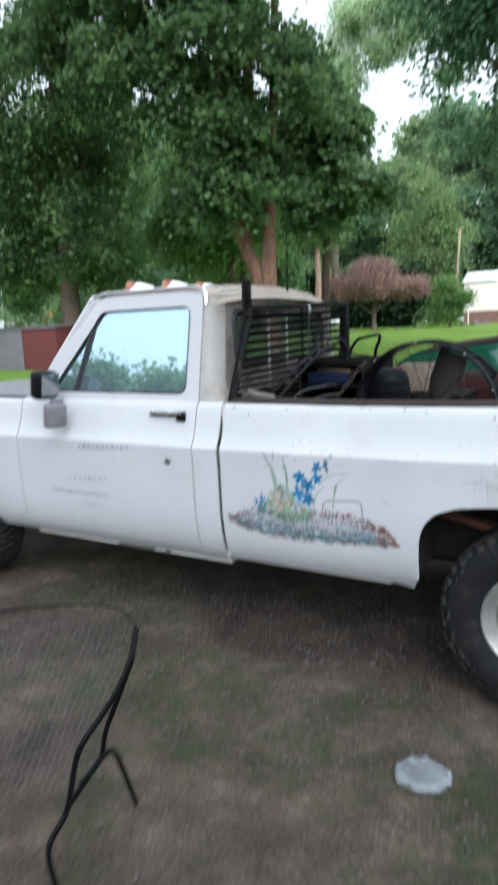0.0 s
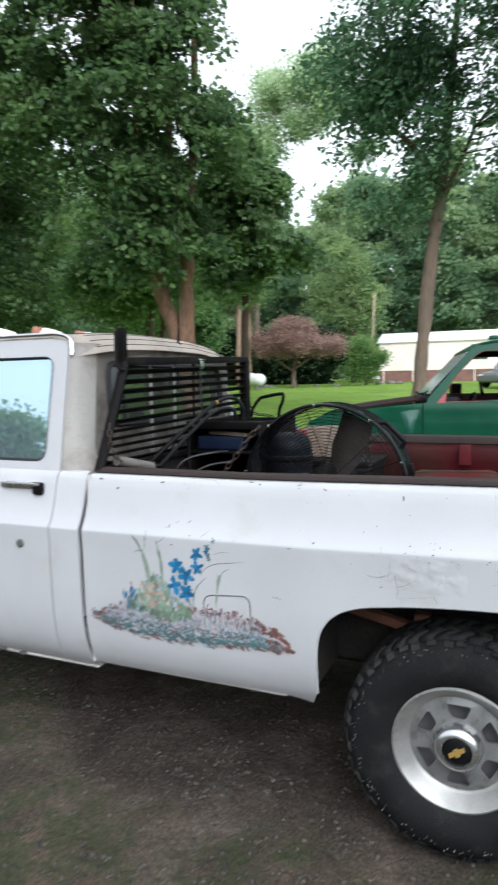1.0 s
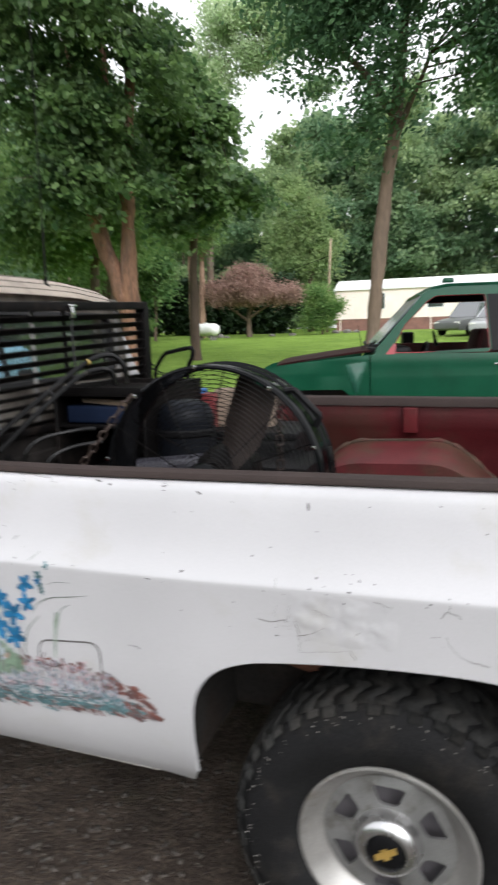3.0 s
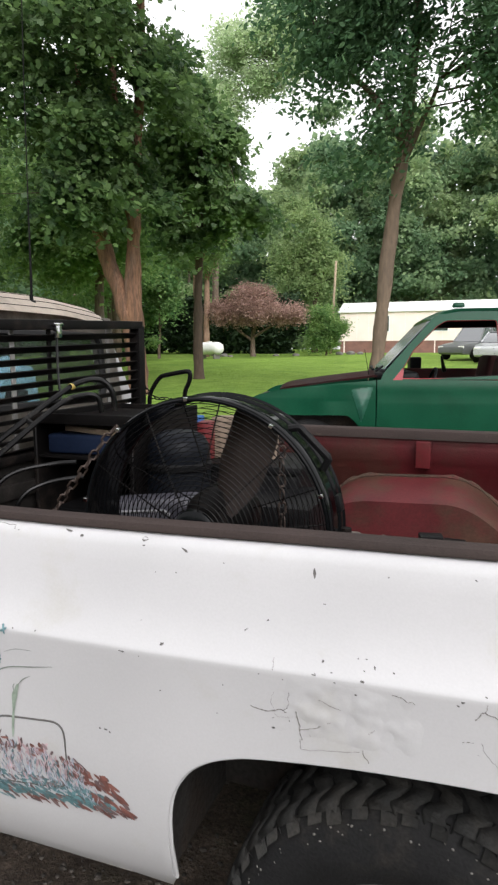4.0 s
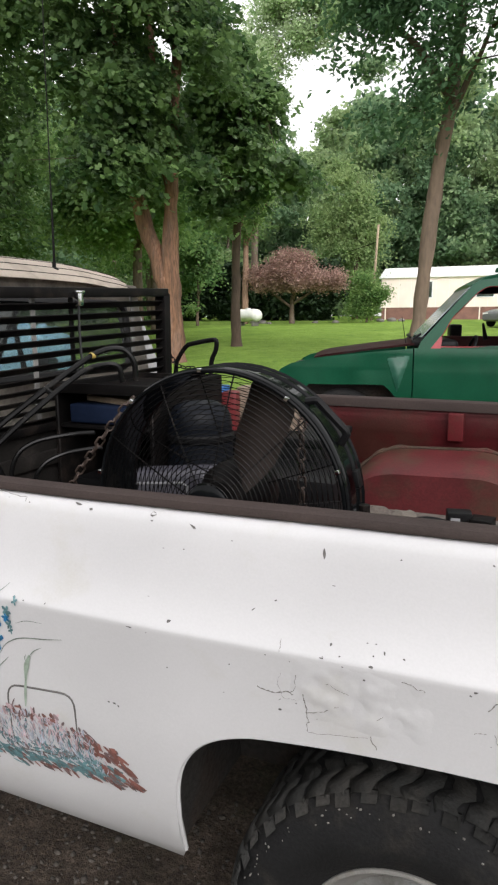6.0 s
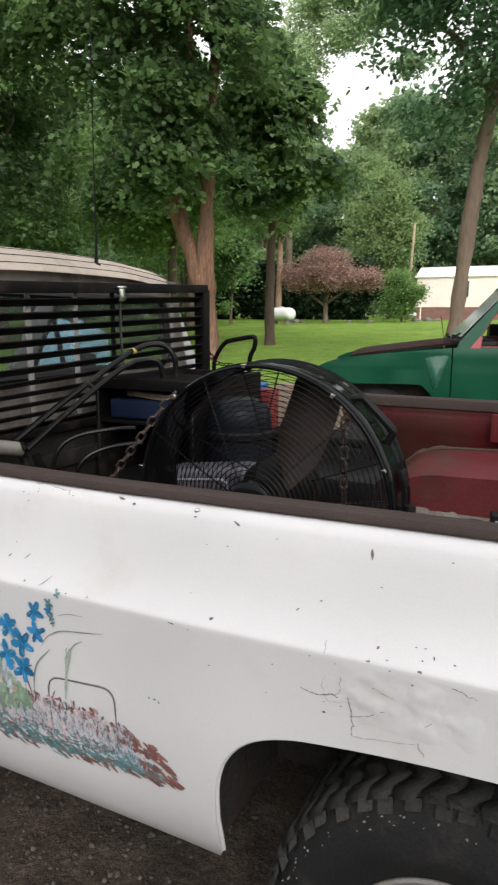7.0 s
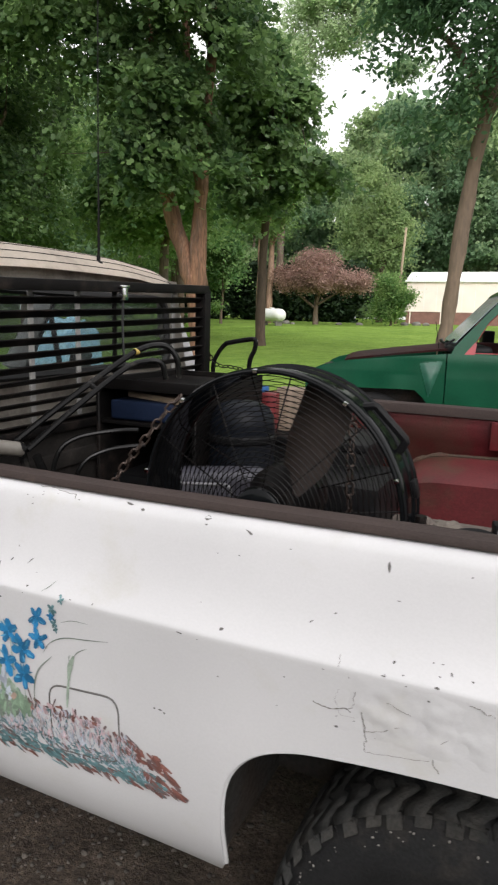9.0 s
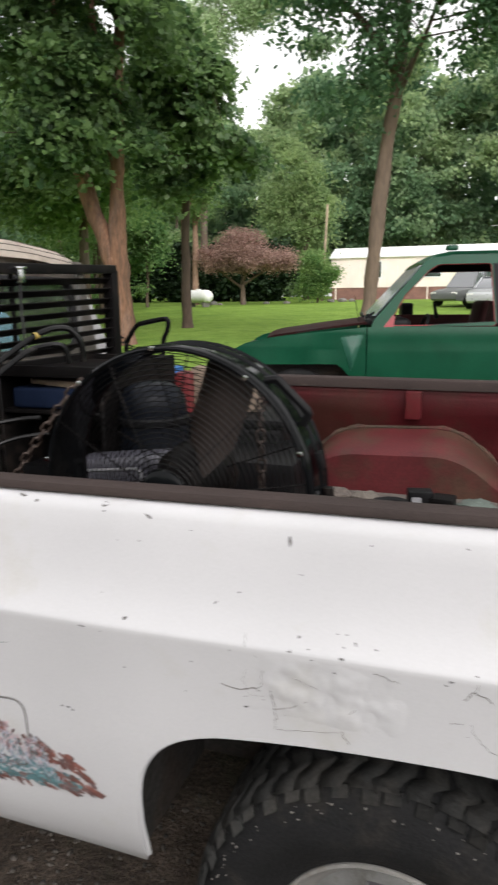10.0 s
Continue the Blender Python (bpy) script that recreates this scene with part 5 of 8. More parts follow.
for pts, w in ((((0.50, 1.2085), (0.56, 1.2065), (0.605, 1.203), (0.607, 1.197)), 0.0018), (((1.162, 0.940), (1.186, 0.933), (1.213, 0.941), (1.229, 0.940)), 0.0020), (((1.222, 0.941), (1.232, 0.955), (1.233, 0.978)), 0.0012),
               (((1.246, 0.942), (1.250, 0.926), (1.254, 0.912), (1.275, 0.918), (1.309, 0.936)), 0.0020), (((1.252, 0.913), (1.255, 0.895), (1.254, 0.874)), 0.0015), (((1.254, 0.874), (1.30, 0.880), (1.358, 0.891)), 0.0008),
               (((1.366, 0.897), (1.363, 0.888), (1.369, 0.881), (1.374, 0.873)), 0.0020), (((1.362, 0.914), (1.369, 0.928), (1.383, 0.938)), 0.0012), (((1.368, 0.926), (1.374, 0.918)), 0.0010), (((1.410, 1.008), (1.428, 1.003), (1.447, 0.997)), 0.0014),
               (((1.541, 0.990), (1.556, 1.006), (1.566, 1.000), (1.579, 0.991)), 0.0020), (((1.556, 1.006), (1.558, 1.018)), 0.0014), (((1.594, 0.906), (1.615, 0.902), (1.633, 0.899)), 0.0018), (((1.552, 0.95), (1.560, 0.93), (1.575, 0.915), (1.592, 0.907)), 0.0009),
               (((1.52, 0.945), (1.54, 0.948)), 0.0010), (((1.203, 1.013), (1.203, 1.034)), 0.0012), (((1.205, 0.975), (1.198, 0.955), (1.212, 0.928), (1.234, 0.930)), 0.0006), (((1.283, 0.975), (1.305, 0.968), (1.325, 0.962)), 0.0010)):
    jag = []
    for (u0, v0), (u1, v1) in zip(pts, pts[1:]):
        for k in range(5):
            f = k / 5
            u, v = u0 + (u1 - u0) * f, v0 + (v1 - v0) * f
            jag.append((u + 0.0042 * noise.noise((u * 130, v * 130, 1)), v + 0.0042 * noise.noise((u * 130, v * 130, 7))))
    jag.append(pts[-1])
    bm = bmesh.new()
    tube(bm, [on_bed(u, v, 0.0006 + 0.0022 * max(0.0, 1 - abs((u - 1.325) / 0.15) ** 3) * max(0.0, 1 - abs((v - 0.955) / 0.062) ** 3)) for u, v in jag], [w * 0.62 * (0.6 + 0.4 * math.sin(3.0 * i + u0 * 90)) for i in range(len(jag))], 4)
    part("hairline_crack", bm, scuff_line, truck)
# swollen filler on the bed side
bm = bmesh.new()
us, vs = np.linspace(1.17, 1.47, 61), np.linspace(0.868, 1.014, 37)
grid = []
for u in us:
    row = []
    for v in vs:
        window = max(0.0, 1 - abs((u - 1.325) / 0.15) ** 3) * max(0.0, 1 - abs((v - 0.955) / 0.062) ** 3)
        swell = 0.5 + 0.9 * noise.noise((u * 26, v * 26, 14)) + 0.4 * noise.noise((u * 60, v * 60, 8))
        row.append(bm.verts.new(on_bed(float(u), float(v), -0.0012 + 0.007 * window * min(1.0, max(0.0, swell)))))
    grid.append(row)
for a, b in zip(grid, grid[1:]):
    for k in range(len(vs) - 1):
        bm.faces.new((a[k], a[k + 1], b[k + 1], b[k]))
part("swollen_filler", bm, white_paint, truck, "bubbled filler patch over the wheel opening", smooth="all")

# ---- green compact pickup ----
GO, GU = Vector((0.672, 4.532, 0.0)), Vector((0.9781, 0.2079, 0.0))
GN = Vector((-GU.y, GU.x, 0.0))
GZ = level(GO.x, GO.y)
green = thing("compact_pickup", (GO.x, GO.y + 0.8, GZ), "hand-painted green compact pickup with a dented fender, on the drive", "pickup truck")


def gp(s, d, z):
    """Along the green pickup, depth behind its near side, world height."""
    return GO + GU * s + GN * d + Vector((0, 0, z))


def green_side(z):
    """Depth of the green body side at a height."""
    return float(np.interp(z, [0.55, 0.7, 0.95, 1.18, 1.30, 1.38, 1.95], [0.05, 0.01, 0.0, 0.0, 0.012, 0.035, 0.20]))


def green_panel(columns, zs, lift=None, thick=0.015, flip=False):
    """columns: (s, low, high)"""
    bm = bmesh.new()
    grid = []
    for s, lo, hi in columns:
        row = []
        for k in range(len(zs)):
            z = min(max(zs[k], lo), hi)
            d = green_side(z) + (lift(s, z) if lift else 0)
            row.append((s, d if not flip else 1.62 - d, z))
        grid.append(row)
    f = [[bm.verts.new(gp(*p)) for p in row] for row in grid]
    for a, b in zip(f, f[1:]):
        for i in range(len(zs) - 1):
            bm.faces.new((a[i], b[i], b[i + 1], a[i + 1]))
    bmesh.ops.remove_doubles(bm, verts=bm.verts, dist=0.0004)
    bmesh.ops.recalc_face_normals(bm, faces=bm.faces)
    bmesh.ops.solidify(bm, geom=list(bm.faces), thickness=thick)
    return bm


GZS = [0.58, 0.66, 0.75, 0.85, 0.95, 1.02, 1.08, 1.12, 1.16, 1.20, 1.24, 1.27, 1.30, 1.33, 1.36, 1.39, 1.42]


def dent(s, z):
    k = math.exp(-(((s + 0.36) / 0.12) ** 2)) * max(0.0, 1 - abs(z - 1.16) / 0.17)
    push = 0.0
    if in_dent(s, z):
        # facet bulges outward low down, so it turns up to the sky
        h = (z - 0.975) / 0.31
        edge = min(s - (-0.122 - 0.1 * h), -0.122 + 0.097 * h - s)
        push = -0.04 * (1 - h) * min(1.0, edge / 0.045)
    return 0.02 * k + push + 0.006 * math.sin(s * 9) * math.sin(z * 14)


def in_dent(s, z):
    """Inside the triangular dent, whose point is down."""
    h = (z - 0.975) / 0.31
    return 0 < h < 0.96 + (s + 0.1) * 0.5 and -0.122 - 0.1 * h < s < -0.122 + 0.097 * h


def fender_top(s):
    return float(np.interp(s, [-1.15, -1.11, -1.02, -0.8, -0.4, 0.0], [1.11, 1.165, 1.21, 1.26, 1.303, 1.337]))


def arch_low(s, c):
    r2 = 0.52 ** 2 - (s - c) ** 2
    return 0.62 + math.sqrt(r2) if r2 > 0 else 0.62


for flip in (False, True):
    cols = [(s, min(arch_low(s, -0.55), 1.036), fender_top(s)) for s in np.linspace(-1.15, -0.004, 44)]
    if flip:
        part("front_fender", green_panel(cols, GZS, None, flip=True), green_paint, green)
    else:
        cols = [(s, min(arch_low(s, -0.55), 1.036), fender_top(s)) for s in np.linspace(-1.15, -0.004, 130)]
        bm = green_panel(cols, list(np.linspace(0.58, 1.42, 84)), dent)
        # faces inside the triangle get the green with sky sheen painted in
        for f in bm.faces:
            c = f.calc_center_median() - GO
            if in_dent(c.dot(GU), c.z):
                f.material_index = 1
        part("front_fender", bm, [green_paint, dent_sheen_green], green, "green fender with a crumpled crease")
    cols = [(s, 0.58, 1.338) for s in np.linspace(0.006, 1.19, 30)]
    gdoor = part("door", green_panel(cols, GZS, lambda s, z: 0.006 * math.exp(-((z - 1.2) / 0.03) ** 2), flip=flip), green_paint, green)
    cols = [(s, 0.58, 1.395) for s in np.linspace(1.198, 1.50, 8)]
    part("cab_corner", green_panel(cols, GZS, flip=flip), green_paint, green)
    cols = [(s, min(arch_low(s, 2.15), 1.02), 1.36) for s in np.linspace(1.53, 3.25, 44)]
    part("bed_side", green_panel(cols, GZS, flip=flip), green_paint, green)

    def on_green(u, v, flip=flip):
        d = green_side(v)
        return gp(u, d if not flip else 1.62 - d, v)

    inward = GN if not flip else -GN
    outer = [(0.03, 1.33), (0.06, 1.40), (0.47, 1.865), (0.56, 1.925), (0.66, 1.945), (1.34, 1.945), (1.46, 1.90), (1.50, 1.80), (1.50, 1.394)]
    hole = rounded([(0.17, 1.35), (0.31, 1.60), (0.505, 1.80), (0.58, 1.845), (1.0, 1.848), (1.03, 1.35)], 0.03, 4)
    if flip:
        hole = rounded([(0.215, 1.35), (0.36, 1.60), (0.56, 1.795), (0.63, 1.833), (1.40, 1.838), (1.44, 1.36)], 0.03, 4)
    bm = bmesh.new()
    plate(bm, outer, [hole], on_green, 0.035, inward)
    part("cab_side", bm, green_paint, green)
    bm = bmesh.new()
    plate(bm, [(u + (0.02 if u < 0.5 else -0.02), v - (0.02 if v > 1.5 else -0.01)) for u, v in outer], [hole], lambda u, v: on_green(u, v) + inward * 0.039, 0.006, inward)
    part("inner_trim", bm, black_plastic, green, "black trim lining the cab side", smooth=False)
    bm = bmesh.new()
    tube(bm, [on_green(u, v) + inward * 0.010 for u, v in hole], 0.008, 6, closed=True)
    part("window_frame", bm, red_primer, gdoor, "old red paint showing round the window")
    # black pillar behind the door glass
    if not flip:
        bm = bmesh.new()
        plate(bm, [(1.042, 1.36), (1.012, 1.845), (1.15, 1.845), (1.18, 1.36)], [], lambda u, v: on_green(u, v) - inward * 0.004, 0.004, inward)
        part("door_pillar", bm, black_plastic, gdoor, "black door pillar", smooth=False)
    # red corner where the mirror was
    bm = bmesh.new()
    plate(bm, [(0.105, 1.30), (0.215, 1.325), (0.228, 1.425), (0.215, 1.44)], [], on_green, 0.004, inward)
    bm.transform(Matrix.Translation(-inward * 0.004))
    part("mirror_corner", bm, red_primer, gdoor, smooth=False)
    # the bare shut line and handle
    bm = bmesh.new()
    box(bm, gp(1.10 if not flip else 1.10, 0.0 if not flip else 1.62, 1.24), (0.16, 0.012, 0.045), turn=(0, 0, math.degrees(math.atan2(GU.y, GU.x))), bevel=0.004)
    part("handle_recess", bm, black_plastic, gdoor)
    bm = bmesh.new()
    box(bm, gp(1.10, -0.008 if not flip else 1.628, 1.245), (0.09, 0.012, 0.014), turn=(0, 0, math.degrees(math.atan2(GU.y, GU.x))), bevel=0.003)
    part("handle_pull", bm, chrome, gdoor)
turn = math.degrees(math.atan2(GU.y, GU.x))
# bonnet: dark red, lying loose and a little proud of the fenders
bm = bmesh.new()
rows = []
for i in range(15):
    s = -0.84 + 0.85 * i / 14
    z0 = float(np.interp(s, [-0.86, -0.80, -0.4, 0.02], [1.25, 1.272, 1.33, 1.382]))
    rows.append([bm.verts.new(gp(s, 0.15 + 1.32 * k / 16, z0 + 0.022 * (1 - abs(2 * k / 16 - 1) ** 3))) for k in range(17)])
for a, b in zip(rows, rows[1:]):
    for k in range(16):
        bm.faces.new((a[k], a[k + 1], b[k + 1], b[k]))
bmesh.ops.recalc_face_normals(bm, faces=bm.faces)
bmesh.ops.solidify(bm, geom=list(bm.faces), thickness=0.018)
part("bonnet", bm, dark_bonnet, green, "dull dark maroon bonnet")
bm = bmesh.new()
box(bm, gp(0.04, 0.81, 1.375), (0.10, 1.3, 0.05), turn=(0, 0, turn), bevel=0.015)
part("cowl", bm, black_plastic, green)
bm = bmesh.new()
tube(bm, [gp(-0.02, 0.25, 1.425), gp(-0.03, 0.6, 1.44), gp(0.0, 0.9, 1.44)], 0.012, 6)
tube(bm, [gp(0.0, 0.2, 1.41), gp(0.06, 0.22, 1.455), gp(0.03, 0.28, 1.43)], 0.01, 6)
part("wiper", bm, black_plastic, green)
bm = bmesh.new()
tube(bm, [gp(-0.06, 0.16, 1.38), gp(-0.10, 0.16, 1.60)], 0.003, 5)
part("stub_aerial", bm, black_steel, green)
# roof
bm = bmesh.new()
rows = []
for i in range(17):
    s = 0.44 + (1.48 - 0.44) * i / 16
    z0 = float(np.interp(s, [0.44, 0.55, 0.70, 1.30, 1.42, 1.48], [1.85, 1.915, 1.945, 1.95, 1.92, 1.86]))
    rows.append([bm.verts.new(gp(s, 0.185 + 1.25 * k / 14, z0 + 0.022 * (1 - abs(2 * k / 14 - 1) ** 3))) for k in range(15)])
for a, b in zip(rows, rows[1:]):
    for k in range(14):
        bm.faces.new((a[k], a[k + 1], b[k + 1], b[k]))
bmesh.ops.recalc_face_normals(bm, faces=bm.faces)
bmesh.ops.solidify(bm, geom=list(bm.faces), thickness=0.02)
part("roof", bm, green_paint, green)
bm = bmesh.new()
box(bm, gp(0.70, 0.30, 1.982), (0.10, 0.10, 0.04), turn=(0, 0, turn), bevel=0.012, taper=0.85)
part("roof_block", bm, green_paint, green, "small green housing on the roof")
bm = bmesh.new()
plate(bm, [(0.10, 1.43), (1.52, 1.43), (1.42, 1.87), (0.20, 1.87)], [], lambda u, v: gp(0.06 + (v - 1.43) * 0.92, u, v), 0.005, GU)
part("windscreen", bm, sky_sheen_glass, green, smooth=False).visible_shadow = False
bm = bmesh.new()
outer = [(0.05, 0.58), (1.57, 0.58), (1.57, 1.40), (1.43, 1.93), (0.19, 1.93), (0.05, 1.40)]
plate(bm, outer, [rounded([(0.24, 1.46), (1.38, 1.46), (1.30, 1.84), (0.32, 1.84)], 0.04, 4)], lambda u, v: gp(1.49, u, v), 0.02, -GU)
part("cab_back", bm, green_paint, green)
bm = bmesh.new()
box(bm, gp(1.14, 0.45, 1.24), (0.16, 0.5, 0.62), turn=(0, 10, turn), bevel=0.06, seg=3)
box(bm, gp(0.80, 0.45, 1.0), (0.46, 0.5, 0.16), turn=(0, 0, turn), bevel=0.05, seg=3)
part("driver_seat", bm, maroon_cloth, green)
bm = bmesh.new()
box(bm, gp(1.14, 1.15, 1.24), (0.16, 0.5, 0.62), turn=(0, 10, turn), bevel=0.06, seg=3)
box(bm, gp(0.80, 1.15, 1.0), (0.46, 0.5, 0.16), turn=(0, 0, turn), bevel=0.05, seg=3)
part("passenger_seat", bm, maroon_cloth, green)
bm = bmesh.new()
box(bm, gp(0.22, 0.81, 1.30), (0.30, 1.40, 0.22), turn=(0, 0, turn), bevel=0.05, seg=3)
part("dashboard", bm, black_plastic, green)
bm = bmesh.new()
tube(bm, [tuple(gp(0.49, 0.42, 1.27) + GN * (0.17 * math.cos(w)) + (Vector((0, 0, 1)) * 0.9 + GU * 0.3).normalized() * (0.17 * math.sin(w))) for w in np.linspace(0, 2 * math.pi, 28, endpoint=False)], 0.014, 8, closed=True)
part("steering_wheel", bm, black_plastic, green)
bm = bmesh.new()
box(bm, gp(0.50, 1.72, 1.45), (0.12, 0.30, 0.16), turn=(0, 0, turn), bevel=0.025, seg=3)
part("far_mirror", bm, black_plastic, green)
bm = bmesh.new()
box(bm, gp(0.68, 1.54, 1.16), (0.98, 0.03, 0.50), turn=(0, 0, turn), bevel=0.01)
part("door_trim", bm, maroon_cloth, green)
bm = bmesh.new()
box(bm, gp(0.74, 1.30, 1.46), (0.045, 0.05, 0.17), turn=(0, -12, turn), bevel=0.012, taper=0.5)
part("dash_post", bm, black_plastic, green)
bm = bmesh.new()
box(bm, gp(0.9, 0.81, 0.62), (4.1, 1.4, 0.10), turn=(0, 0, turn), bevel=0.02)
part("chassis", bm, dark_cavity, green)
bm = bmesh.new()
box(bm, gp(-1.1, 0.81, 1.0), (0.08, 1.5, 0.30), turn=(0, 0, turn), bevel=0.02)
part("grille", bm, black_plastic, green)
bm = bmesh.new()
box(bm, gp(-1.2, 0.81, 0.80), (0.14, 1.6, 0.16), turn=(0, 0, turn), bevel=0.03)
part("front_bumper", bm, chrome, green)
bm = bmesh.new()
box(bm, gp(2.39, 0.81, 0.88), (1.72, 1.48, 0.03), turn=(0, 0, turn))
box(bm, gp(3.24, 0.81, 1.10), (0.04, 1.5, 0.46), turn=(0, 0, turn))
part("bed", bm, green_paint, green)
for s in (-0.58, 2.15):
    for d in (0.12, 1.50):
        c = gp(s, d, GZ + 0.33)
        m = Matrix.Translation(c) @ Euler((0, 0, math.atan2(GU.y, GU.x))).to_matrix().to_4x4()
        bm = bmesh.new()
        lathe(bm, [(0.18, -0.10), (0.24, -0.115), (0.30, -0.105), (0.33, -0.07), (0.335, 0.0), (0.33, 0.07), (0.30, 0.105), (0.24, 0.115), (0.18, 0.10)], None, m, 36, close=True)
        gw = part("wheel", bm, rubber, green)
        bm = bmesh.new()
        lathe(bm, [(0.001, -0.03), (0.06, -0.04), (0.12, -0.02), (0.16, -0.06), (0.185, -0.095), (0.185, 0.095), (0.001, 0.05)], None, m, 28)
        part("rim", bm, alloy, gw)
        bm = bmesh.new()
        a = gp(s, d, 0)
        tube(bm, [tuple(gp(s, 0.81 + (d - 0.81) * 1.0, GZ + 0.33)), tuple(gp(s, 0.81, GZ + 0.33))], 0.04, 8)
        part("half_axle", bm, dark_cavity, green)
# dark liners inside the wheel openings
for s in (-0.55, 2.15):
    for d in (0.20, 1.42):
        bm = bmesh.new()
        box(bm, gp(s, d + (0.1 if d < 0.8 else -0.1), 0.82), (1.06, 0.3, 0.5), turn=(0, 0, turn), bevel=0.05)
        bm2 = part("wheel_liner", bm, dark_cavity, green)

# ---- trees ----
LOBED = ((-0.5, 0.0), (-0.30, 0.38), (-0.05, 0.24), (0.12, 0.46), (0.5, 0.0), (0.12, -0.46), (-0.05, -0.24), (-0.30, -0.38))
OVAL = ((-0.5, 0.0), (-0.22, 0.2), (0.12, 0.22), (0.5, 0.0), (0.12, -0.22), (-0.22, -0.2))
DIAMOND = ((-0.5, 0.0), (0.0, 0.42), (0.5, 0.0), (0.0, -0.42))


def leaves(rng, centres, per, spread_xyz, size, droop=0.35, loose=0.62, outline=DIAMOND, spray=False):
    """Many folded leaves scattered round clump centres, or laid out in flat tilted sprays: vertices and faces."""
    m = len(centres)
    n = m * per
    off = rng.normal(0, 1, (n, 3)) * np.asarray(spread_xyz)
    if spray:
        out = np.asarray(centres) - np.mean(centres, axis=0)
        out[:, 2] *= 0.3
        out /= np.linalg.norm(out, axis=1, keepdims=True) + 1e-9
        up = np.array((0.0, 0.0, 1.0)) + out * 0.45 + rng.normal(0, 0.28, (m, 3))
        up /= np.linalg.norm(up, axis=1, keepdims=True)
        e1 = np.cross(up, rng.normal(0, 1, (m, 3)))
        e1 /= np.linalg.norm(e1, axis=1, keepdims=True) + 1e-9
        e2 = np.cross(up, e1)
        up, e1, e2 = (np.repeat(q, per, axis=0) for q in (up, e1, e2))
        c = np.repeat(np.asarray(centres), per, axis=0) + e1 * off[:, :1] * 1.25 + e2 * off[:, 1:2] * 0.8 + up * off[:, 2:]
        c[:, 2] -= 0.35 * (off[:, 0] ** 2 + off[:, 1] ** 2)
        w = rng.normal(0, 1, (n, 3)) * loose + up
    else:
        c = np.repeat(np.asarray(centres), per, axis=0) + off
        w = rng.normal(0, 1, (n, 3)) * loose + np.array((0.0, 0.0, 1.0))
    w /= np.linalg.norm(w, axis=1, keepdims=True)
    u = np.cross(w, rng.normal(0, 1, (n, 3)))
    u[:, 2] -= droop * 0.5
    u /= np.linalg.norm(u, axis=1, keepdims=True) + 1e-9
    v = np.cross(u, w)
    v /= np.linalg.norm(v, axis=1, keepdims=True) + 1e-9
    w = np.cross(u, v)
    s = size * rng.uniform(0.6, 1.35, (n, 1))
    k = len(outline)
    verts = np.stack([c + (u * p + v * q - w * abs(q) * 0.2) * s for p, q in outline], 1).reshape(-1, 3)
    return verts, np.arange(n * k).reshape(n, k)


def clumps(rng, blobs, count, gap=-0.12):
    """Clump centres in the shells of ellipsoids, denser outside, with gaps."""
    out = []
    weight = np.array([b[3] * b[4] * b[5] for b in blobs])
    weight = weight / weight.sum()
    while len(out) < count:
        x, y, z, rx, ry, rz = blobs[rng.choice(len(blobs), p=weight)]
        d = rng.normal(0, 1, 3)
        d /= np.linalg.norm(d)
        r = rng.uniform(0.25, 1.0) ** 0.5
        p = np.array((x, y, z)) + d * r * np.array((rx, ry, rz))
        if noise.noise(Vector(p) * 0.75) < gap:
            continue
        out.append(p)
    return np.array(out)


def bark_tube(pts, radii, seg=14, rough=0.06):
    """A trunk or limb with an uneven, fluted surface."""
    bm = bmesh.new()
    path = smooth_path(pts, 5)
    rr = list(np.interp(np.linspace(0, 1, len(path)), np.linspace(0, 1, len(radii)), radii))
    tube(bm, path, rr, seg)
    for v in bm.verts:
        k = noise.noise(v.co * 2.3) * rough + noise.noise(v.co * 9) * rough * 0.4
        v.co += Vector((k, k * 0.6, 0))
    return bm


def tree(label, trunk, radii, limbs, blobs, count, per, size, leaf, bark, seed, puff=(0.33, 0.33, 0.24), twigs=40, name="tree", category="tree", group="", gap=-0.12, outline=DIAMOND, spray=False, loose=0.62):
    """trunk: points from the ground up; limbs: (points, radii); blobs: ellipsoids x y z rx ry rz of the crown."""
    rng = np.random.default_rng(seed)
    t = thing(name, trunk[0], label, category, group)
    part("trunk", bark_tube(trunk, radii), bark, t, smooth="all")
    for pts, rad in limbs:
        part("limb", bark_tube(pts, rad, 10, 0.055 if rad[0] > 0.15 else 0.03), bark, t, smooth="all")
    cs = clumps(rng, blobs, count, gap)
    if twigs:
        bm = bmesh.new()
        stems = [Vector(p) for pts, _ in limbs for p in smooth_path(pts, 4)[6:]] + [Vector(p) for p in smooth_path(trunk, 4)[-6:]]
        for c in cs[:twigs]:
            c = Vector(c)
            s = min(stems, key=lambda q: (q - c).length + max(0, q.z - c.z) * 0.5)
            mid = (s + c) / 2 + Vector((0, 0, 0.15))
            tube(bm, [s, mid, c], [0.018, 0.012, 0.005], 5)
        tagged(part("twig", bm, bark_dark, t, smooth="all"), kind="stuff")
    verts, quads = leaves(rng, cs, per, puff, size, loose=loose, outline=outline, spray=spray)
    raw_mesh("crown", verts, quads, leaf, t)
    return t


def g(x, y, up=0.0):
    return (x, y, level(x, y) + up)


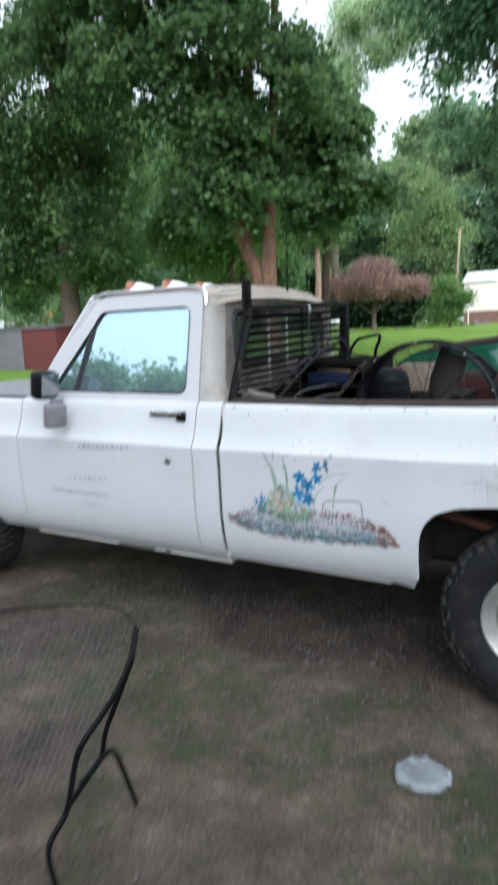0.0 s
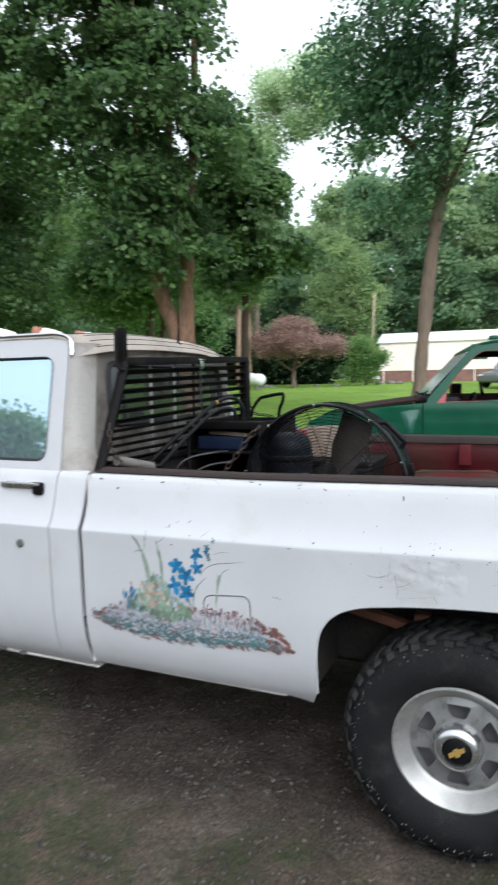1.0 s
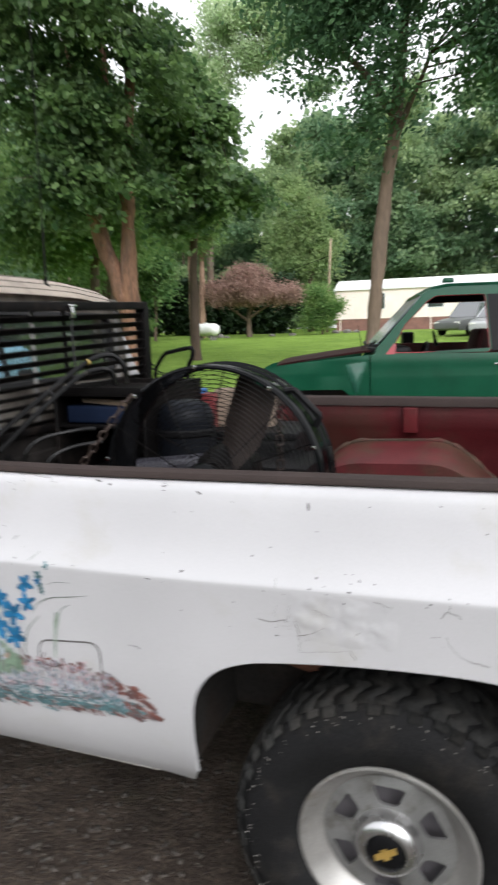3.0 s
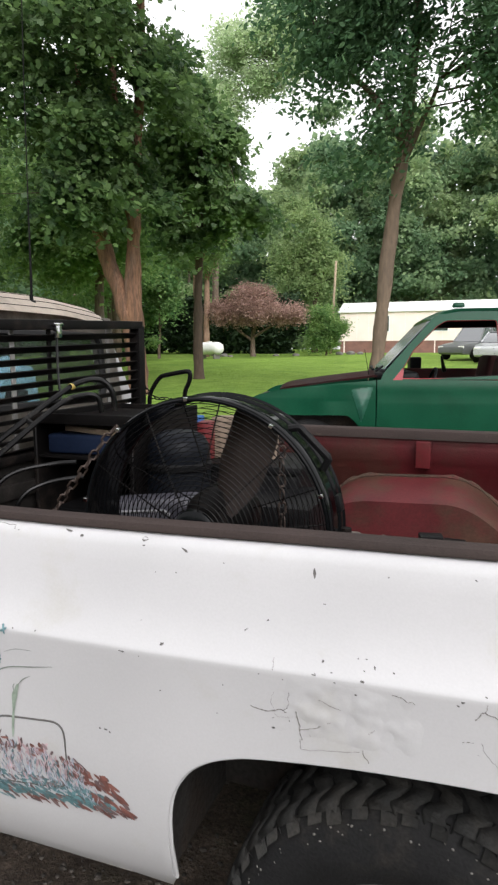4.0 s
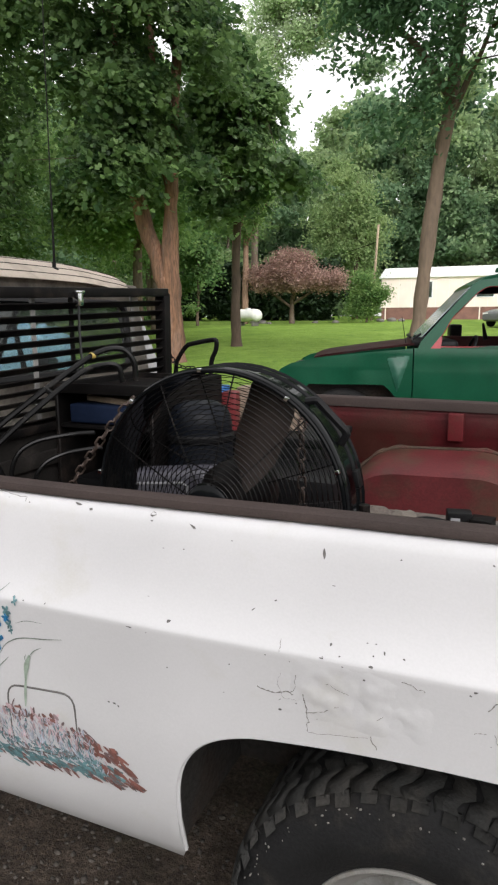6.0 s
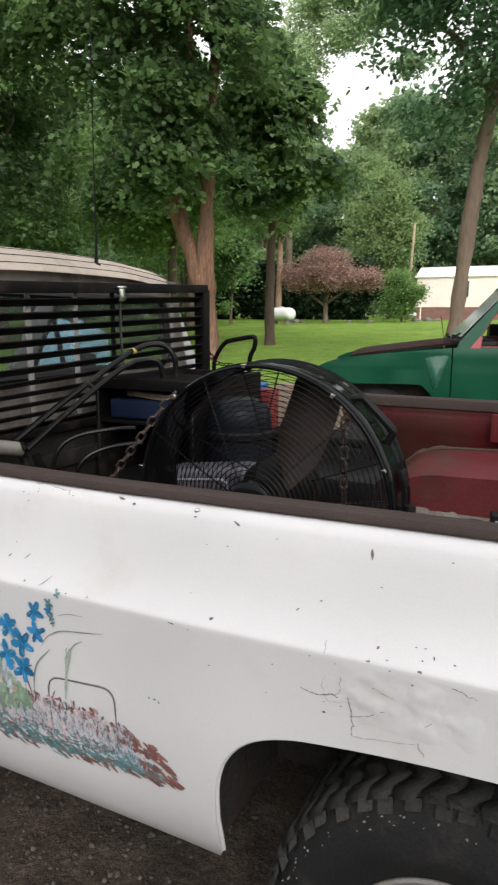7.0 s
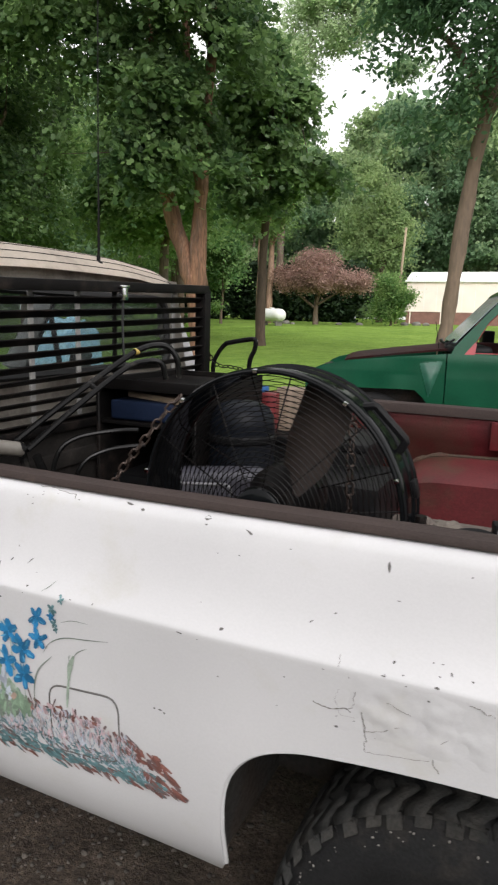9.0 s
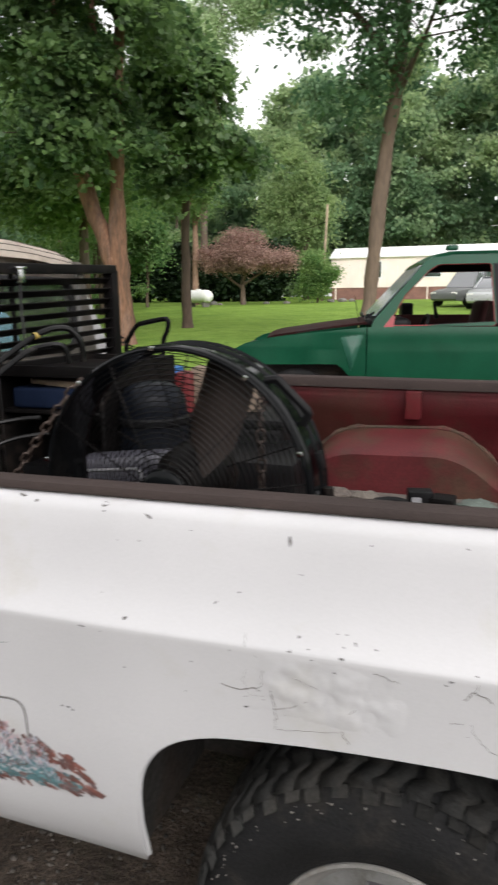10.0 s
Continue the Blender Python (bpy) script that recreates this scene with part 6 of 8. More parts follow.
# forked maple beyond the cab
tree("large forked maple with reddish bark and a dark drooping crown", [g(-7.0, 14, -0.2), (-7.0, 14, 0.9), (-7.06, 14, 1.9), (-7.16, 14, 2.65)], [0.37, 0.26, 0.26, 0.24],
     [([(-7.08, 14, 1.7), (-7.28, 14, 2.7), (-7.75, 14, 3.9), (-8.05, 13.9, 5.4), (-8.3, 13.7, 8.5), (-8.3, 13.6, 12.5)], [0.19, 0.25, 0.2, 0.17, 0.12, 0.04]),
      ([(-7.02, 14, 1.7), (-7.06, 14, 2.7), (-7.10, 14.1, 3.9), (-7.05, 14.2, 5.6), (-6.8, 14.2, 9.0), (-6.7, 14.2, 13.0)], [0.19, 0.24, 0.19, 0.16, 0.12, 0.04]),
      ([(-7.04, 14.1, 4.6), (-7.5, 14.2, 6.5), (-7.6, 14.2, 9.0), (-7.6, 14.2, 12.5)], [0.12, 0.11, 0.09, 0.04])],
     [(-7.9, 13.6, 8.4, 2.5, 2.4, 3.2), (-9.8, 13.0, 8.9, 2.4, 2.2, 1.7), (-12.6, 13.5, 10.2, 2.8, 2.2, 1.5), (-6.3, 13.2, 6.6, 1.5, 1.6, 1.8), (-8.3, 12.8, 6.3, 1.3, 1.2, 1.3), (-6.9, 12.6, 5.3, 1.2, 0.8, 0.8), (-7.6, 12.7, 5.5, 1.1, 0.7, 0.8), (-7.3, 12.6, 6.4, 1.3, 0.8, 1.0), (-7.3, 12.9, 4.75, 1.0, 0.6, 0.5), (-8.7, 13.0, 5.1, 1.0, 0.8, 0.7), (-9.6, 13.2, 5.6, 1.2, 1.0, 0.8), (-6.1, 13.0, 8.6, 0.8, 1.4, 2.0), (-7.8, 13.5, 11.8, 2.2, 2.0, 1.7), (-9.9, 13.3, 11.6, 2.4, 2.0, 1.9), (-12.4, 13.3, 12.0, 2.2, 1.8, 1.5), (-6.5, 13.4, 11.2, 0.95, 1.1, 1.2)],
     990, 46, 0.16, leaf_dark, bark_red, 1, twigs=60, gap=0.05, puff=(0.30, 0.30, 0.07), outline=LOBED, spray=True, loose=0.5)
# slimmer maple in front of the lawn, whose branches hang to the right
tree("slim maple on the lawn with low spreading branches", [g(-7.5, 19, -0.2), (-7.47, 19, 0.9), (-7.5, 19, 2.5), (-7.42, 19, 5.0), (-7.3, 19, 9.5)], [0.27, 0.17, 0.15, 0.13, 0.06],
     [([(-7.4, 19, 5.5), (-6.5, 18.6, 6.1), (-5.5, 18.2, 6.2)], [0.07, 0.05, 0.03]), ([(-7.3, 19, 6.6), (-6.7, 18.8, 7.8), (-6.3, 18.4, 8.8)], [0.07, 0.05, 0.03])],
     [(-7.7, 18.6, 8.3, 1.1, 1.3, 1.9), (-7.6, 18.4, 6.6, 1.3, 1.3, 1.2), (-6.4, 18.4, 7.3, 0.75, 1.0, 1.5), (-5.2, 18.3, 6.0, 1.0, 0.9, 0.55), (-6.4, 18.3, 6.0, 0.8, 0.8, 0.6), (-7.4, 18.3, 5.3, 1.1, 0.9, 0.55), (-8.3, 18.5, 10.4, 0.7, 1.0, 1.1)],
     400, 46, 0.19, leaf_maple, bark_dark, 2, twigs=50, gap=0.06, puff=(0.30, 0.30, 0.07), outline=LOBED, spray=True, loose=0.55)
# straight tree behind the green pickup
tree("tall straight tree with a smooth brown trunk and a high crown", [g(-0.72, 13, -0.2), (-0.62, 13, 1.6), (-0.42, 13, 4.0), (-0.20, 13, 5.8), (0.1, 13, 9.5)], [0.19, 0.15, 0.13, 0.115, 0.06],
     [([(-0.3, 13, 5.2), (0.05, 12.9, 5.9), (0.5, 12.7, 6.8)], [0.085, 0.06, 0.03]), ([(-0.2, 13, 5.8), (-0.9, 12.8, 6.8), (-1.7, 12.5, 7.4)], [0.09, 0.06, 0.03])],
     [(0.6, 12.6, 9.2, 2.4, 2.2, 2.8), (-1.1, 12.6, 6.4, 0.95, 1.1, 1.2), (-1.9, 12.6, 8.2, 1.3, 1.3, 1.2), (2.4, 12.3, 7.4, 1.7, 1.5, 1.7), (-1.0, 12.5, 5.3, 0.85, 0.8, 0.6), (-0.5, 12.2, 6.5, 0.9, 0.6, 0.9), (0.5, 12.2, 6.9, 1.0, 0.6, 0.9), (-1.5, 12.5, 5.7, 0.6, 0.7, 0.6), (-2.0, 12.5, 7.0, 0.6, 0.6, 0.7), (1.6, 12.5, 6.3, 1.1, 1.0, 0.8), (3.6, 12.6, 8.6, 1.8, 1.8, 2.4), (0.1, 12.2, 7.8, 1.5, 0.7, 1.0), (-1.0, 12.3, 7.3, 1.0, 0.8, 0.8), (1.2, 12.1, 7.2, 0.9, 0.6, 0.7)],
     1040, 46, 0.14, leaf_crown, bark_brown, 3, twigs=70, gap=0.0, puff=(0.28, 0.28, 0.09), outline=OVAL, spray=True, loose=0.5)
# trees beyond and to the side of the cab
for i, (x, y, h, r, w) in enumerate(((-16.7, 16, 13, 0.42, 3.8), (-12.6, 21, 9.5, 0.24, 2.6), (-20.5, 22, 12, 0.3, 3.4), (-15.5, 27, 11, 0.26, 3.0), (-25, 17, 13, 0.35, 3.8), (-16.1, 38, 15, 0.27, 2.2), (-16.1, 39.4, 14, 0.23, 1.6), (-20, 34, 16, 0.3, 3.0), (-28, 27, 15, 0.32, 4.0))):
    b = level(x, y)
    lean = 0.25 * math.sin(i * 2.4)
    low = 6.5 if i in (5, 6) else 3.4 if i in (1, 3) else 2.6
    tree("tall woodland tree with a leafy green crown beside the lawn", [g(x, y, -0.2), (x + lean * 0.3, y, b + h * 0.3), (x + lean, y, b + h * 0.8)], [r, r * 0.75, r * 0.3],
         [([(x + lean * 0.4, y, b + h * 0.35), (x + 1.2, y - 0.5, b + h * 0.48), (x + 2.1, y - 0.8, b + h * 0.55)], [r * 0.35, r * 0.22, r * 0.1]),
          ([(x + lean * 0.5, y, b + h * 0.42), (x - 1.1, y - 0.4, b + h * 0.55), (x - 2.0, y - 0.7, b + h * 0.6)], [r * 0.35, r * 0.22, r * 0.1])],
         [(x, y - 0.6, b + h * 0.68, w, w * 0.8, h * 0.3), (x + w * 0.45, y - 1.2, b + low + h * 0.16, w * 0.6, w * 0.5, h * 0.13), (x - w * 0.5, y - 1.0, b + low + h * 0.15, w * 0.6, w * 0.5, h * 0.14)],
         460 if i in (0, 4) else 360, 80, 0.17, leaf_dark if i in (0, 4) else leaf_light, bark_pink if i in (5, 6) else bark_grey, 20 + i, puff=(0.45, 0.45, 0.16), twigs=24, gap=0.02, spray=True, loose=0.5, group="woodland trees round the lawn")
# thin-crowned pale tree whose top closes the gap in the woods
tree("very tall thin-crowned tree at the wood's edge, backlight put into its pale leaves", [g(-18.2, 46, -0.2), (-18.1, 46, 9), (-17.6, 46, 22)], [0.3, 0.24, 0.08],
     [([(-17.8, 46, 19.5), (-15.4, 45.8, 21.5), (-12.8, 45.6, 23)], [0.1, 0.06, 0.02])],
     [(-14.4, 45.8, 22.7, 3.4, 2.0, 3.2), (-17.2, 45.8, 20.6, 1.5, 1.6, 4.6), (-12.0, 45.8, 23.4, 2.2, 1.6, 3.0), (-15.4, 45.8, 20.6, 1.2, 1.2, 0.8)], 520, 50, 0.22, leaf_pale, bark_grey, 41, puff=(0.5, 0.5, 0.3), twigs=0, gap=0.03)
tree("yellow-green tree standing before the far woodland", [g(-11.3, 50, -0.2), (-11.3, 50, 6), (-11.4, 50, 12)], [0.25, 0.2, 0.06],
     [([(-11.3, 50, 5.5), (-10.6, 49.6, 7.5), (-10.2, 49.4, 9.0)], [0.1, 0.06, 0.02])],
     [(-12.4, 49.8, 12.6, 1.1, 1.2, 1.6), (-11.6, 49.8, 10.4, 1.8, 1.2, 1.5), (-13.4, 49.8, 9.2, 1.6, 1.1, 1.6), (-10.2, 49.8, 8.6, 1.2, 1.1, 1.1), (-12.0, 49.8, 6.8, 2.2, 1.2, 1.3), (-14.6, 49.8, 7.0, 1.3, 1.0, 1.4)], 210, 90, 0.2, leaf_gold, bark_grey, 43, puff=(0.7, 0.5, 0.2), twigs=0, gap=0.14, spray=True, loose=0.9)
for x, y, k, sd in ((-17.9, 36.0, 1.1, 51), (-20.4, 37.5, 1.0, 52)):
    tree("young bright green tree at the lawn's edge", [g(x, y, -0.2), (x + 0.1, y, 2.6 * k), (x + 0.2, y, 5.4 * k)], [0.1, 0.07, 0.03], [([(x + 0.1, y, 2.8 * k), (x + 0.7, y - 0.2, 3.6 * k), (x + 1.1, y - 0.3, 4.1 * k)], [0.04, 0.03, 0.015])],
         [(x + 0.3, y - 0.2, 5.4 * k, 1.1, 0.9, 1.2 * k), (x + 0.9, y - 0.2, 4.1 * k, 0.8, 0.7, 0.6), (x - 0.9, y - 0.2, 4.4 * k, 1.0, 0.8, 0.9)], 90, 60, 0.19, leaf_mid, bark_grey, sd, puff=(0.38, 0.34, 0.1), twigs=20, gap=0.0, spray=True, loose=0.6, group="young trees at the lawn's edge")
# purple-leaved ornamental tree
tree("low umbrella-shaped ornamental tree with purple-brown leaves", [g(-13.0, 40, -0.2), (-13.0, 40, 2.4), (-12.9, 40, 3.2)], [0.2, 0.15, 0.13],
     [([(-13, 40, 2.4), (-14.2, 39.8, 3.3), (-15.0, 39.7, 3.9)], [0.1, 0.06, 0.03]), ([(-13, 40, 2.6), (-11.6, 39.8, 3.4), (-10.5, 39.8, 3.9)], [0.1, 0.06, 0.03]), ([(-12.9, 40, 2.9), (-12.6, 39.9, 4.2), (-12.8, 39.8, 5.2)], [0.09, 0.06, 0.03])],
     [(-13.1, 39.6, 4.7, 1.9, 1.6, 1.3), (-11.0, 39.6, 4.1, 1.7, 1.4, 0.6), (-14.5, 39.6, 4.2, 1.4, 1.3, 0.8), (-12.4, 39.6, 3.9, 3.0, 1.5, 0.45)], 380, 80, 0.11, leaf_purple, bark_grey, 5, puff=(0.3, 0.3, 0.2), twigs=30)
tree("bushy light green shrub beside the trailer home", [g(-8.5, 42, -0.1), (-8.5, 42, 2.6)], [0.08, 0.05], [([(-8.5, 42, 1.8), (-9.0, 41.8, 3.0), (-9.2, 41.7, 3.6)], [0.04, 0.03, 0.02])],
     [(-8.6, 41.8, 3.7, 0.9, 0.9, 1.2), (-9.2, 41.6, 2.6, 0.9, 0.8, 0.9), (-7.8, 41.6, 3.3, 0.75, 0.8, 0.5), (-8.1, 41.7, 2.3, 0.7, 0.7, 0.6), (-9.5, 41.7, 3.6, 0.5, 0.5, 0.6)], 150, 70, 0.14, leaf_light, bark_grey, 6, puff=(0.26, 0.26, 0.2), twigs=12, name="shrub", category="shrub")


def woods():
    """The far wall of woodland round the place: joined clumps of leaves over dim trunks."""
    rng = np.random.default_rng(77)
    cs = []

    def stand(x, y, h, w, n):
        b = level(x, y)
        for _ in range(max(1, n // 11)):
            a, r = rng.uniform(0, 2 * math.pi), rng.uniform(0, 1) ** 0.5
            zz = rng.uniform(0, 1)
            k = math.sin(math.pi * min(1, 0.12 + zz * 0.9)) ** 0.6
            cx, cy, cz = x + w * r * k * math.cos(a), y - abs(w * r * k * math.sin(a)) * 0.7, b + 0.4 + zz * h
            ball = min(w, h * 0.4) * rng.uniform(0.18, 0.6)
            flat = rng.uniform(0.35, 0.95)
            for _ in range(11):
                d = rng.normal(0, 1, 3)
                d /= np.linalg.norm(d)
                d *= rng.uniform(0.45, 1.2)
                cs.append((cx + d[0] * ball * 1.2, cy + d[1] * ball, cz + (d[2] * 0.8 - 0.3 * (d[0] * d[0] + d[1] * d[1])) * ball * flat))

    def roof_line(x):
        # a dip in the tree tops lets the sky through
        return 17.5 - 3.2 * math.exp(-((x + 21.5) / 3.4) ** 2) + 5.5 * (1 / (1 + math.exp((x + 24) / 1.5))) + 3.5 * (1 / (1 + math.exp(-(x + 18.0) / 1.2))) + 1.6 * math.sin(x * 0.8)

    for x in np.arange(-52, 20, 3.2):
        stand(x + rng.uniform(-1, 1), 62 + rng.uniform(-3, 3), roof_line(x), 2.6, 176)
    for x in np.arange(-48, -24, 3.0):
        stand(x, 42 + rng.uniform(-3, 3), 17 + rng.uniform(-2, 2), 2.6, 90)
    for x in np.arange(-40, -24, 3.4):
        stand(x, 30 + rng.uniform(-3, 3), 14, 2.4, 70)
    for x in np.arange(10, 40, 3.2):
        stand(x, 57 + rng.uniform(-2, 2), 16 + rng.uniform(-2, 3), 2.6, 80)
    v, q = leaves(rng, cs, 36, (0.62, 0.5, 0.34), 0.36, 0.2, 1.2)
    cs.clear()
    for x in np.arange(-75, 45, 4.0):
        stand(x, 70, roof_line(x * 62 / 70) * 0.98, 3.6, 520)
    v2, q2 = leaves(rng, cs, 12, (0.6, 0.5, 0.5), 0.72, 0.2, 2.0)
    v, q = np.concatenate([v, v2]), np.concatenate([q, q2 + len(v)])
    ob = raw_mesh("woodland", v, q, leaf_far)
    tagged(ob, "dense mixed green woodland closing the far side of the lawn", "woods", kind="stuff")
    cs.clear()
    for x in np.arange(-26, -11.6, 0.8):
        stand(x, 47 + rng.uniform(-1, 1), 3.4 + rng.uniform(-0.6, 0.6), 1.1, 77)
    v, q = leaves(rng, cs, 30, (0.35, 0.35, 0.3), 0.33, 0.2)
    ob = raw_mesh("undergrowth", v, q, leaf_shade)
    tagged(ob, "undergrowth behind the lawn, deep shade put into its leaf colour", "undergrowth", kind="stuff")
    cs.clear()
    for x in np.arange(-30, -16, 0.7):
        y = 31 + rng.uniform(-2, 2)
        stand(x, y, 0.9, 0.6, 12)
    v, q = leaves(rng, cs, 16, (0.25, 0.25, 0.18), 0.2, 0.0)
    ob = raw_mesh("fern_bank", v, q, leaf_light)
    tagged(ob, "bank of pale green ferns along the lawn edge", "ferns", kind="stuff")
    bm = bmesh.new()
    for x in np.arange(-72, -24, 4.1):
        y = 60 + rng.uniform(-2, 2)
        tube(bm, [(x, y, level(x, y) - 0.2), (x + rng.uniform(-0.6, 0.6), y, 13)], [0.25, 0.1], 7)
    solid("woodland_trunks", bm, bark_grey, (0, 60, 0), "grey tree trunks standing inside the far woodland", "trunks", smooth="all", kind="stuff")
    cs.clear()
    # woods behind the viewer, which the glass and paint mirror
    for x in np.arange(-84, -24, 4.0):
        stand(x, -48 + rng.uniform(-4, 4), 12.2 + 1.6 / (1 + math.exp(-(x + 44) / 6)) + 1.5 * math.sin(x * 0.4) + rng.uniform(-1, 1), 3.4, 310)
    v, q = leaves(rng, cs, 20, (1.1, 1.0, 0.7), 0.62, 0.2, 1.2)
    cs.clear()
    for x in np.arange(-20, 80, 6.0):
        stand(x, -48 + rng.uniform(-4, 4), 13 + rng.uniform(-1, 1), 3.6, 120)
    for y in np.arange(-45, 60, 6.0):
        stand(-80 + rng.uniform(-3, 3), y, 14 + rng.uniform(-2, 2), 4.5, 50)
        stand(60 + rng.uniform(-3, 3), y, 15 + rng.uniform(-2, 2), 4.5, 50)
    v2, q2 = leaves(rng, cs, 12, (1.6, 1.2, 1.0), 1.2, 0.2)
    ob = raw_mesh("tree_line", np.concatenate([v, v2]), np.concatenate([q, q2 + len(v)]), leaf_mid)
    tagged(ob, "distant tree line behind the drive", "woods", kind="stuff")


woods()

# ---- headache rack ----
RX = 0.092
rack = thing("headache_rack", (RX, 0.85, 1.215), "black louvred steel headache rack mounted behind the cab", "headache rack")


def near_edge(z):
    return 0.075 + (z - 1.24) * 0.42


def lean_rack(bm):
    """Shears the rack's near side down a little, to fit the camera's view."""
    for v in bm.verts:
        v.co.z += 0.004 - 0.037 * (1.46 - v.co.y) * min(1.0, max(0.0, (v.co.z - 1.215) / 0.2))
    return bm


bm = bmesh.new()
tube(bm, [(RX, near_edge(1.215), 1.215), (RX, near_edge(1.68), 1.68)], 0.021, 6)
part("slanted_post", lean_rack(bm), black_steel, rack)
bm = bmesh.new()
box(bm, (RX, 1.487, 1.445), (0.05, 0.05, 0.47), bevel=0.006)
part("end_post", lean_rack(bm), black_steel, rack)
bm = bmesh.new()
box(bm, (RX, 0.875, 1.684), (0.05, 1.25, 0.034), bevel=0.006)
part("top_bar", lean_rack(bm), black_steel, rack)
bm = bmesh.new()
box(bm, (RX, 0.80, 1.222), (0.05, 1.42, 0.03), bevel=0.005)
part("base_bar", lean_rack(bm), black_steel, rack)
for i in range(11):
    z = 1.640 - i * 0.0395
    y0 = near_edge(z) + 0.015
    bm = bmesh.new()
    box(bm, (RX, (y0 + 1.468) / 2, z), (0.035, 1.468 - y0, 0.005), turn=(0, -36, 0), bevel=0.0012, seg=1)
    part("slat", lean_rack(bm), black_steel, rack)
for y in (0.50, 0.71, 0.905, 1.29):
    bm = bmesh.new()
    box(bm, (RX - 0.028, y, 1.45), (0.006, 0.022, 0.44), bevel=0.0015, seg=1)
    part("stay", lean_rack(bm), pale_steel if y != 0.905 else black_steel, rack)
bm = bmesh.new()
box(bm, (RX - 0.01, near_edge(1.7) - 0.012, 1.745), (0.032, 0.032, 0.15), bevel=0.004)
part("upright", lean_rack(bm), black_steel, rack)
bm = bmesh.new()
tube(bm, smooth_path([(RX + 0.01, 0.185, 1.80), (RX + 0.01, 0.183, 1.70), (RX + 0.015, 0.195, 1.655), (RX + 0.02, 0.225, 1.65)], 5), 0.006, 6)
part("hook", lean_rack(bm), black_steel, rack)
bm = bmesh.new()
box(bm, (RX + 0.032, 0.876, 1.660), (0.018, 0.030, 0.042), bevel=0.004)
box(bm, (RX + 0.032, 0.876, 1.685), (0.022, 0.046, 0.010), bevel=0.003)
lamp_box = part("work_lamp", lean_rack(bm), chrome, rack, "small chrome work lamp")
bm = bmesh.new()
tube(bm, smooth_path([(RX + 0.03, 0.875, 1.64), (RX + 0.026, 0.878, 1.56), (RX + 0.03, 0.876, 1.48), (RX + 0.03, 0.886, 1.40)], 5), 0.0042, 5)
part("lamp_cable", lean_rack(bm), seal_rubber, rack)

# whip aerial on the cab
aerial = thing("whip_aerial", (-0.06, 0.98, 1.745), "tall thin black whip aerial on the cab roof", "aerial")
bm = bmesh.new()
lathe(bm, [(0.001, 0.0), (0.016, 0.0), (0.016, 0.006), (0.007, 0.012), (0.007, 0.03), (0.001, 0.03)], None, Matrix.Translation((-0.06, 0.98, 1.752)) @ Euler((radians(90), 0, 0)).to_matrix().to_4x4(), 16)
part("base", bm, black_plastic, aerial)
bm = bmesh.new()
tube(bm, [(-0.06, 0.98, 1.755), (-0.059, 0.981, 1.81), (-0.058, 0.982, 1.98), (-0.058, 0.982, 2.06), (-0.054, 0.985, 2.53), (-0.044, 0.988, 3.05), (-0.025, 0.99, 3.45)], [0.005, 0.0046, 0.0034, 0.0022, 0.0018, 0.0015, 0.0012], 6)
part("whip", bm, black_steel, aerial)


# ---- drum fan in the bed ----
FC = Vector((0.913, 0.31, 1.163))
fan = thing("drum_fan", (FC.x, 0.42, 0.735), "large black drum fan with wire grilles in the truck bed", "fan")


def fan_ring(name, r, y, t, mat=gloss_black, seg=6, n=64):
    bm = bmesh.new()
    tube(bm, arc((FC.x, y, FC.z), r, 0, 360, n)[:-1], t, seg, closed=True)
    return part(name, bm, mat, fan)


bm = bmesh.new()
lathe(bm, [(0.316, 0.006), (0.325, 0.0), (0.329, 0.010), (0.329, 0.030), (0.322, 0.036), (0.322, 0.105), (0.327, 0.11), (0.327, 0.135), (0.320, 0.14), (0.316, 0.135), (0.316, 0.11), (0.314, 0.036)], tuple(FC), seg=72, close=True)
part("drum", bm, gloss_black, fan, "glossy black drum shell")
fan_ring("front_rim", 0.320, FC.y - 0.004, 0.005)
fan_ring("rear_rim", 0.322, FC.y + 0.142, 0.009)


def dome(r):
    return FC.y - 0.006 - 0.035 * (1 - (r / 0.318) ** 2)


for i in range(23):
    r = 0.062 + i * (0.312 - 0.062) / 22
    fan_ring("grille_ring", r, dome(r), 0.00115, wire_enamel, 6, 60)
for k in range(10):
    a = 36 * k + 8
    pts = []
    for j in range(9):
        r = 0.055 + j * (0.318 - 0.055) / 8
        w = radians(a)
        pts.append((FC.x + r * math.cos(w), dome(r) + 0.002, FC.z + r * math.sin(w)))
    bm = bmesh.new()
    tube(bm, pts, 0.0019, 5)
    part("grille_spoke", bm, black_steel, fan)
for i in range(18):
    r = 0.075 + i * 0.0137
    fan_ring("rear_grille_ring", r, FC.y + 0.138, 0.0011, wire_enamel, 4, 44)
for k in range(8):
    w = radians(45 * k + 20)
    bm = bmesh.new()
    tube(bm, [(FC.x + r * math.cos(w), FC.y + 0.14, FC.z + r * math.sin(w)) for r in (0.05, 0.318)], 0.002, 5)
    part("rear_grille_spoke", bm, black_steel, fan)
bm = bmesh.new()
lathe(bm, [(0.001, -0.05), (0.048, -0.048), (0.058, -0.042), (0.060, -0.034), (0.055, -0.030), (0.001, -0.03)], tuple(FC), seg=36)
part("grille_boss", bm, gloss_black, fan)
bm = bmesh.new()
lathe(bm, [(0.001, 0.02), (0.05, 0.025), (0.06, 0.05), (0.085, 0.09), (0.09, 0.2), (0.07, 0.23), (0.001, 0.24)], tuple(FC), seg=36)
part("motor", bm, black_steel, fan)
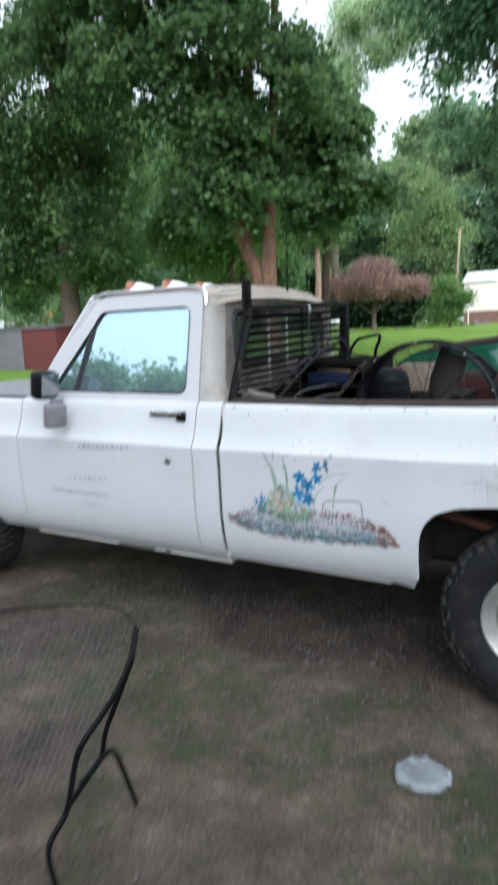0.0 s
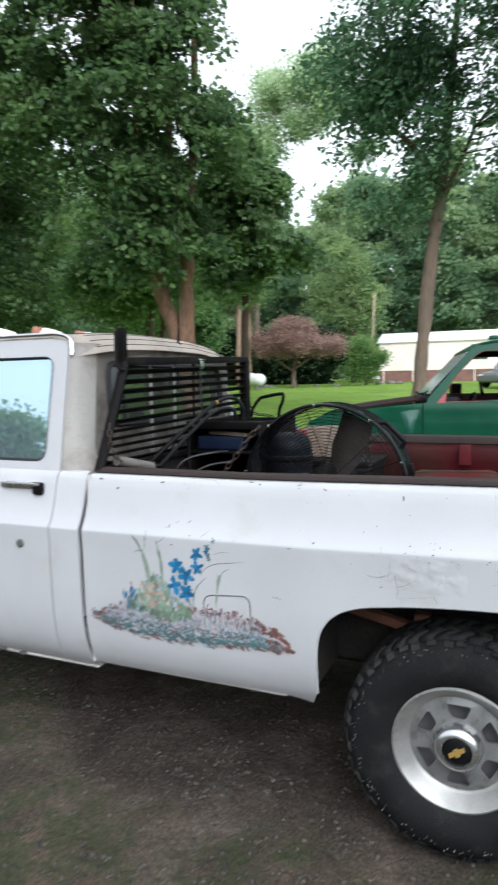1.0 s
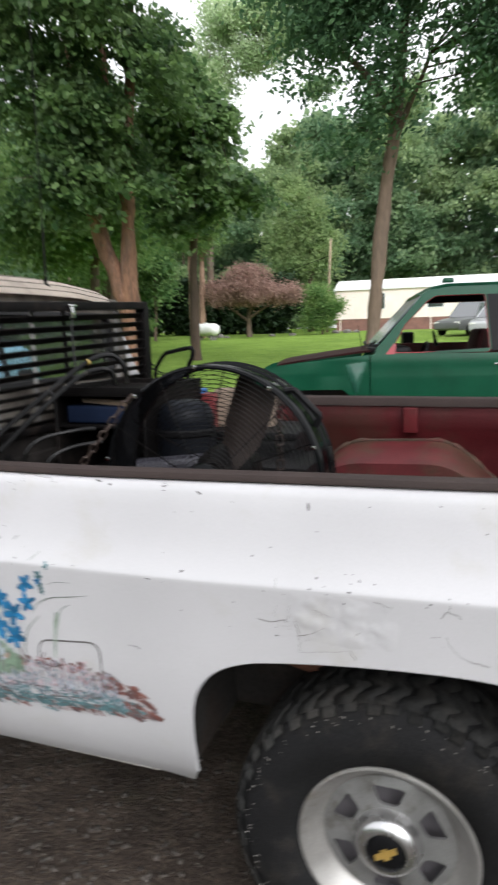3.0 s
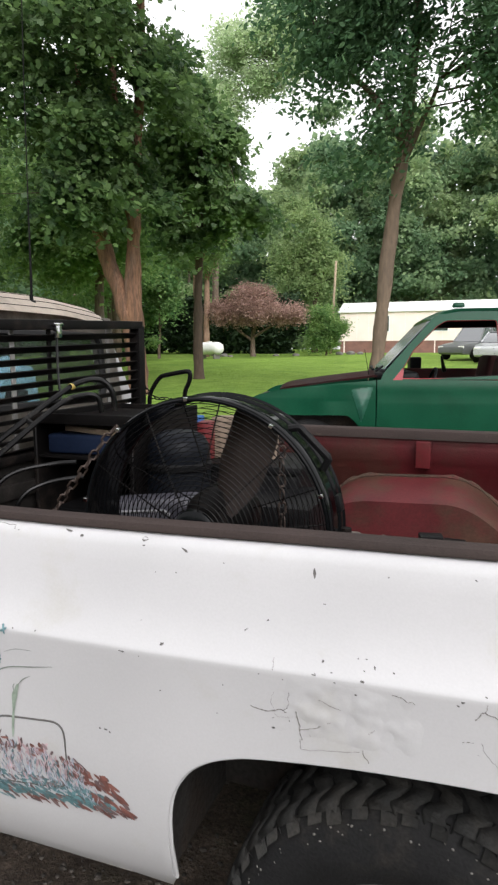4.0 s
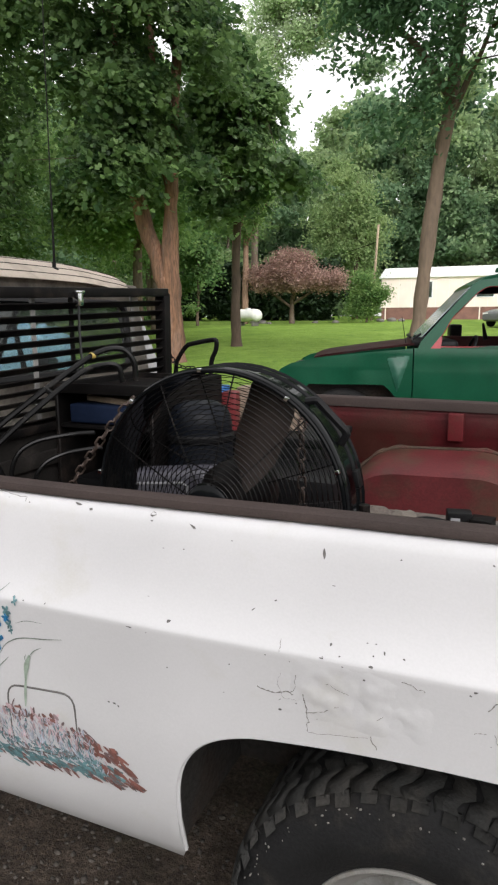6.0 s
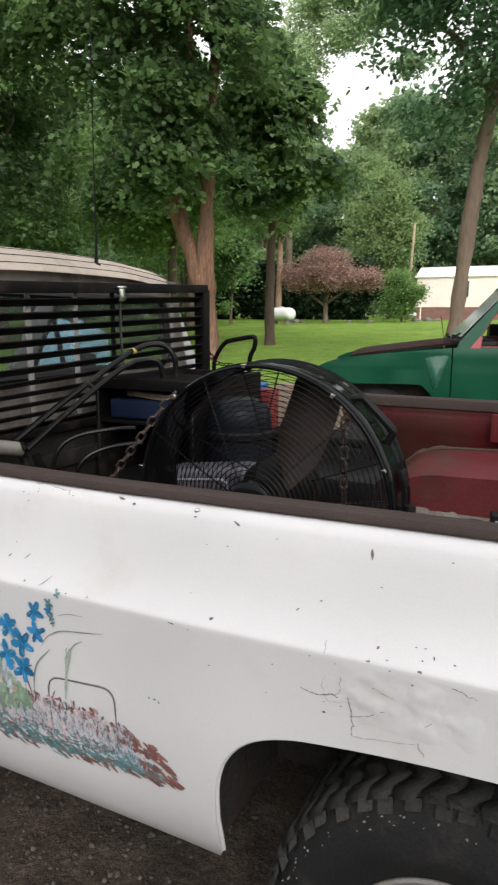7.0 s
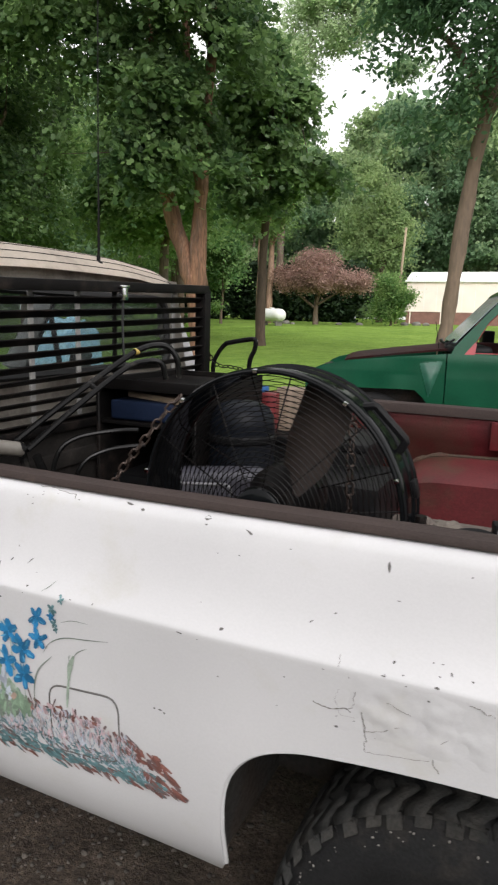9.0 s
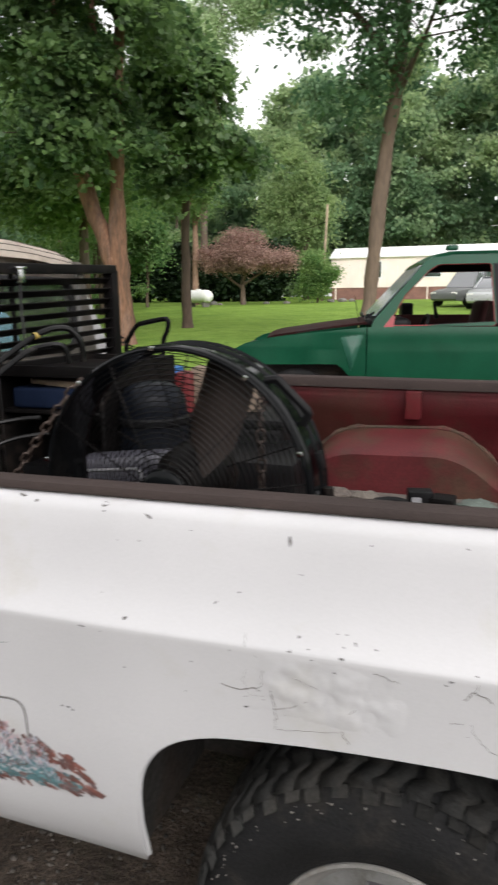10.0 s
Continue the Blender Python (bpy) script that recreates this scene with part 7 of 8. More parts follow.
for k, a in enumerate((59, 239)):
    bm = bmesh.new()
    n, m_ = 10, 6
    grid = []
    for i in range(n + 1):
        r = 0.055 + (0.298 - 0.055) * i / n
        half = 0.042 + 0.03 * min(1.0, i / n * 2.6) * (1 if i < n else 0.82)
        row = []
        for j in range(m_ + 1):
            s = -1 + 2 * j / m_
            w = radians(a + 7 * i / n)
            u, v = r, s * half
            x, z = u * math.cos(w) - v * math.sin(w), u * math.sin(w) + v * math.cos(w)
            row.append(bm.verts.new((FC.x + x, FC.y + 0.07 + s * 0.04 * (1 - 0.35 * i / n) + 0.01 * s * s, FC.z + z)))
        grid.append(row)
    for p, q in zip(grid, grid[1:]):
        for j in range(m_):
            bm.faces.new((p[j], p[j + 1], q[j + 1], q[j]))
    bmesh.ops.solidify(bm, geom=list(bm.faces), thickness=0.004)
    part("blade", bm, blade_brown, fan)
for a in (55, 95, 132, 20, 170, 215, 260, 325):
    w = radians(a)
    bm = bmesh.new()
    box(bm, (FC.x + 0.322 * math.cos(w), FC.y - 0.012, FC.z + 0.322 * math.sin(w)), (0.010, 0.012, 0.010), turn=(0, -a, 0), bevel=0.002)
    part("rim_clip", bm, chrome, fan)
bm = bmesh.new()
pts = [(FC.x + r * math.cos(radians(a)), FC.y + 0.07, FC.z + r * math.sin(radians(a))) for r, a in ((0.322, 51), (0.339, 48.5), (0.342, 47.5), (0.352, 32), (0.351, 31), (0.326, 28.5))]
tube(bm, pts, 0.0095, 8)
part("carry_handle", bm, black_plastic, fan)
bm = bmesh.new()
box(bm, (FC.x + 0.34 * math.cos(radians(14)), FC.y + 0.06, FC.z + 0.34 * math.sin(radians(14))), (0.012, 0.035, 0.04), turn=(0, -14, 0), bevel=0.004)
part("tilt_bracket", bm, black_plastic, fan)
for sx in (-1, 1):
    bm = bmesh.new()
    tube(bm, smooth_path([(FC.x + sx * 0.345, FC.y + 0.07, FC.z + 0.02), (FC.x + sx * 0.35, FC.y + 0.07, 0.85), (FC.x + sx * 0.33, FC.y + 0.07, 0.76), (FC.x + sx * 0.20, FC.y + 0.07, 0.75)], 5), 0.013, 8)
    part("stand_leg", bm, black_steel, fan)
bm = bmesh.new()
tube(bm, [(FC.x - 0.2, FC.y + 0.07, 0.75), (FC.x + 0.2, FC.y + 0.07, 0.75)], 0.013, 8)
part("stand_bar", bm, black_steel, fan)
for sx in (-1, 1):
    bm = bmesh.new()
    tube(bm, [(FC.x + sx * 0.2, FC.y - 0.08, 0.75), (FC.x + sx * 0.2, FC.y + 0.32, 0.75)], 0.013, 8)
    part("stand_foot", bm, black_steel, fan)

fan.scale = (0.97, 0.97, 0.97)

# ---- other load ----
cabinet = thing("steel_cabinet", (0.305, 0.98, 0.735), "black open-fronted steel cabinet standing in the bed behind the cab", "cabinet")
for name, c, s in (("top", (0.305, 0.98, 1.343), (0.352, 0.47, 0.012)), ("side_panel", (0.122, 0.98, 1.058), (0.014, 0.50, 0.625)), ("side_panel", (0.488, 0.98, 1.058), (0.014, 0.50, 0.625)),
                   ("back_panel", (0.305, 1.224, 1.058), (0.352, 0.012, 0.62)), ("shelf", (0.305, 0.975, 1.226), (0.352, 0.47, 0.014)), ("bottom", (0.305, 0.98, 0.744), (0.38, 0.50, 0.014))):
    bm = bmesh.new()
    box(bm, c, s, bevel=0.003, seg=1)
    part(name, bm, black_steel, cabinet)
bm = bmesh.new()
box(bm, (0.305, 0.732, 1.354), (0.38, 0.012, 0.034), bevel=0.003)
part("top_lip", bm, black_steel, cabinet)
bm = bmesh.new()
box(bm, (0.275, 0.84, 1.268), (0.235, 0.18, 0.066), turn=(0, 0, 3), bevel=0.012, seg=3)
solid("storage_case", bm, blue_plastic, (0.275, 0.84, 1.234), "dark blue plastic case on the cabinet shelf", "case")
bm = bmesh.new()
box(bm, (0.315, 0.85, 1.313), (0.21, 0.15, 0.020), turn=(0, 3, -6), bevel=0.004)
solid("cardboard_sheet", bm, tan_card, (0.315, 0.85, 1.301), "dusty tan cardboard lying on the blue case", "cardboard")
bm = bmesh.new()
box(bm, (0.305, 0.95, 0.90), (0.32, 0.36, 0.29), bevel=0.02)
solid("crate", bm, black_plastic, (0.305, 0.95, 0.755), "black plastic crate at the bottom of the cabinet", "crate")

cart = thing("hand_cart", (0.30, 0.55, 0.735), "hand cart with bent black tube handles leaning in the bed", "hand cart")
for name, pts, r in (("handle_tube", [(0.150, 0.335, 1.222), (0.20, 0.48, 1.318), (0.255, 0.68, 1.432), (0.285, 0.77, 1.474), (0.325, 0.825, 1.478), (0.355, 0.845, 1.44), (0.36, 0.85, 1.375)], 0.0095),
                     ("handle_tube", [(0.195, 0.335, 1.203), (0.23, 0.475, 1.297), (0.278, 0.66, 1.408), (0.31, 0.74, 1.432), (0.342, 0.775, 1.425), (0.352, 0.785, 1.375)], 0.009),
                     ("loop_tube", [(0.245, 0.40, 0.95), (0.235, 0.385, 1.10), (0.245, 0.40, 1.19), (0.285, 0.44, 1.232), (0.37, 0.50, 1.25), (0.43, 0.52, 1.255)], 0.0065),
                     ("loop_tube", [(0.285, 0.43, 0.95), (0.28, 0.42, 1.08), (0.30, 0.44, 1.16), (0.35, 0.49, 1.195), (0.44, 0.54, 1.21)], 0.006),
                     ("frame_tube", [(0.16, 0.34, 1.22), (0.19, 0.36, 1.05), (0.22, 0.38, 0.75)], 0.012), ("frame_tube", [(0.22, 0.34, 1.19), (0.26, 0.40, 1.0), (0.30, 0.46, 0.75)], 0.012)):
    bm = bmesh.new()
    tube(bm, smooth_path(pts, 6), r, 8)
    part(name, bm, steel_tube, cart)
for y, p in ((0.0, ((0.150, 0.335, 1.222), (0.195, 0.335, 1.203))), (0.1, ((0.225, 0.565, 1.368), (0.253, 0.565, 1.351)))):
    bm = bmesh.new()
    tube(bm, p, 0.009, 8)
    part("cross_bar", bm, steel_tube, cart)
for p in ((0.272, 0.735, 1.460),):
    bm = bmesh.new()
    lathe(bm, [(0.0098, -0.010), (0.0108, -0.008), (0.0108, 0.008), (0.0098, 0.010)], p, seg=12)
    part("yellow_band", bm, yellow_tag, cart)


def chain(name, pts, pitch, label, mat=chain_steel):
    """Round links along a path, each turned a quarter against the last."""
    path = [Vector(p) for p in smooth_path(pts, 12)]
    t = thing(name, path[-1], label, "chain")
    d, k, last = 0.0, 0, path[0]
    for a, b in zip(path, path[1:]):
        d += (b - a).length
        if d >= pitch:
            d = 0.0
            mid, ax = (last + b) / 2, (b - last).normalized()
            side = ax.orthogonal().normalized() if k % 2 else ax.cross(ax.orthogonal()).normalized()
            half, w = pitch * 0.42, pitch * 0.36
            loop = [mid + ax * (half * math.copysign(1, math.cos(u)) + w * math.cos(u) * 0.9 - 0) * 1.0 * 0.75 + side * w * math.sin(u) for u in (2 * math.pi * (j + 0.5) / 12 for j in range(12))]
            bm = bmesh.new()
            tube(bm, loop, pitch * 0.125, 5, closed=True)
            part("link", bm, mat, t)
            last, k = b, k + 1
    return t


chain("chain", [(0.600, 0.47, 1.372), (0.55, 0.46, 1.315), (0.49, 0.45, 1.235), (0.42, 0.45, 1.15), (0.36, 0.45, 1.05)], 0.026, "rusty steel chain slung across the load")
chain("chain", [(0.12, 0.10, 1.40), (0.125, 0.09, 1.34), (0.13, 0.10, 1.29), (0.14, 0.13, 1.255), (0.15, 0.16, 1.25)], 0.022, "rusty chain wound round the rack post")
chain("chain", [(1.02, 0.62, 1.36), (1.02, 0.62, 1.2), (1.025, 0.62, 1.05), (1.03, 0.62, 0.92)], 0.03, "rusty chain hanging down behind the fan")
chain("chain", [(0.11, 1.51, 1.43), (0.115, 1.54, 1.385), (0.13, 1.58, 1.365), (0.16, 1.63, 1.36), (0.20, 1.68, 1.345)], 0.022, "dark chain hanging from the rack to the bed rail", black_steel)
bar = thing("tube_bracket", (0.17, 1.63, 1.25), "bent black tube bracket standing up by the bed rail", "bracket")
bm = bmesh.new()
tube(bm, smooth_path([(0.075, 1.62, 1.25), (0.076, 1.62, 1.365), (0.10, 1.62, 1.42), (0.133, 1.62, 1.458), (0.16, 1.62, 1.468), (0.262, 1.62, 1.486), (0.282, 1.62, 1.478), (0.278, 1.62, 1.44), (0.256, 1.62, 1.385), (0.25, 1.62, 1.25)], 6), 0.0105, 8)
part("bent_tube", bm, steel_tube, bar)
bm = bmesh.new()
box(bm, (0.165, 1.62, 1.24), (0.24, 0.05, 0.015), bevel=0.003)
part("foot_plate", bm, black_steel, bar)
bm = bmesh.new()
tube(bm, [(0.165, 1.62, 0.735), (0.165, 1.62, 1.24)], 0.02, 8)
part("stem", bm, black_steel, bar)

bm = bmesh.new()
tube(bm, [(0.125, 0.13, 1.25), (0.165, 0.34, 1.20)], 0.021, 14)
solid("plastic_pipe", bm, white_pipe, (0.145, 0.23, 1.225), "short dirty white plastic pipe laid on the bed front", "pipe")
grey = thing("portable_heater", (0.62, 0.66, 0.735), "silver-grey plastic heater with a pale outlet grille behind the fan", "heater")
bm = bmesh.new()
box(bm, (0.62, 0.64, 1.05), (0.28, 0.13, 0.185), turn=(0, -6, 4), bevel=0.03, seg=4)
part("case", bm, grey_plastic, grey)
bm = bmesh.new()
box(bm, (0.598, 0.574, 1.092), (0.20, 0.012, 0.034), turn=(-12, -6, 4), bevel=0.004)
part("outlet_panel", bm, grey_plastic, grey)
bm = bmesh.new()
loop = [(0.598 + 0.104 * a, 0.566, 1.092 + 0.104 * a * 0.105 + 0.02 * b) for a, b in ((-1, -1), (-1, 0.5), (-0.85, 1), (0.85, 1), (1, 0.5), (1, -1))]
tube(bm, loop, 0.004, 6, closed=True)
part("outlet_frame", bm, fin_grey, grey, "pale moulded outlet frame")
bm = bmesh.new()
box(bm, (0.62, 0.66, 0.846), (0.3, 0.18, 0.222), bevel=0.01)
part("stand", bm, black_plastic, grey)

# made-up cylinder, added to give the dark round form behind the fan
drum = thing("dark_form_drum", (0.588, 0.87, 0.735), "made-up blue-black drum giving the dark round form behind the fan", "drum")
upright = Matrix.Translation((0.588, 0.87, 0.735)) @ Euler((radians(90), 0, 0)).to_matrix().to_4x4()
bm = bmesh.new()
lathe(bm, [(0.001, 0.0), (0.098, 0.0), (0.105, 0.02), (0.105, 0.36), (0.109, 0.37), (0.109, 0.385), (0.105, 0.395), (0.105, 0.50), (0.100, 0.535), (0.084, 0.562), (0.055, 0.578), (0.001, 0.584)], None, upright, 36)
part("body", bm, drum_plastic, drum)
bm = bmesh.new()
lathe(bm, [(0.106, 0.452), (0.111, 0.458), (0.111, 0.474), (0.106, 0.480)], None, upright, 36)
part("clamp_ring", bm, black_plastic, drum)

# made-up tote, added to keep the bed behind the fan dark
tote = thing("dark_fill_tote", (0.60, 1.42, 0.735), "made-up black lidded tote that keeps the bed behind the fan dark", "tote")
bm = bmesh.new()
box(bm, (0.60, 1.42, 0.93), (0.56, 0.34, 0.38), bevel=0.03, seg=3, taper=1.05)
part("body", bm, black_plastic, tote)
bm = bmesh.new()
box(bm, (0.60, 1.42, 1.13), (0.62, 0.38, 0.03), bevel=0.012)
part("lid", bm, black_plastic, tote)
for x, y, c, w, h, what in ((0.40, 1.36, blue_carton, 0.10, 0.165, "blue"), (0.492, 1.33, red_plastic, 0.06, 0.15, "red"), (0.63, 1.40, printed_card, 0.26, 0.165, "pale tan")):
    bm = bmesh.new()
    box(bm, (x, y, 1.148 + h / 2), (w, 0.1, h), turn=(0, 0, 8), bevel=0.006)
    solid("small_carton", bm, c, (x, y, 1.146), what + " printed carton on the tote lid", "carton")
# made-up crate, added for the same darkness behind the fan
bm = bmesh.new()
box(bm, (0.84, 1.15, 0.90), (0.34, 0.36, 0.32), bevel=0.02, seg=2, taper=1.04)
solid("crate", bm, black_plastic, (0.84, 1.15, 0.735), "made-up black plastic crate that keeps the area behind the fan dark", "crate")


def crumple(name, c, s, mat, label, cat, seed, sub=3):
    bm = bmesh.new()
    bmesh.ops.create_icosphere(bm, subdivisions=sub, radius=1.0)
    for v in bm.verts:
        k = 1 + 0.35 * noise.noise(v.co * 2.1 + Vector((seed, 0, 0))) + 0.22 * noise.noise(v.co * 5 + Vector((0, seed, 0)))
        v.co = Vector((c[0] + v.co.x * k * s[0], c[1] + v.co.y * k * s[1], c[2] + max(-0.8, v.co.z) * k * s[2]))
    return solid(name, bm, mat, (c[0], c[1], c[2] - s[2] * 0.8), label, cat, smooth=25)


# odds and ends on the bed floor by the wheel housing
bm = bmesh.new()
box(bm, (1.32, 1.10, 0.825), (0.62, 0.34, 0.17), bevel=0.02, seg=2)
solid("wooden_crate", bm, crate_wood, (1.32, 1.10, 0.736), "low dusty crate on the bed floor", "crate")
crumple("rag", (1.12, 1.08, 0.935), (0.055, 0.045, 0.028), crate_wood, "crumpled grey shop rag on the crate", "rag", 3)
crumple("rag", (1.22, 1.10, 0.932), (0.05, 0.045, 0.022), material("oily_rag", (0.1, 0.085, 0.07), 0.9, vary=0.3), "oily brown shop rag on the crate", "rag", 8)
bm = bmesh.new()
tube(bm, arc((1.31, 1.03, 0.932), 0.055, 0, 360, 28, "z")[:-1], 0.018, 8, closed=True)
solid("hose_coil", bm, black_plastic, (1.31, 1.03, 0.914), "short coil of black rubber hose", "hose")
bm = bmesh.new()
box(bm, (1.39, 1.08, 0.945), (0.075, 0.06, 0.07), turn=(0, 0, 12), bevel=0.006)
adapter = solid("power_adapter", bm, black_plastic, (1.39, 1.08, 0.911), "black power adapter with a white label", "adapter")
bm = bmesh.new()
box(bm, (1.383, 1.047, 0.952), (0.028, 0.003, 0.024), turn=(0, 0, 12))
part("label", bm, fin_grey, adapter)
bm = bmesh.new()
box(bm, (1.46, 1.08, 0.938), (0.07, 0.07, 0.055), turn=(0, 0, -8), bevel=0.006)
solid("black_carton", bm, black_steel, (1.46, 1.08, 0.911), "small black carton on the dusty crate", "carton")
crumple("folded_tarp", (1.56, 1.10, 0.930), (0.06, 0.06, 0.022), material("grey_green_tarp", (0.075, 0.095, 0.08), 0.7, vary=0.2), "folded grey-green tarp on the crate", "tarp", 15)
bm = bmesh.new()
lathe(bm, [(0.001, 0.0), (0.012, 0.0), (0.014, 0.004), (0.014, 0.03), (0.009, 0.036), (0.001, 0.036)], None, Matrix.Translation((1.34, 1.0, 0.916)) @ Euler((radians(90), 0, 0)).to_matrix().to_4x4(), 14)
solid("bottle_cap", bm, white_lens, (1.34, 1.0, 0.914), "small white screw cap", "cap")

# made-up heap beyond the cab; its turquoise stands in for sky reflections
def tarp_pile():
    rng = random.Random(5)
    x0, y0 = -4.6, 6.05
    b = level(x0, y0)
    bm = bmesh.new()
    n, m_ = 30, 22
    grid = []
    for i in range(n + 1):
        row = []
        for k in range(m_ + 1):
            u, v = -1 + 2 * i / n, -1 + 2 * k / m_
            e = max(abs(u), abs(v))
            h = 1.14 * min(1.0, (1 - e) * 5.0) ** 0.6 if e < 1 else 0.0
            h *= 1 - 0.10 * abs(u) + 0.09 * noise.noise((u * 2.2, v * 2.2, 3))
            h += 0.05 * noise.noise((u * 6, v * 6, 1)) * (1 if h > 0.2 else 0.2)
            row.append(bm.verts.new((x0 + u * 0.38, y0 + v * 0.42, b + 0.02 + max(0.0, h))))
        grid.append(row)
    for a, c in zip(grid, grid[1:]):
        for k in range(m_):
            bm.faces.new((a[k], c[k], c[k + 1], a[k + 1]))
    bmesh.ops.solidify(bm, geom=list(bm.faces), thickness=0.01)
    solid("tarp_pile", bm, sky_glint_turquoise, (x0, y0, b), "made-up turquoise heap standing in for sky reflections seen through the cab", "tarp", smooth=30)


tarp_pile()

# ---- beyond the lawn ----
home = thing("trailer_home", (3.0, 49.8, level(3, 49)), "long cream-sided trailer home with a white roof and red-brown skirting", "trailer home")
HX0, HX1, HY = -8.85, 10.5, 48.0
zb = level(0, 48)


def trailer_box(name, x0, x1, z0, z1, mat, y0=HY, y1=HY + 3.8, bev=0.0):
    bm = bmesh.new()
    box(bm, ((x0 + x1) / 2, (y0 + y1) / 2, (z0 + z1) / 2), (x1 - x0, y1 - y0, z1 - z0), bevel=bev)
    return part(name, bm, mat, home)


wall = trailer_box("wall", HX0, HX1, 2.50, 4.62, siding_cream)
trailer_box("skirting", HX0 + 0.05, HX1 - 0.05, zb - 0.3, 2.50, skirting, HY + 0.04, HY + 3.7)
bm = bmesh.new()
prof = [(-0.14, 4.60), (-0.14, 4.68), (1.9, 5.45), (3.94, 4.68), (3.94, 4.60)]
for x in (HX0 - 0.15, HX1 + 0.15):
    pass
a = [bm.verts.new((HX0 - 0.15, HY + y, z)) for y, z in prof]
b = [bm.verts.new((HX1 + 0.15, HY + y, z)) for y, z in prof]
for i in range(5):
    bm.faces.new((a[i], a[(i + 1) % 5], b[(i + 1) % 5], b[i]))
bm.faces.new(a)
bm.faces.new(b[::-1])
part("roof", bm, roof_white, home)
for i in range(22):
    trailer_box("siding_seam", HX0 + 0.4 + i * 0.88, HX0 + 0.415 + i * 0.88, 2.52, 4.60, roof_white, HY - 0.012, HY + 0.004)
for x, w, z0, z1 in ((-5.44, 0.46, 3.2, 4.3), (-1.6, 1.1, 3.2, 4.3), (2.4, 1.1, 3.2, 4.3), (6.6, 0.9, 3.2, 4.3)):
    win = trailer_box("window", x - w / 2 - 0.06, x + w / 2 + 0.06, z0 - 0.06, z1 + 0.06, roof_white, HY - 0.03, HY + 0.02)
    bm = bmesh.new()
    box(bm, (x, HY - 0.034, (z0 + z1) / 2), (w, 0.01, z1 - z0))
    part("pane", bm, car_glass, win)
for i in range(9):
    x = HX0 + 0.3 + i * 2.2
    trailer_box("skirting_post", x, x + 0.08, zb - 0.2, 2.5, siding_cream, HY + 0.0, HY + 0.05)
bm = bmesh.new()
tube(bm, [(3.0, 49.5, 5.2), (3.0, 49.5, 6.7)], 0.025, 6)
for dx in (-0.8, -0.45, -0.1, 0.25, 0.6):
    tube(bm, [(3.0 + dx, 49.2, 6.6 + dx * 0.02), (3.0 + dx, 49.8, 6.6)], 0.012, 5)
tube(bm, [(2.1, 49.5, 6.6), (3.8, 49.5, 6.6)], 0.015, 5)
part("roof_antenna", bm, alloy, home)

pole = thing("utility_pole", g(-9.1, 46), "short weathered wooden utility pole with a cable", "utility pole")
bm = bmesh.new()
tube(bm, [g(-9.1, 46, -0.3), (-8.93, 46, 5.0), (-8.78, 46, 8.15)], [0.11, 0.09, 0.08], 10)
part("shaft", bm, pole_wood, pole, smooth="all")
bm = bmesh.new()
tube(bm, smooth_path([(-8.8, 46, 7.0), (-12.0, 47, 6.3), (-16.0, 49, 6.0), (-22.0, 53, 6.6)], 8), 0.02, 5)
part("cable", bm, black_steel, pole)

tank = thing("propane_tank", g(-14.4, 36), "white horizontal propane tank on the lawn edge", "propane tank")
tz = level(-14.4, 36)
bm = bmesh.new()
m = Matrix.Translation((-14.4, 36, tz + 0.62)) @ Euler((0, 0, radians(68))).to_matrix().to_4x4()
lathe(bm, [(0.001, -1.05), (0.18, -1.02), (0.30, -0.93), (0.37, -0.78), (0.385, -0.6), (0.385, 0.6), (0.37, 0.78), (0.30, 0.93), (0.18, 1.02), (0.001, 1.05)], None, m, 28)
part("shell", bm, tank_white, tank, smooth="all")
bm = bmesh.new()
lathe(bm, [(0.001, -0.1), (0.14, -0.1), (0.16, -0.05), (0.16, 0.06), (0.001, 0.06)], None, Matrix.Translation((-14.4, 36, tz + 1.0)) @ Euler((radians(90), 0, 0)).to_matrix().to_4x4(), 16)
part("valve_dome", bm, tank_white, tank)
for k in (-0.6, 0.6):
    p = m @ Vector((0, k, 0))
    bm = bmesh.new()
    box(bm, (p.x, p.y, tz + 0.13), (0.5, 0.14, 0.30), turn=(0, 0, 68), bevel=0.02)
    part("leg", bm, stone_pale, tank)

random.seed(31)
for x, y, r in ((-14.2, 39.0, 0.22), (-14.9, 39.6, 0.36), (-11.6, 40.6, 0.26), (-10.3, 41.0, 0.3), (-7.9, 43.5, 0.35), (-7.2, 44.0, 0.4), (-6.6, 44.2, 0.32), (-15.8, 40.2, 0.3)):
    bm = bmesh.new()
    bmesh.ops.create_icosphere(bm, subdivisions=3, radius=1.0)
    z = level(x, y)
    for v in bm.verts:
        k = 1 + 0.3 * noise.noise(v.co * 1.6 + Vector((x, y, 0)))
        v.co = Vector((x + v.co.x * r * 0.8 * k, y + v.co.y * r * 0.6 * k, z + r * 0.15 + v.co.z * r * 0.45 * k))
    solid("field_stone", bm, stone_pale, (x, y, z), "pale rounded field stone at the lawn edge", "stone", smooth="all", group="stones at the lawn edge")


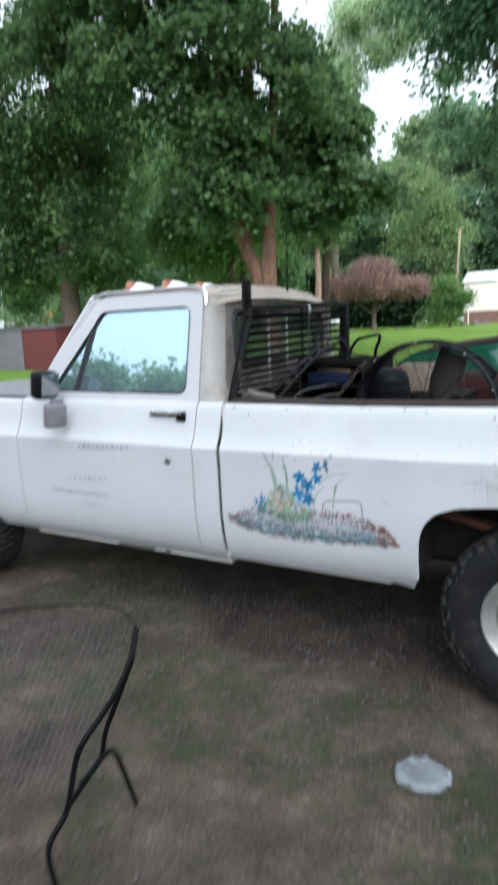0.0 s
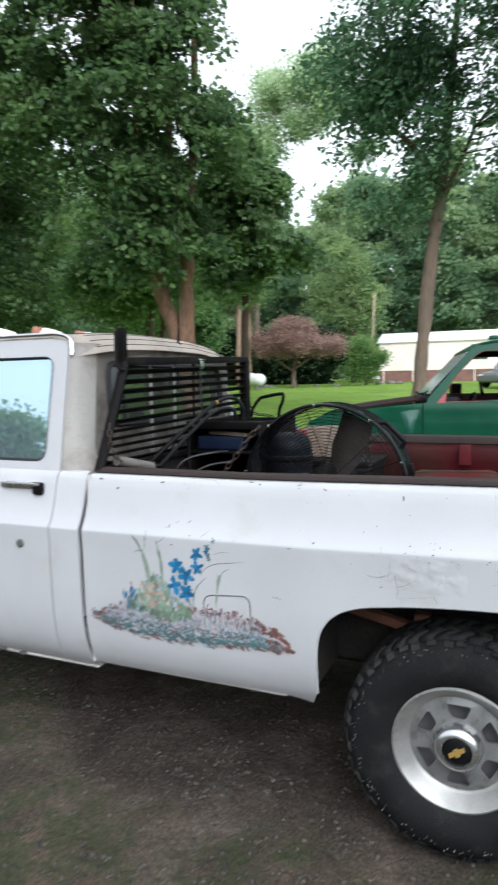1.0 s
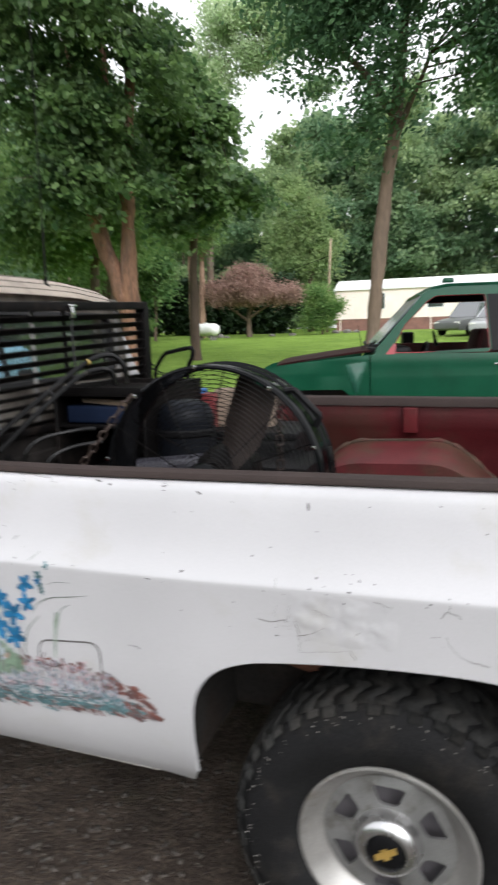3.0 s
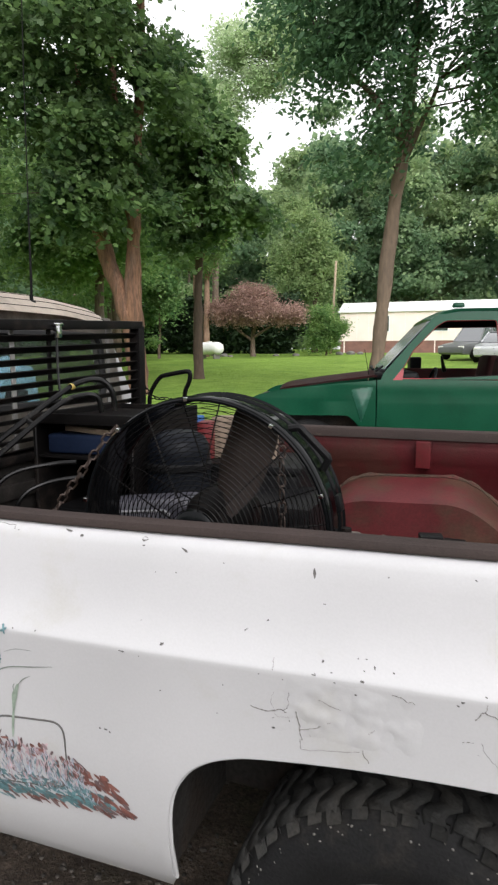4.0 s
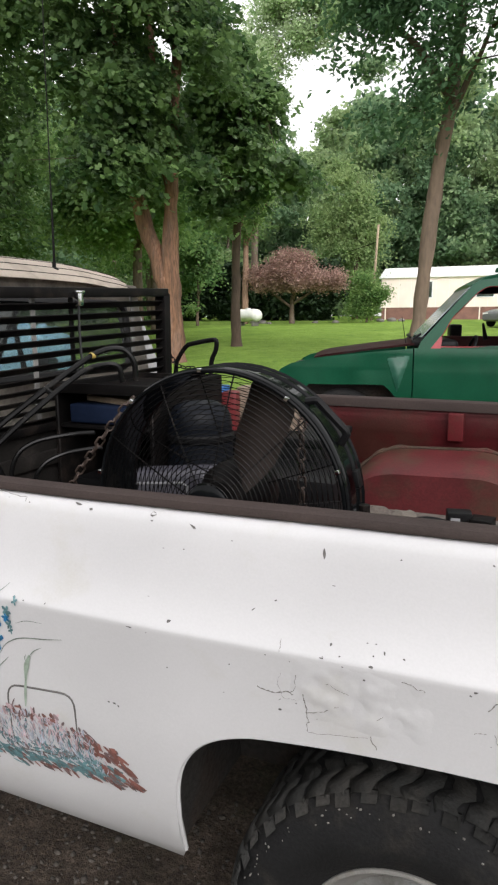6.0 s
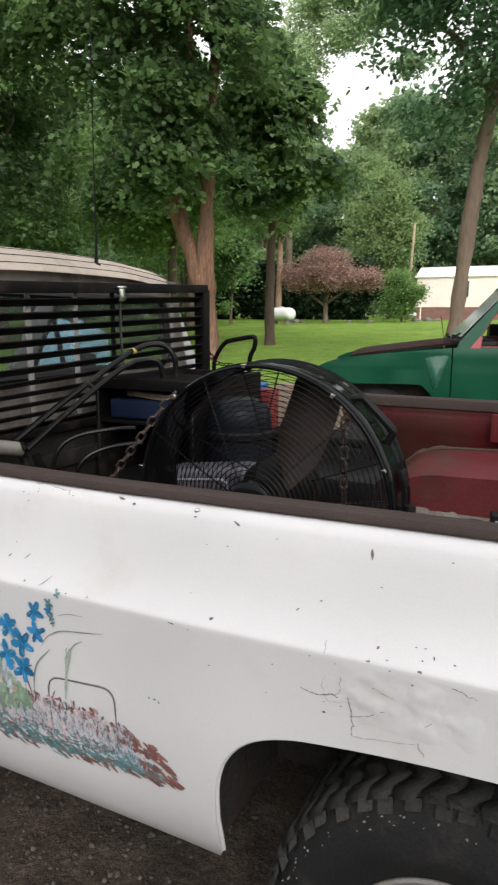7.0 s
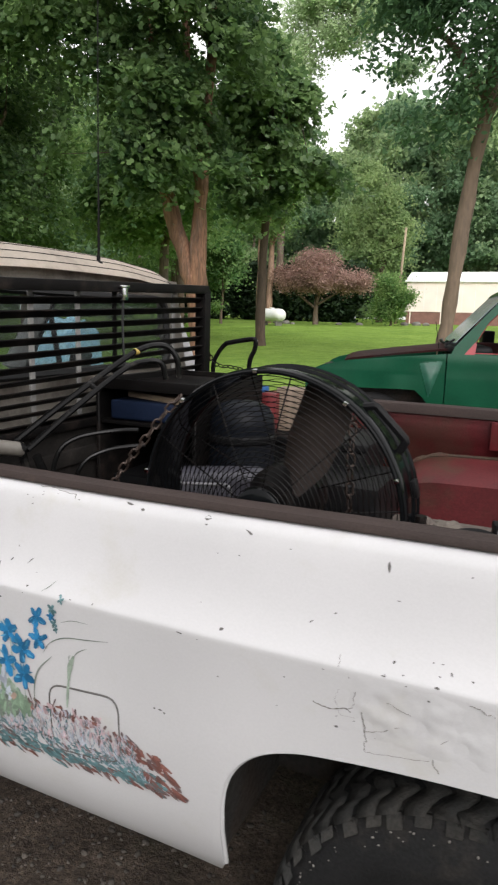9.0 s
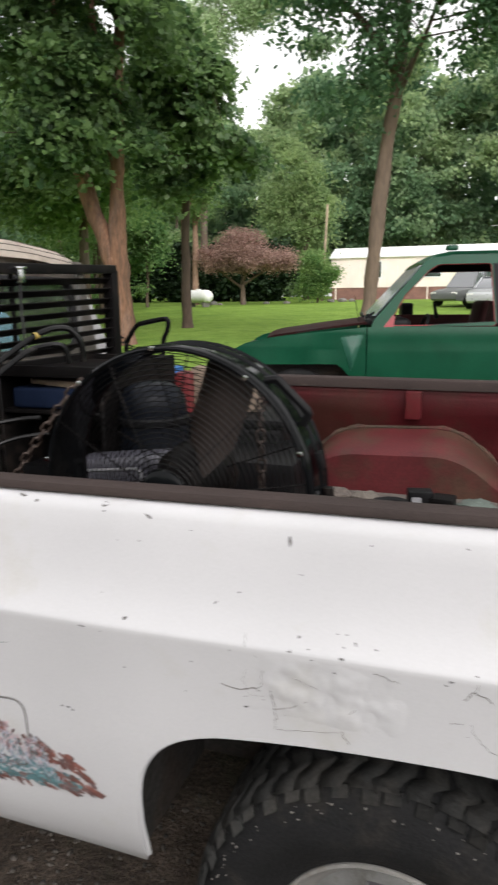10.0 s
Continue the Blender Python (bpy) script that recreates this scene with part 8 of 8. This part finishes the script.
def parked_car(x, y, turn, paint, label, name="parked_car", tall=1.45, length=4.4):
    """A car body lofted along its length, with glass, wheels and lamps."""
    z0 = level(x, y)
    car = thing(name, (x, y, z0), label, "car")
    M = Matrix.Translation((x, y, z0)) @ Euler((0, 0, radians(turn))).to_matrix().to_4x4()
    L = length / 2
    low = [(-L, 0.35, 0.62), (-L * 0.97, 0.28, 0.74), (-L * 0.7, 0.25, 0.84), (-L * 0.36, 0.25, 0.92), (0.0, 0.25, 0.95), (L * 0.6, 0.25, 0.97), (L * 0.93, 0.28, 0.95), (L, 0.38, 0.78)]
    bm = bmesh.new()
    rings = []
    for u, b, t in low:
        w = 0.86 if abs(u) < L * 0.9 else 0.74
        ring = [(u, -w * 0.94, b), (u, -w, (b + t) / 2), (u, -w * 0.95, t - 0.03), (u, -w * 0.8, t), (u, w * 0.8, t), (u, w * 0.95, t - 0.03), (u, w, (b + t) / 2), (u, w * 0.94, b)]
        rings.append([bm.verts.new(M @ Vector(p)) for p in ring])
    for p, q in zip(rings, rings[1:]):
        for k in range(8):
            bm.faces.new((p[k], p[(k + 1) % 8], q[(k + 1) % 8], q[k]))
    bm.faces.new(rings[0])
    bm.faces.new(rings[-1][::-1])
    part("body", bm, paint, car)
    bm = bmesh.new()
    rings = []
    for u, t, w in ((-L * 0.38, 0.93, 0.74), (-L * 0.08, tall - 0.04, 0.60), (L * 0.2, tall, 0.60), (L * 0.62, tall - 0.05, 0.60), (L * 0.86, 0.98, 0.72)):
        rings.append([bm.verts.new(M @ Vector(p)) for p in ((u, -0.76, 0.92), (u, -w, t), (u, w, t), (u, 0.76, 0.92))])
    for p, q in zip(rings, rings[1:]):
        for k in range(3):
            bm.faces.new((p[k], p[k + 1], q[k + 1], q[k]))
    part("cabin", bm, car_glass, car)
    bm = bmesh.new()
    rings = [[bm.verts.new(M @ Vector((u, w, t + 0.012))) for w in (-0.6, 0.6)] for u, t in ((-L * 0.08, tall - 0.04), (L * 0.2, tall), (L * 0.62, tall - 0.05))]
    for p, q in zip(rings, rings[1:]):
        bm.faces.new((p[0], p[1], q[1], q[0]))
    bmesh.ops.solidify(bm, geom=list(bm.faces), thickness=0.03)
    part("roof", bm, paint, car)
    for side in (-1, 1):
        for u0, t0, u1, t1 in ((-L * 0.38, 0.94, -L * 0.08, tall - 0.03), (L * 0.16, 0.95, L * 0.18, tall), (L * 0.86, 0.97, L * 0.62, tall - 0.04)):
            bm = bmesh.new()
            tube(bm, [M @ Vector((u0, side * 0.765, t0)), M @ Vector((u1, side * 0.615, t1))], 0.03, 6)
            part("pillar", bm, paint, car)
        for u in (-L * 0.62, L * 0.6):
            bm = bmesh.new()
            lathe(bm, [(0.001, -0.1), (0.19, -0.10), (0.30, -0.09), (0.32, -0.04), (0.32, 0.09), (0.001, 0.09)], None, M @ Matrix.Translation((u, side * 0.80, 0.32)) @ Matrix.Diagonal((1, side * -1 * -1, 1, 1)), 24)
            wh = part("wheel", bm, rubber, car)
            bm = bmesh.new()
            lathe(bm, [(0.001, -0.012), (0.17, -0.006), (0.19, 0.004), (0.001, 0.004)], None, M @ Matrix.Translation((u, side * 0.905, 0.32)), 20)
            part("hubcap", bm, alloy, wh)
        bm = bmesh.new()
        box(bm, M @ Vector((-L * 0.98, side * 0.58, 0.62)), (0.08, 0.3, 0.13), turn=(0, 0, turn), bevel=0.02)
        part("headlight", bm, white_lens, car)
        bm = bmesh.new()
        box(bm, M @ Vector((L * 0.985, side * 0.6, 0.78)), (0.06, 0.26, 0.14), turn=(0, 0, turn), bevel=0.02)
        part("tail_light", bm, red_plastic, car)
    return car


parked_car(2.3, 32.0, 75, silver_paint, "light silver car parked beyond the lawn")
parked_car(1.05, 35.5, 60, grey_paint, "grey minivan parked beyond the lawn", "parked_van", 1.75, 4.7)

# low shed panels and a marker at the side
shed = thing("shed", g(-17.8, 15.2), "low shed with grey metal and dark red board sides", "shed")
for name, x0, x1, mat in (("metal_side", -19.6, -18.1, slate_panel), ("board_side", -18.1, -16.3, barn_red)):
    bm = bmesh.new()
    b = level(-18, 15)
    box(bm, ((x0 + x1) / 2, 15.2, b + 0.75), (x1 - x0, 0.9, 1.6), bevel=0.02)
    part(name, bm, mat, shed)
bm = bmesh.new()
box(bm, (-17.95, 15.2, level(-18, 15) + 1.58), (3.4, 1.05, 0.07), turn=(4, 0, 0), bevel=0.01)
part("roof_sheet", bm, slate_panel, shed)
bm = bmesh.new()
box(bm, (-17.35, 15.6, 2.48), (0.16, 0.03, 0.28), bevel=0.01)
tag = solid("trunk_marker", bm, yellow_tag, (-17.35, 15.6, 2.34), "small yellow plastic marker fixed to a trunk", "marker")

# ---- on the drive ----
seat = thing("wire_chair", (0.15, -1.35, 0), "black tube-framed mesh garden chair standing on the dirt", "chair")


def chair_tube(name, pts, r=0.0088):
    bm = bmesh.new()
    pts = [(x, y, z if z < 0.3 else 0.3 + (z - 0.3) * 0.85) for x, y, z in pts]
    tube(bm, smooth_path(pts, 6), r, 8)
    part(name, bm, gloss_black, seat)


chair_tube("side_rail", [(0.375, -1.44, 0.012), (0.348, -1.43, 0.13), (0.355, -1.36, 0.20), (0.368, -1.313, 0.363), (0.40, -1.25, 0.46), (0.429, -1.193, 0.546), (0.441, -1.14, 0.64), (0.425, -1.09, 0.72)])
chair_tube("front_strut", [(0.441, -1.135, 0.63), (0.395, -1.16, 0.48), (0.362, -1.189, 0.359), (0.348, -1.202, 0.268), (0.352, -1.26, 0.245), (0.355, -1.35, 0.21)], 0.008)
chair_tube("leg", [(0.352, -1.30, 0.24), (0.357, -1.193, 0.275), (0.352, -1.15, 0.25), (0.349, -1.117, 0.174), (0.348, -1.063, 0.008)])
chair_tube("top_rail", [(0.425, -1.09, 0.72), (0.36, -1.09, 0.775), (0.25, -1.16, 0.80), (0.10, -1.27, 0.80), (-0.04, -1.37, 0.77)], 0.0035)
chair_tube("far_rail", [(-0.04, -1.37, 0.77), (-0.03, -1.42, 0.60), (-0.05, -1.52, 0.40), (-0.06, -1.62, 0.25), (-0.06, -1.68, 0.01)])
chair_tube("leg", [(-0.06, -1.60, 0.26), (-0.10, -1.50, 0.2), (-0.13, -1.42, 0.008)])
bm = bmesh.new()
for i in range(34):
    t = (i + 0.5) / 34
    a = Vector((0.36, -1.34, 0.25)).lerp(Vector((0.425, -1.09, 0.655)), t)
    b = Vector((-0.06, -1.60, 0.28)).lerp(Vector((-0.04, -1.38, 0.69)), t)
    tube(bm, [a, a.lerp(b, 0.5) + Vector((-0.03, 0.05, 0.02)), b], 0.00035, 3)
for i in range(26):
    t = (i + 0.5) / 26
    a = Vector((0.36, -1.34, 0.25)).lerp(Vector((-0.06, -1.60, 0.28)), t)
    b = Vector((0.425, -1.09, 0.655)).lerp(Vector((-0.04, -1.38, 0.69)), t)
    tube(bm, [a, a.lerp(b, 0.5) + Vector((-0.02, 0.04, 0.02)), b], 0.00035, 3)
tagged(part("wire_mesh", bm, slate_panel, seat, "fine dark wire mesh back"), kind="stuff")

bm = bmesh.new()
n = 44
rings = []
for r, z in ((0.001, 0.020), (0.03, 0.022), (0.055, 0.016), (0.070, 0.024), (0.082, 0.014), (0.092, 0.006), (0.090, 0.002), (0.0, 0.004)):
    rings.append([bm.verts.new((1.145 + r * math.cos(a) * (1.05 + 0.16 * noise.noise((math.cos(a) * 2, math.sin(a) * 2, 5))), -0.50 + r * math.sin(a) * (1 + 0.16 * noise.noise((math.cos(a) * 2, math.sin(a) * 2, 9))), z + 0.013 * noise.noise((r * 45 * math.cos(a), r * 45 * math.sin(a), 2)) * (1 if r > 0.02 else 0.3) + (0.004 if r > 0 else 0.0))) for a in np.linspace(0, 2 * math.pi, n, endpoint=False)])
for p, q in zip(rings, rings[1:]):
    for k in range(n):
        bm.faces.new((p[k], p[(k + 1) % n], q[(k + 1) % n], q[k]))
bmesh.ops.remove_doubles(bm, verts=bm.verts, dist=1e-4)
solid("food_container", bm, clear_plastic, (1.145, -0.50, 0.0), "crumpled clear plastic food container on the dirt", "container", smooth="all")


def scatter_stones():
    """Loose gravel on the drive."""
    rng = np.random.default_rng(9)
    base = bmesh.new()
    bmesh.ops.create_icosphere(base, subdivisions=1, radius=1.0)
    bv = np.array([v.co[:] for v in base.verts])
    bf = np.array([[v.index for v in f.verts] for f in base.faces])
    base.free()
    V, F = [], []
    n = 0
    while n < 9000:
        x, y = rng.uniform(-1.4, 2.8), rng.uniform(-2.3, 1.6) if n % 2 else rng.uniform(-0.75, 0.75)
        if noise.noise((x * 0.8, y * 0.8, 5)) + 0.35 * noise.noise((x * 3, y * 3, 2)) < rng.uniform(-0.6, 0.35):
            continue
        r = 0.0026 + 0.0088 * rng.uniform() ** 3.4
        z = rise(x, y) + (0.03 * noise.noise((x * 0.9, y * 0.9, 0)) + 0.014 * noise.noise((x * 4, y * 4, 3)) + 0.009 * noise.noise((x * 13, y * 13, 7))) * (1 - max(abs(x), abs(y)) / 14) - 0.012
        s = np.array((rng.uniform(0.8, 1.5), rng.uniform(0.7, 1.1), rng.uniform(0.5, 0.8))) * r
        a = rng.uniform(0, 6.28)
        p = bv * (1 + 0.25 * rng.normal(0, 1, (len(bv), 1)).clip(-1, 1)) * s
        q = np.stack([p[:, 0] * math.cos(a) - p[:, 1] * math.sin(a), p[:, 0] * math.sin(a) + p[:, 1] * math.cos(a), p[:, 2]], 1) + (x, y, z + r * 0.2)
        V.append(q)
        F.append(bf + n * len(bv))
        n += 1
    ob = raw_mesh("gravel", np.concatenate(V), np.concatenate(F), stone_mix)
    tagged(ob, "loose mixed gravel stones on the dirt drive", "gravel", kind="stuff")


scatter_stones()


def scatter_grass():
    """Lawn blades towards the drive and weed tufts in the dirt."""
    rng = np.random.default_rng(19)
    V = []

    def blade(x, y, h, w, V):
        z = level(x, y) - 0.01
        a = rng.uniform(0, 6.28)
        d = np.array((math.cos(a), math.sin(a), 0.0))
        e = np.array((rng.normal(0, 0.45), rng.normal(0, 0.45), 1.0)) * h
        c = np.array((x, y, z))
        V.extend((c - d * w, c + d * w, c + d * w * 0.4 + e * 0.6, c + e))

    n = 0
    while n < 50000:
        y = 6.0 + 26 * rng.uniform() ** 1.6
        x = rng.uniform(-0.95 * y - 3.0, 0.15 * y + 2.5)
        if y + 1.2 * noise.noise((x * 0.5, y * 0.5, 0)) < 6.6:
            continue
        blade(x, y, rng.uniform(0.015, 0.04), 0.004 + 0.0004 * y, V)
        n += 1
    V = np.array(V)
    ob = raw_mesh("grass", V, np.arange(len(V)).reshape(-1, 4), grass_blade)
    tagged(ob, "short mown grass on the lawn", "grass", kind="stuff")
    V = []
    for _ in range(240):
        x, y = rng.uniform(-2.0, 3.0), rng.uniform(-2.2, -0.1)
        if noise.noise((x * 0.9, y * 0.9, 8)) < 0.05:
            continue
        for _ in range(26):
            blade(x + rng.normal(0, 0.045), y + rng.normal(0, 0.045), rng.uniform(0.012, 0.04), 0.002, V)
    V = np.array(V)
    ob = raw_mesh("weeds", V, np.arange(len(V)).reshape(-1, 4), weed_blade)
    tagged(ob, "small dull green weeds in the dirt", "weeds", kind="stuff")


scatter_grass()
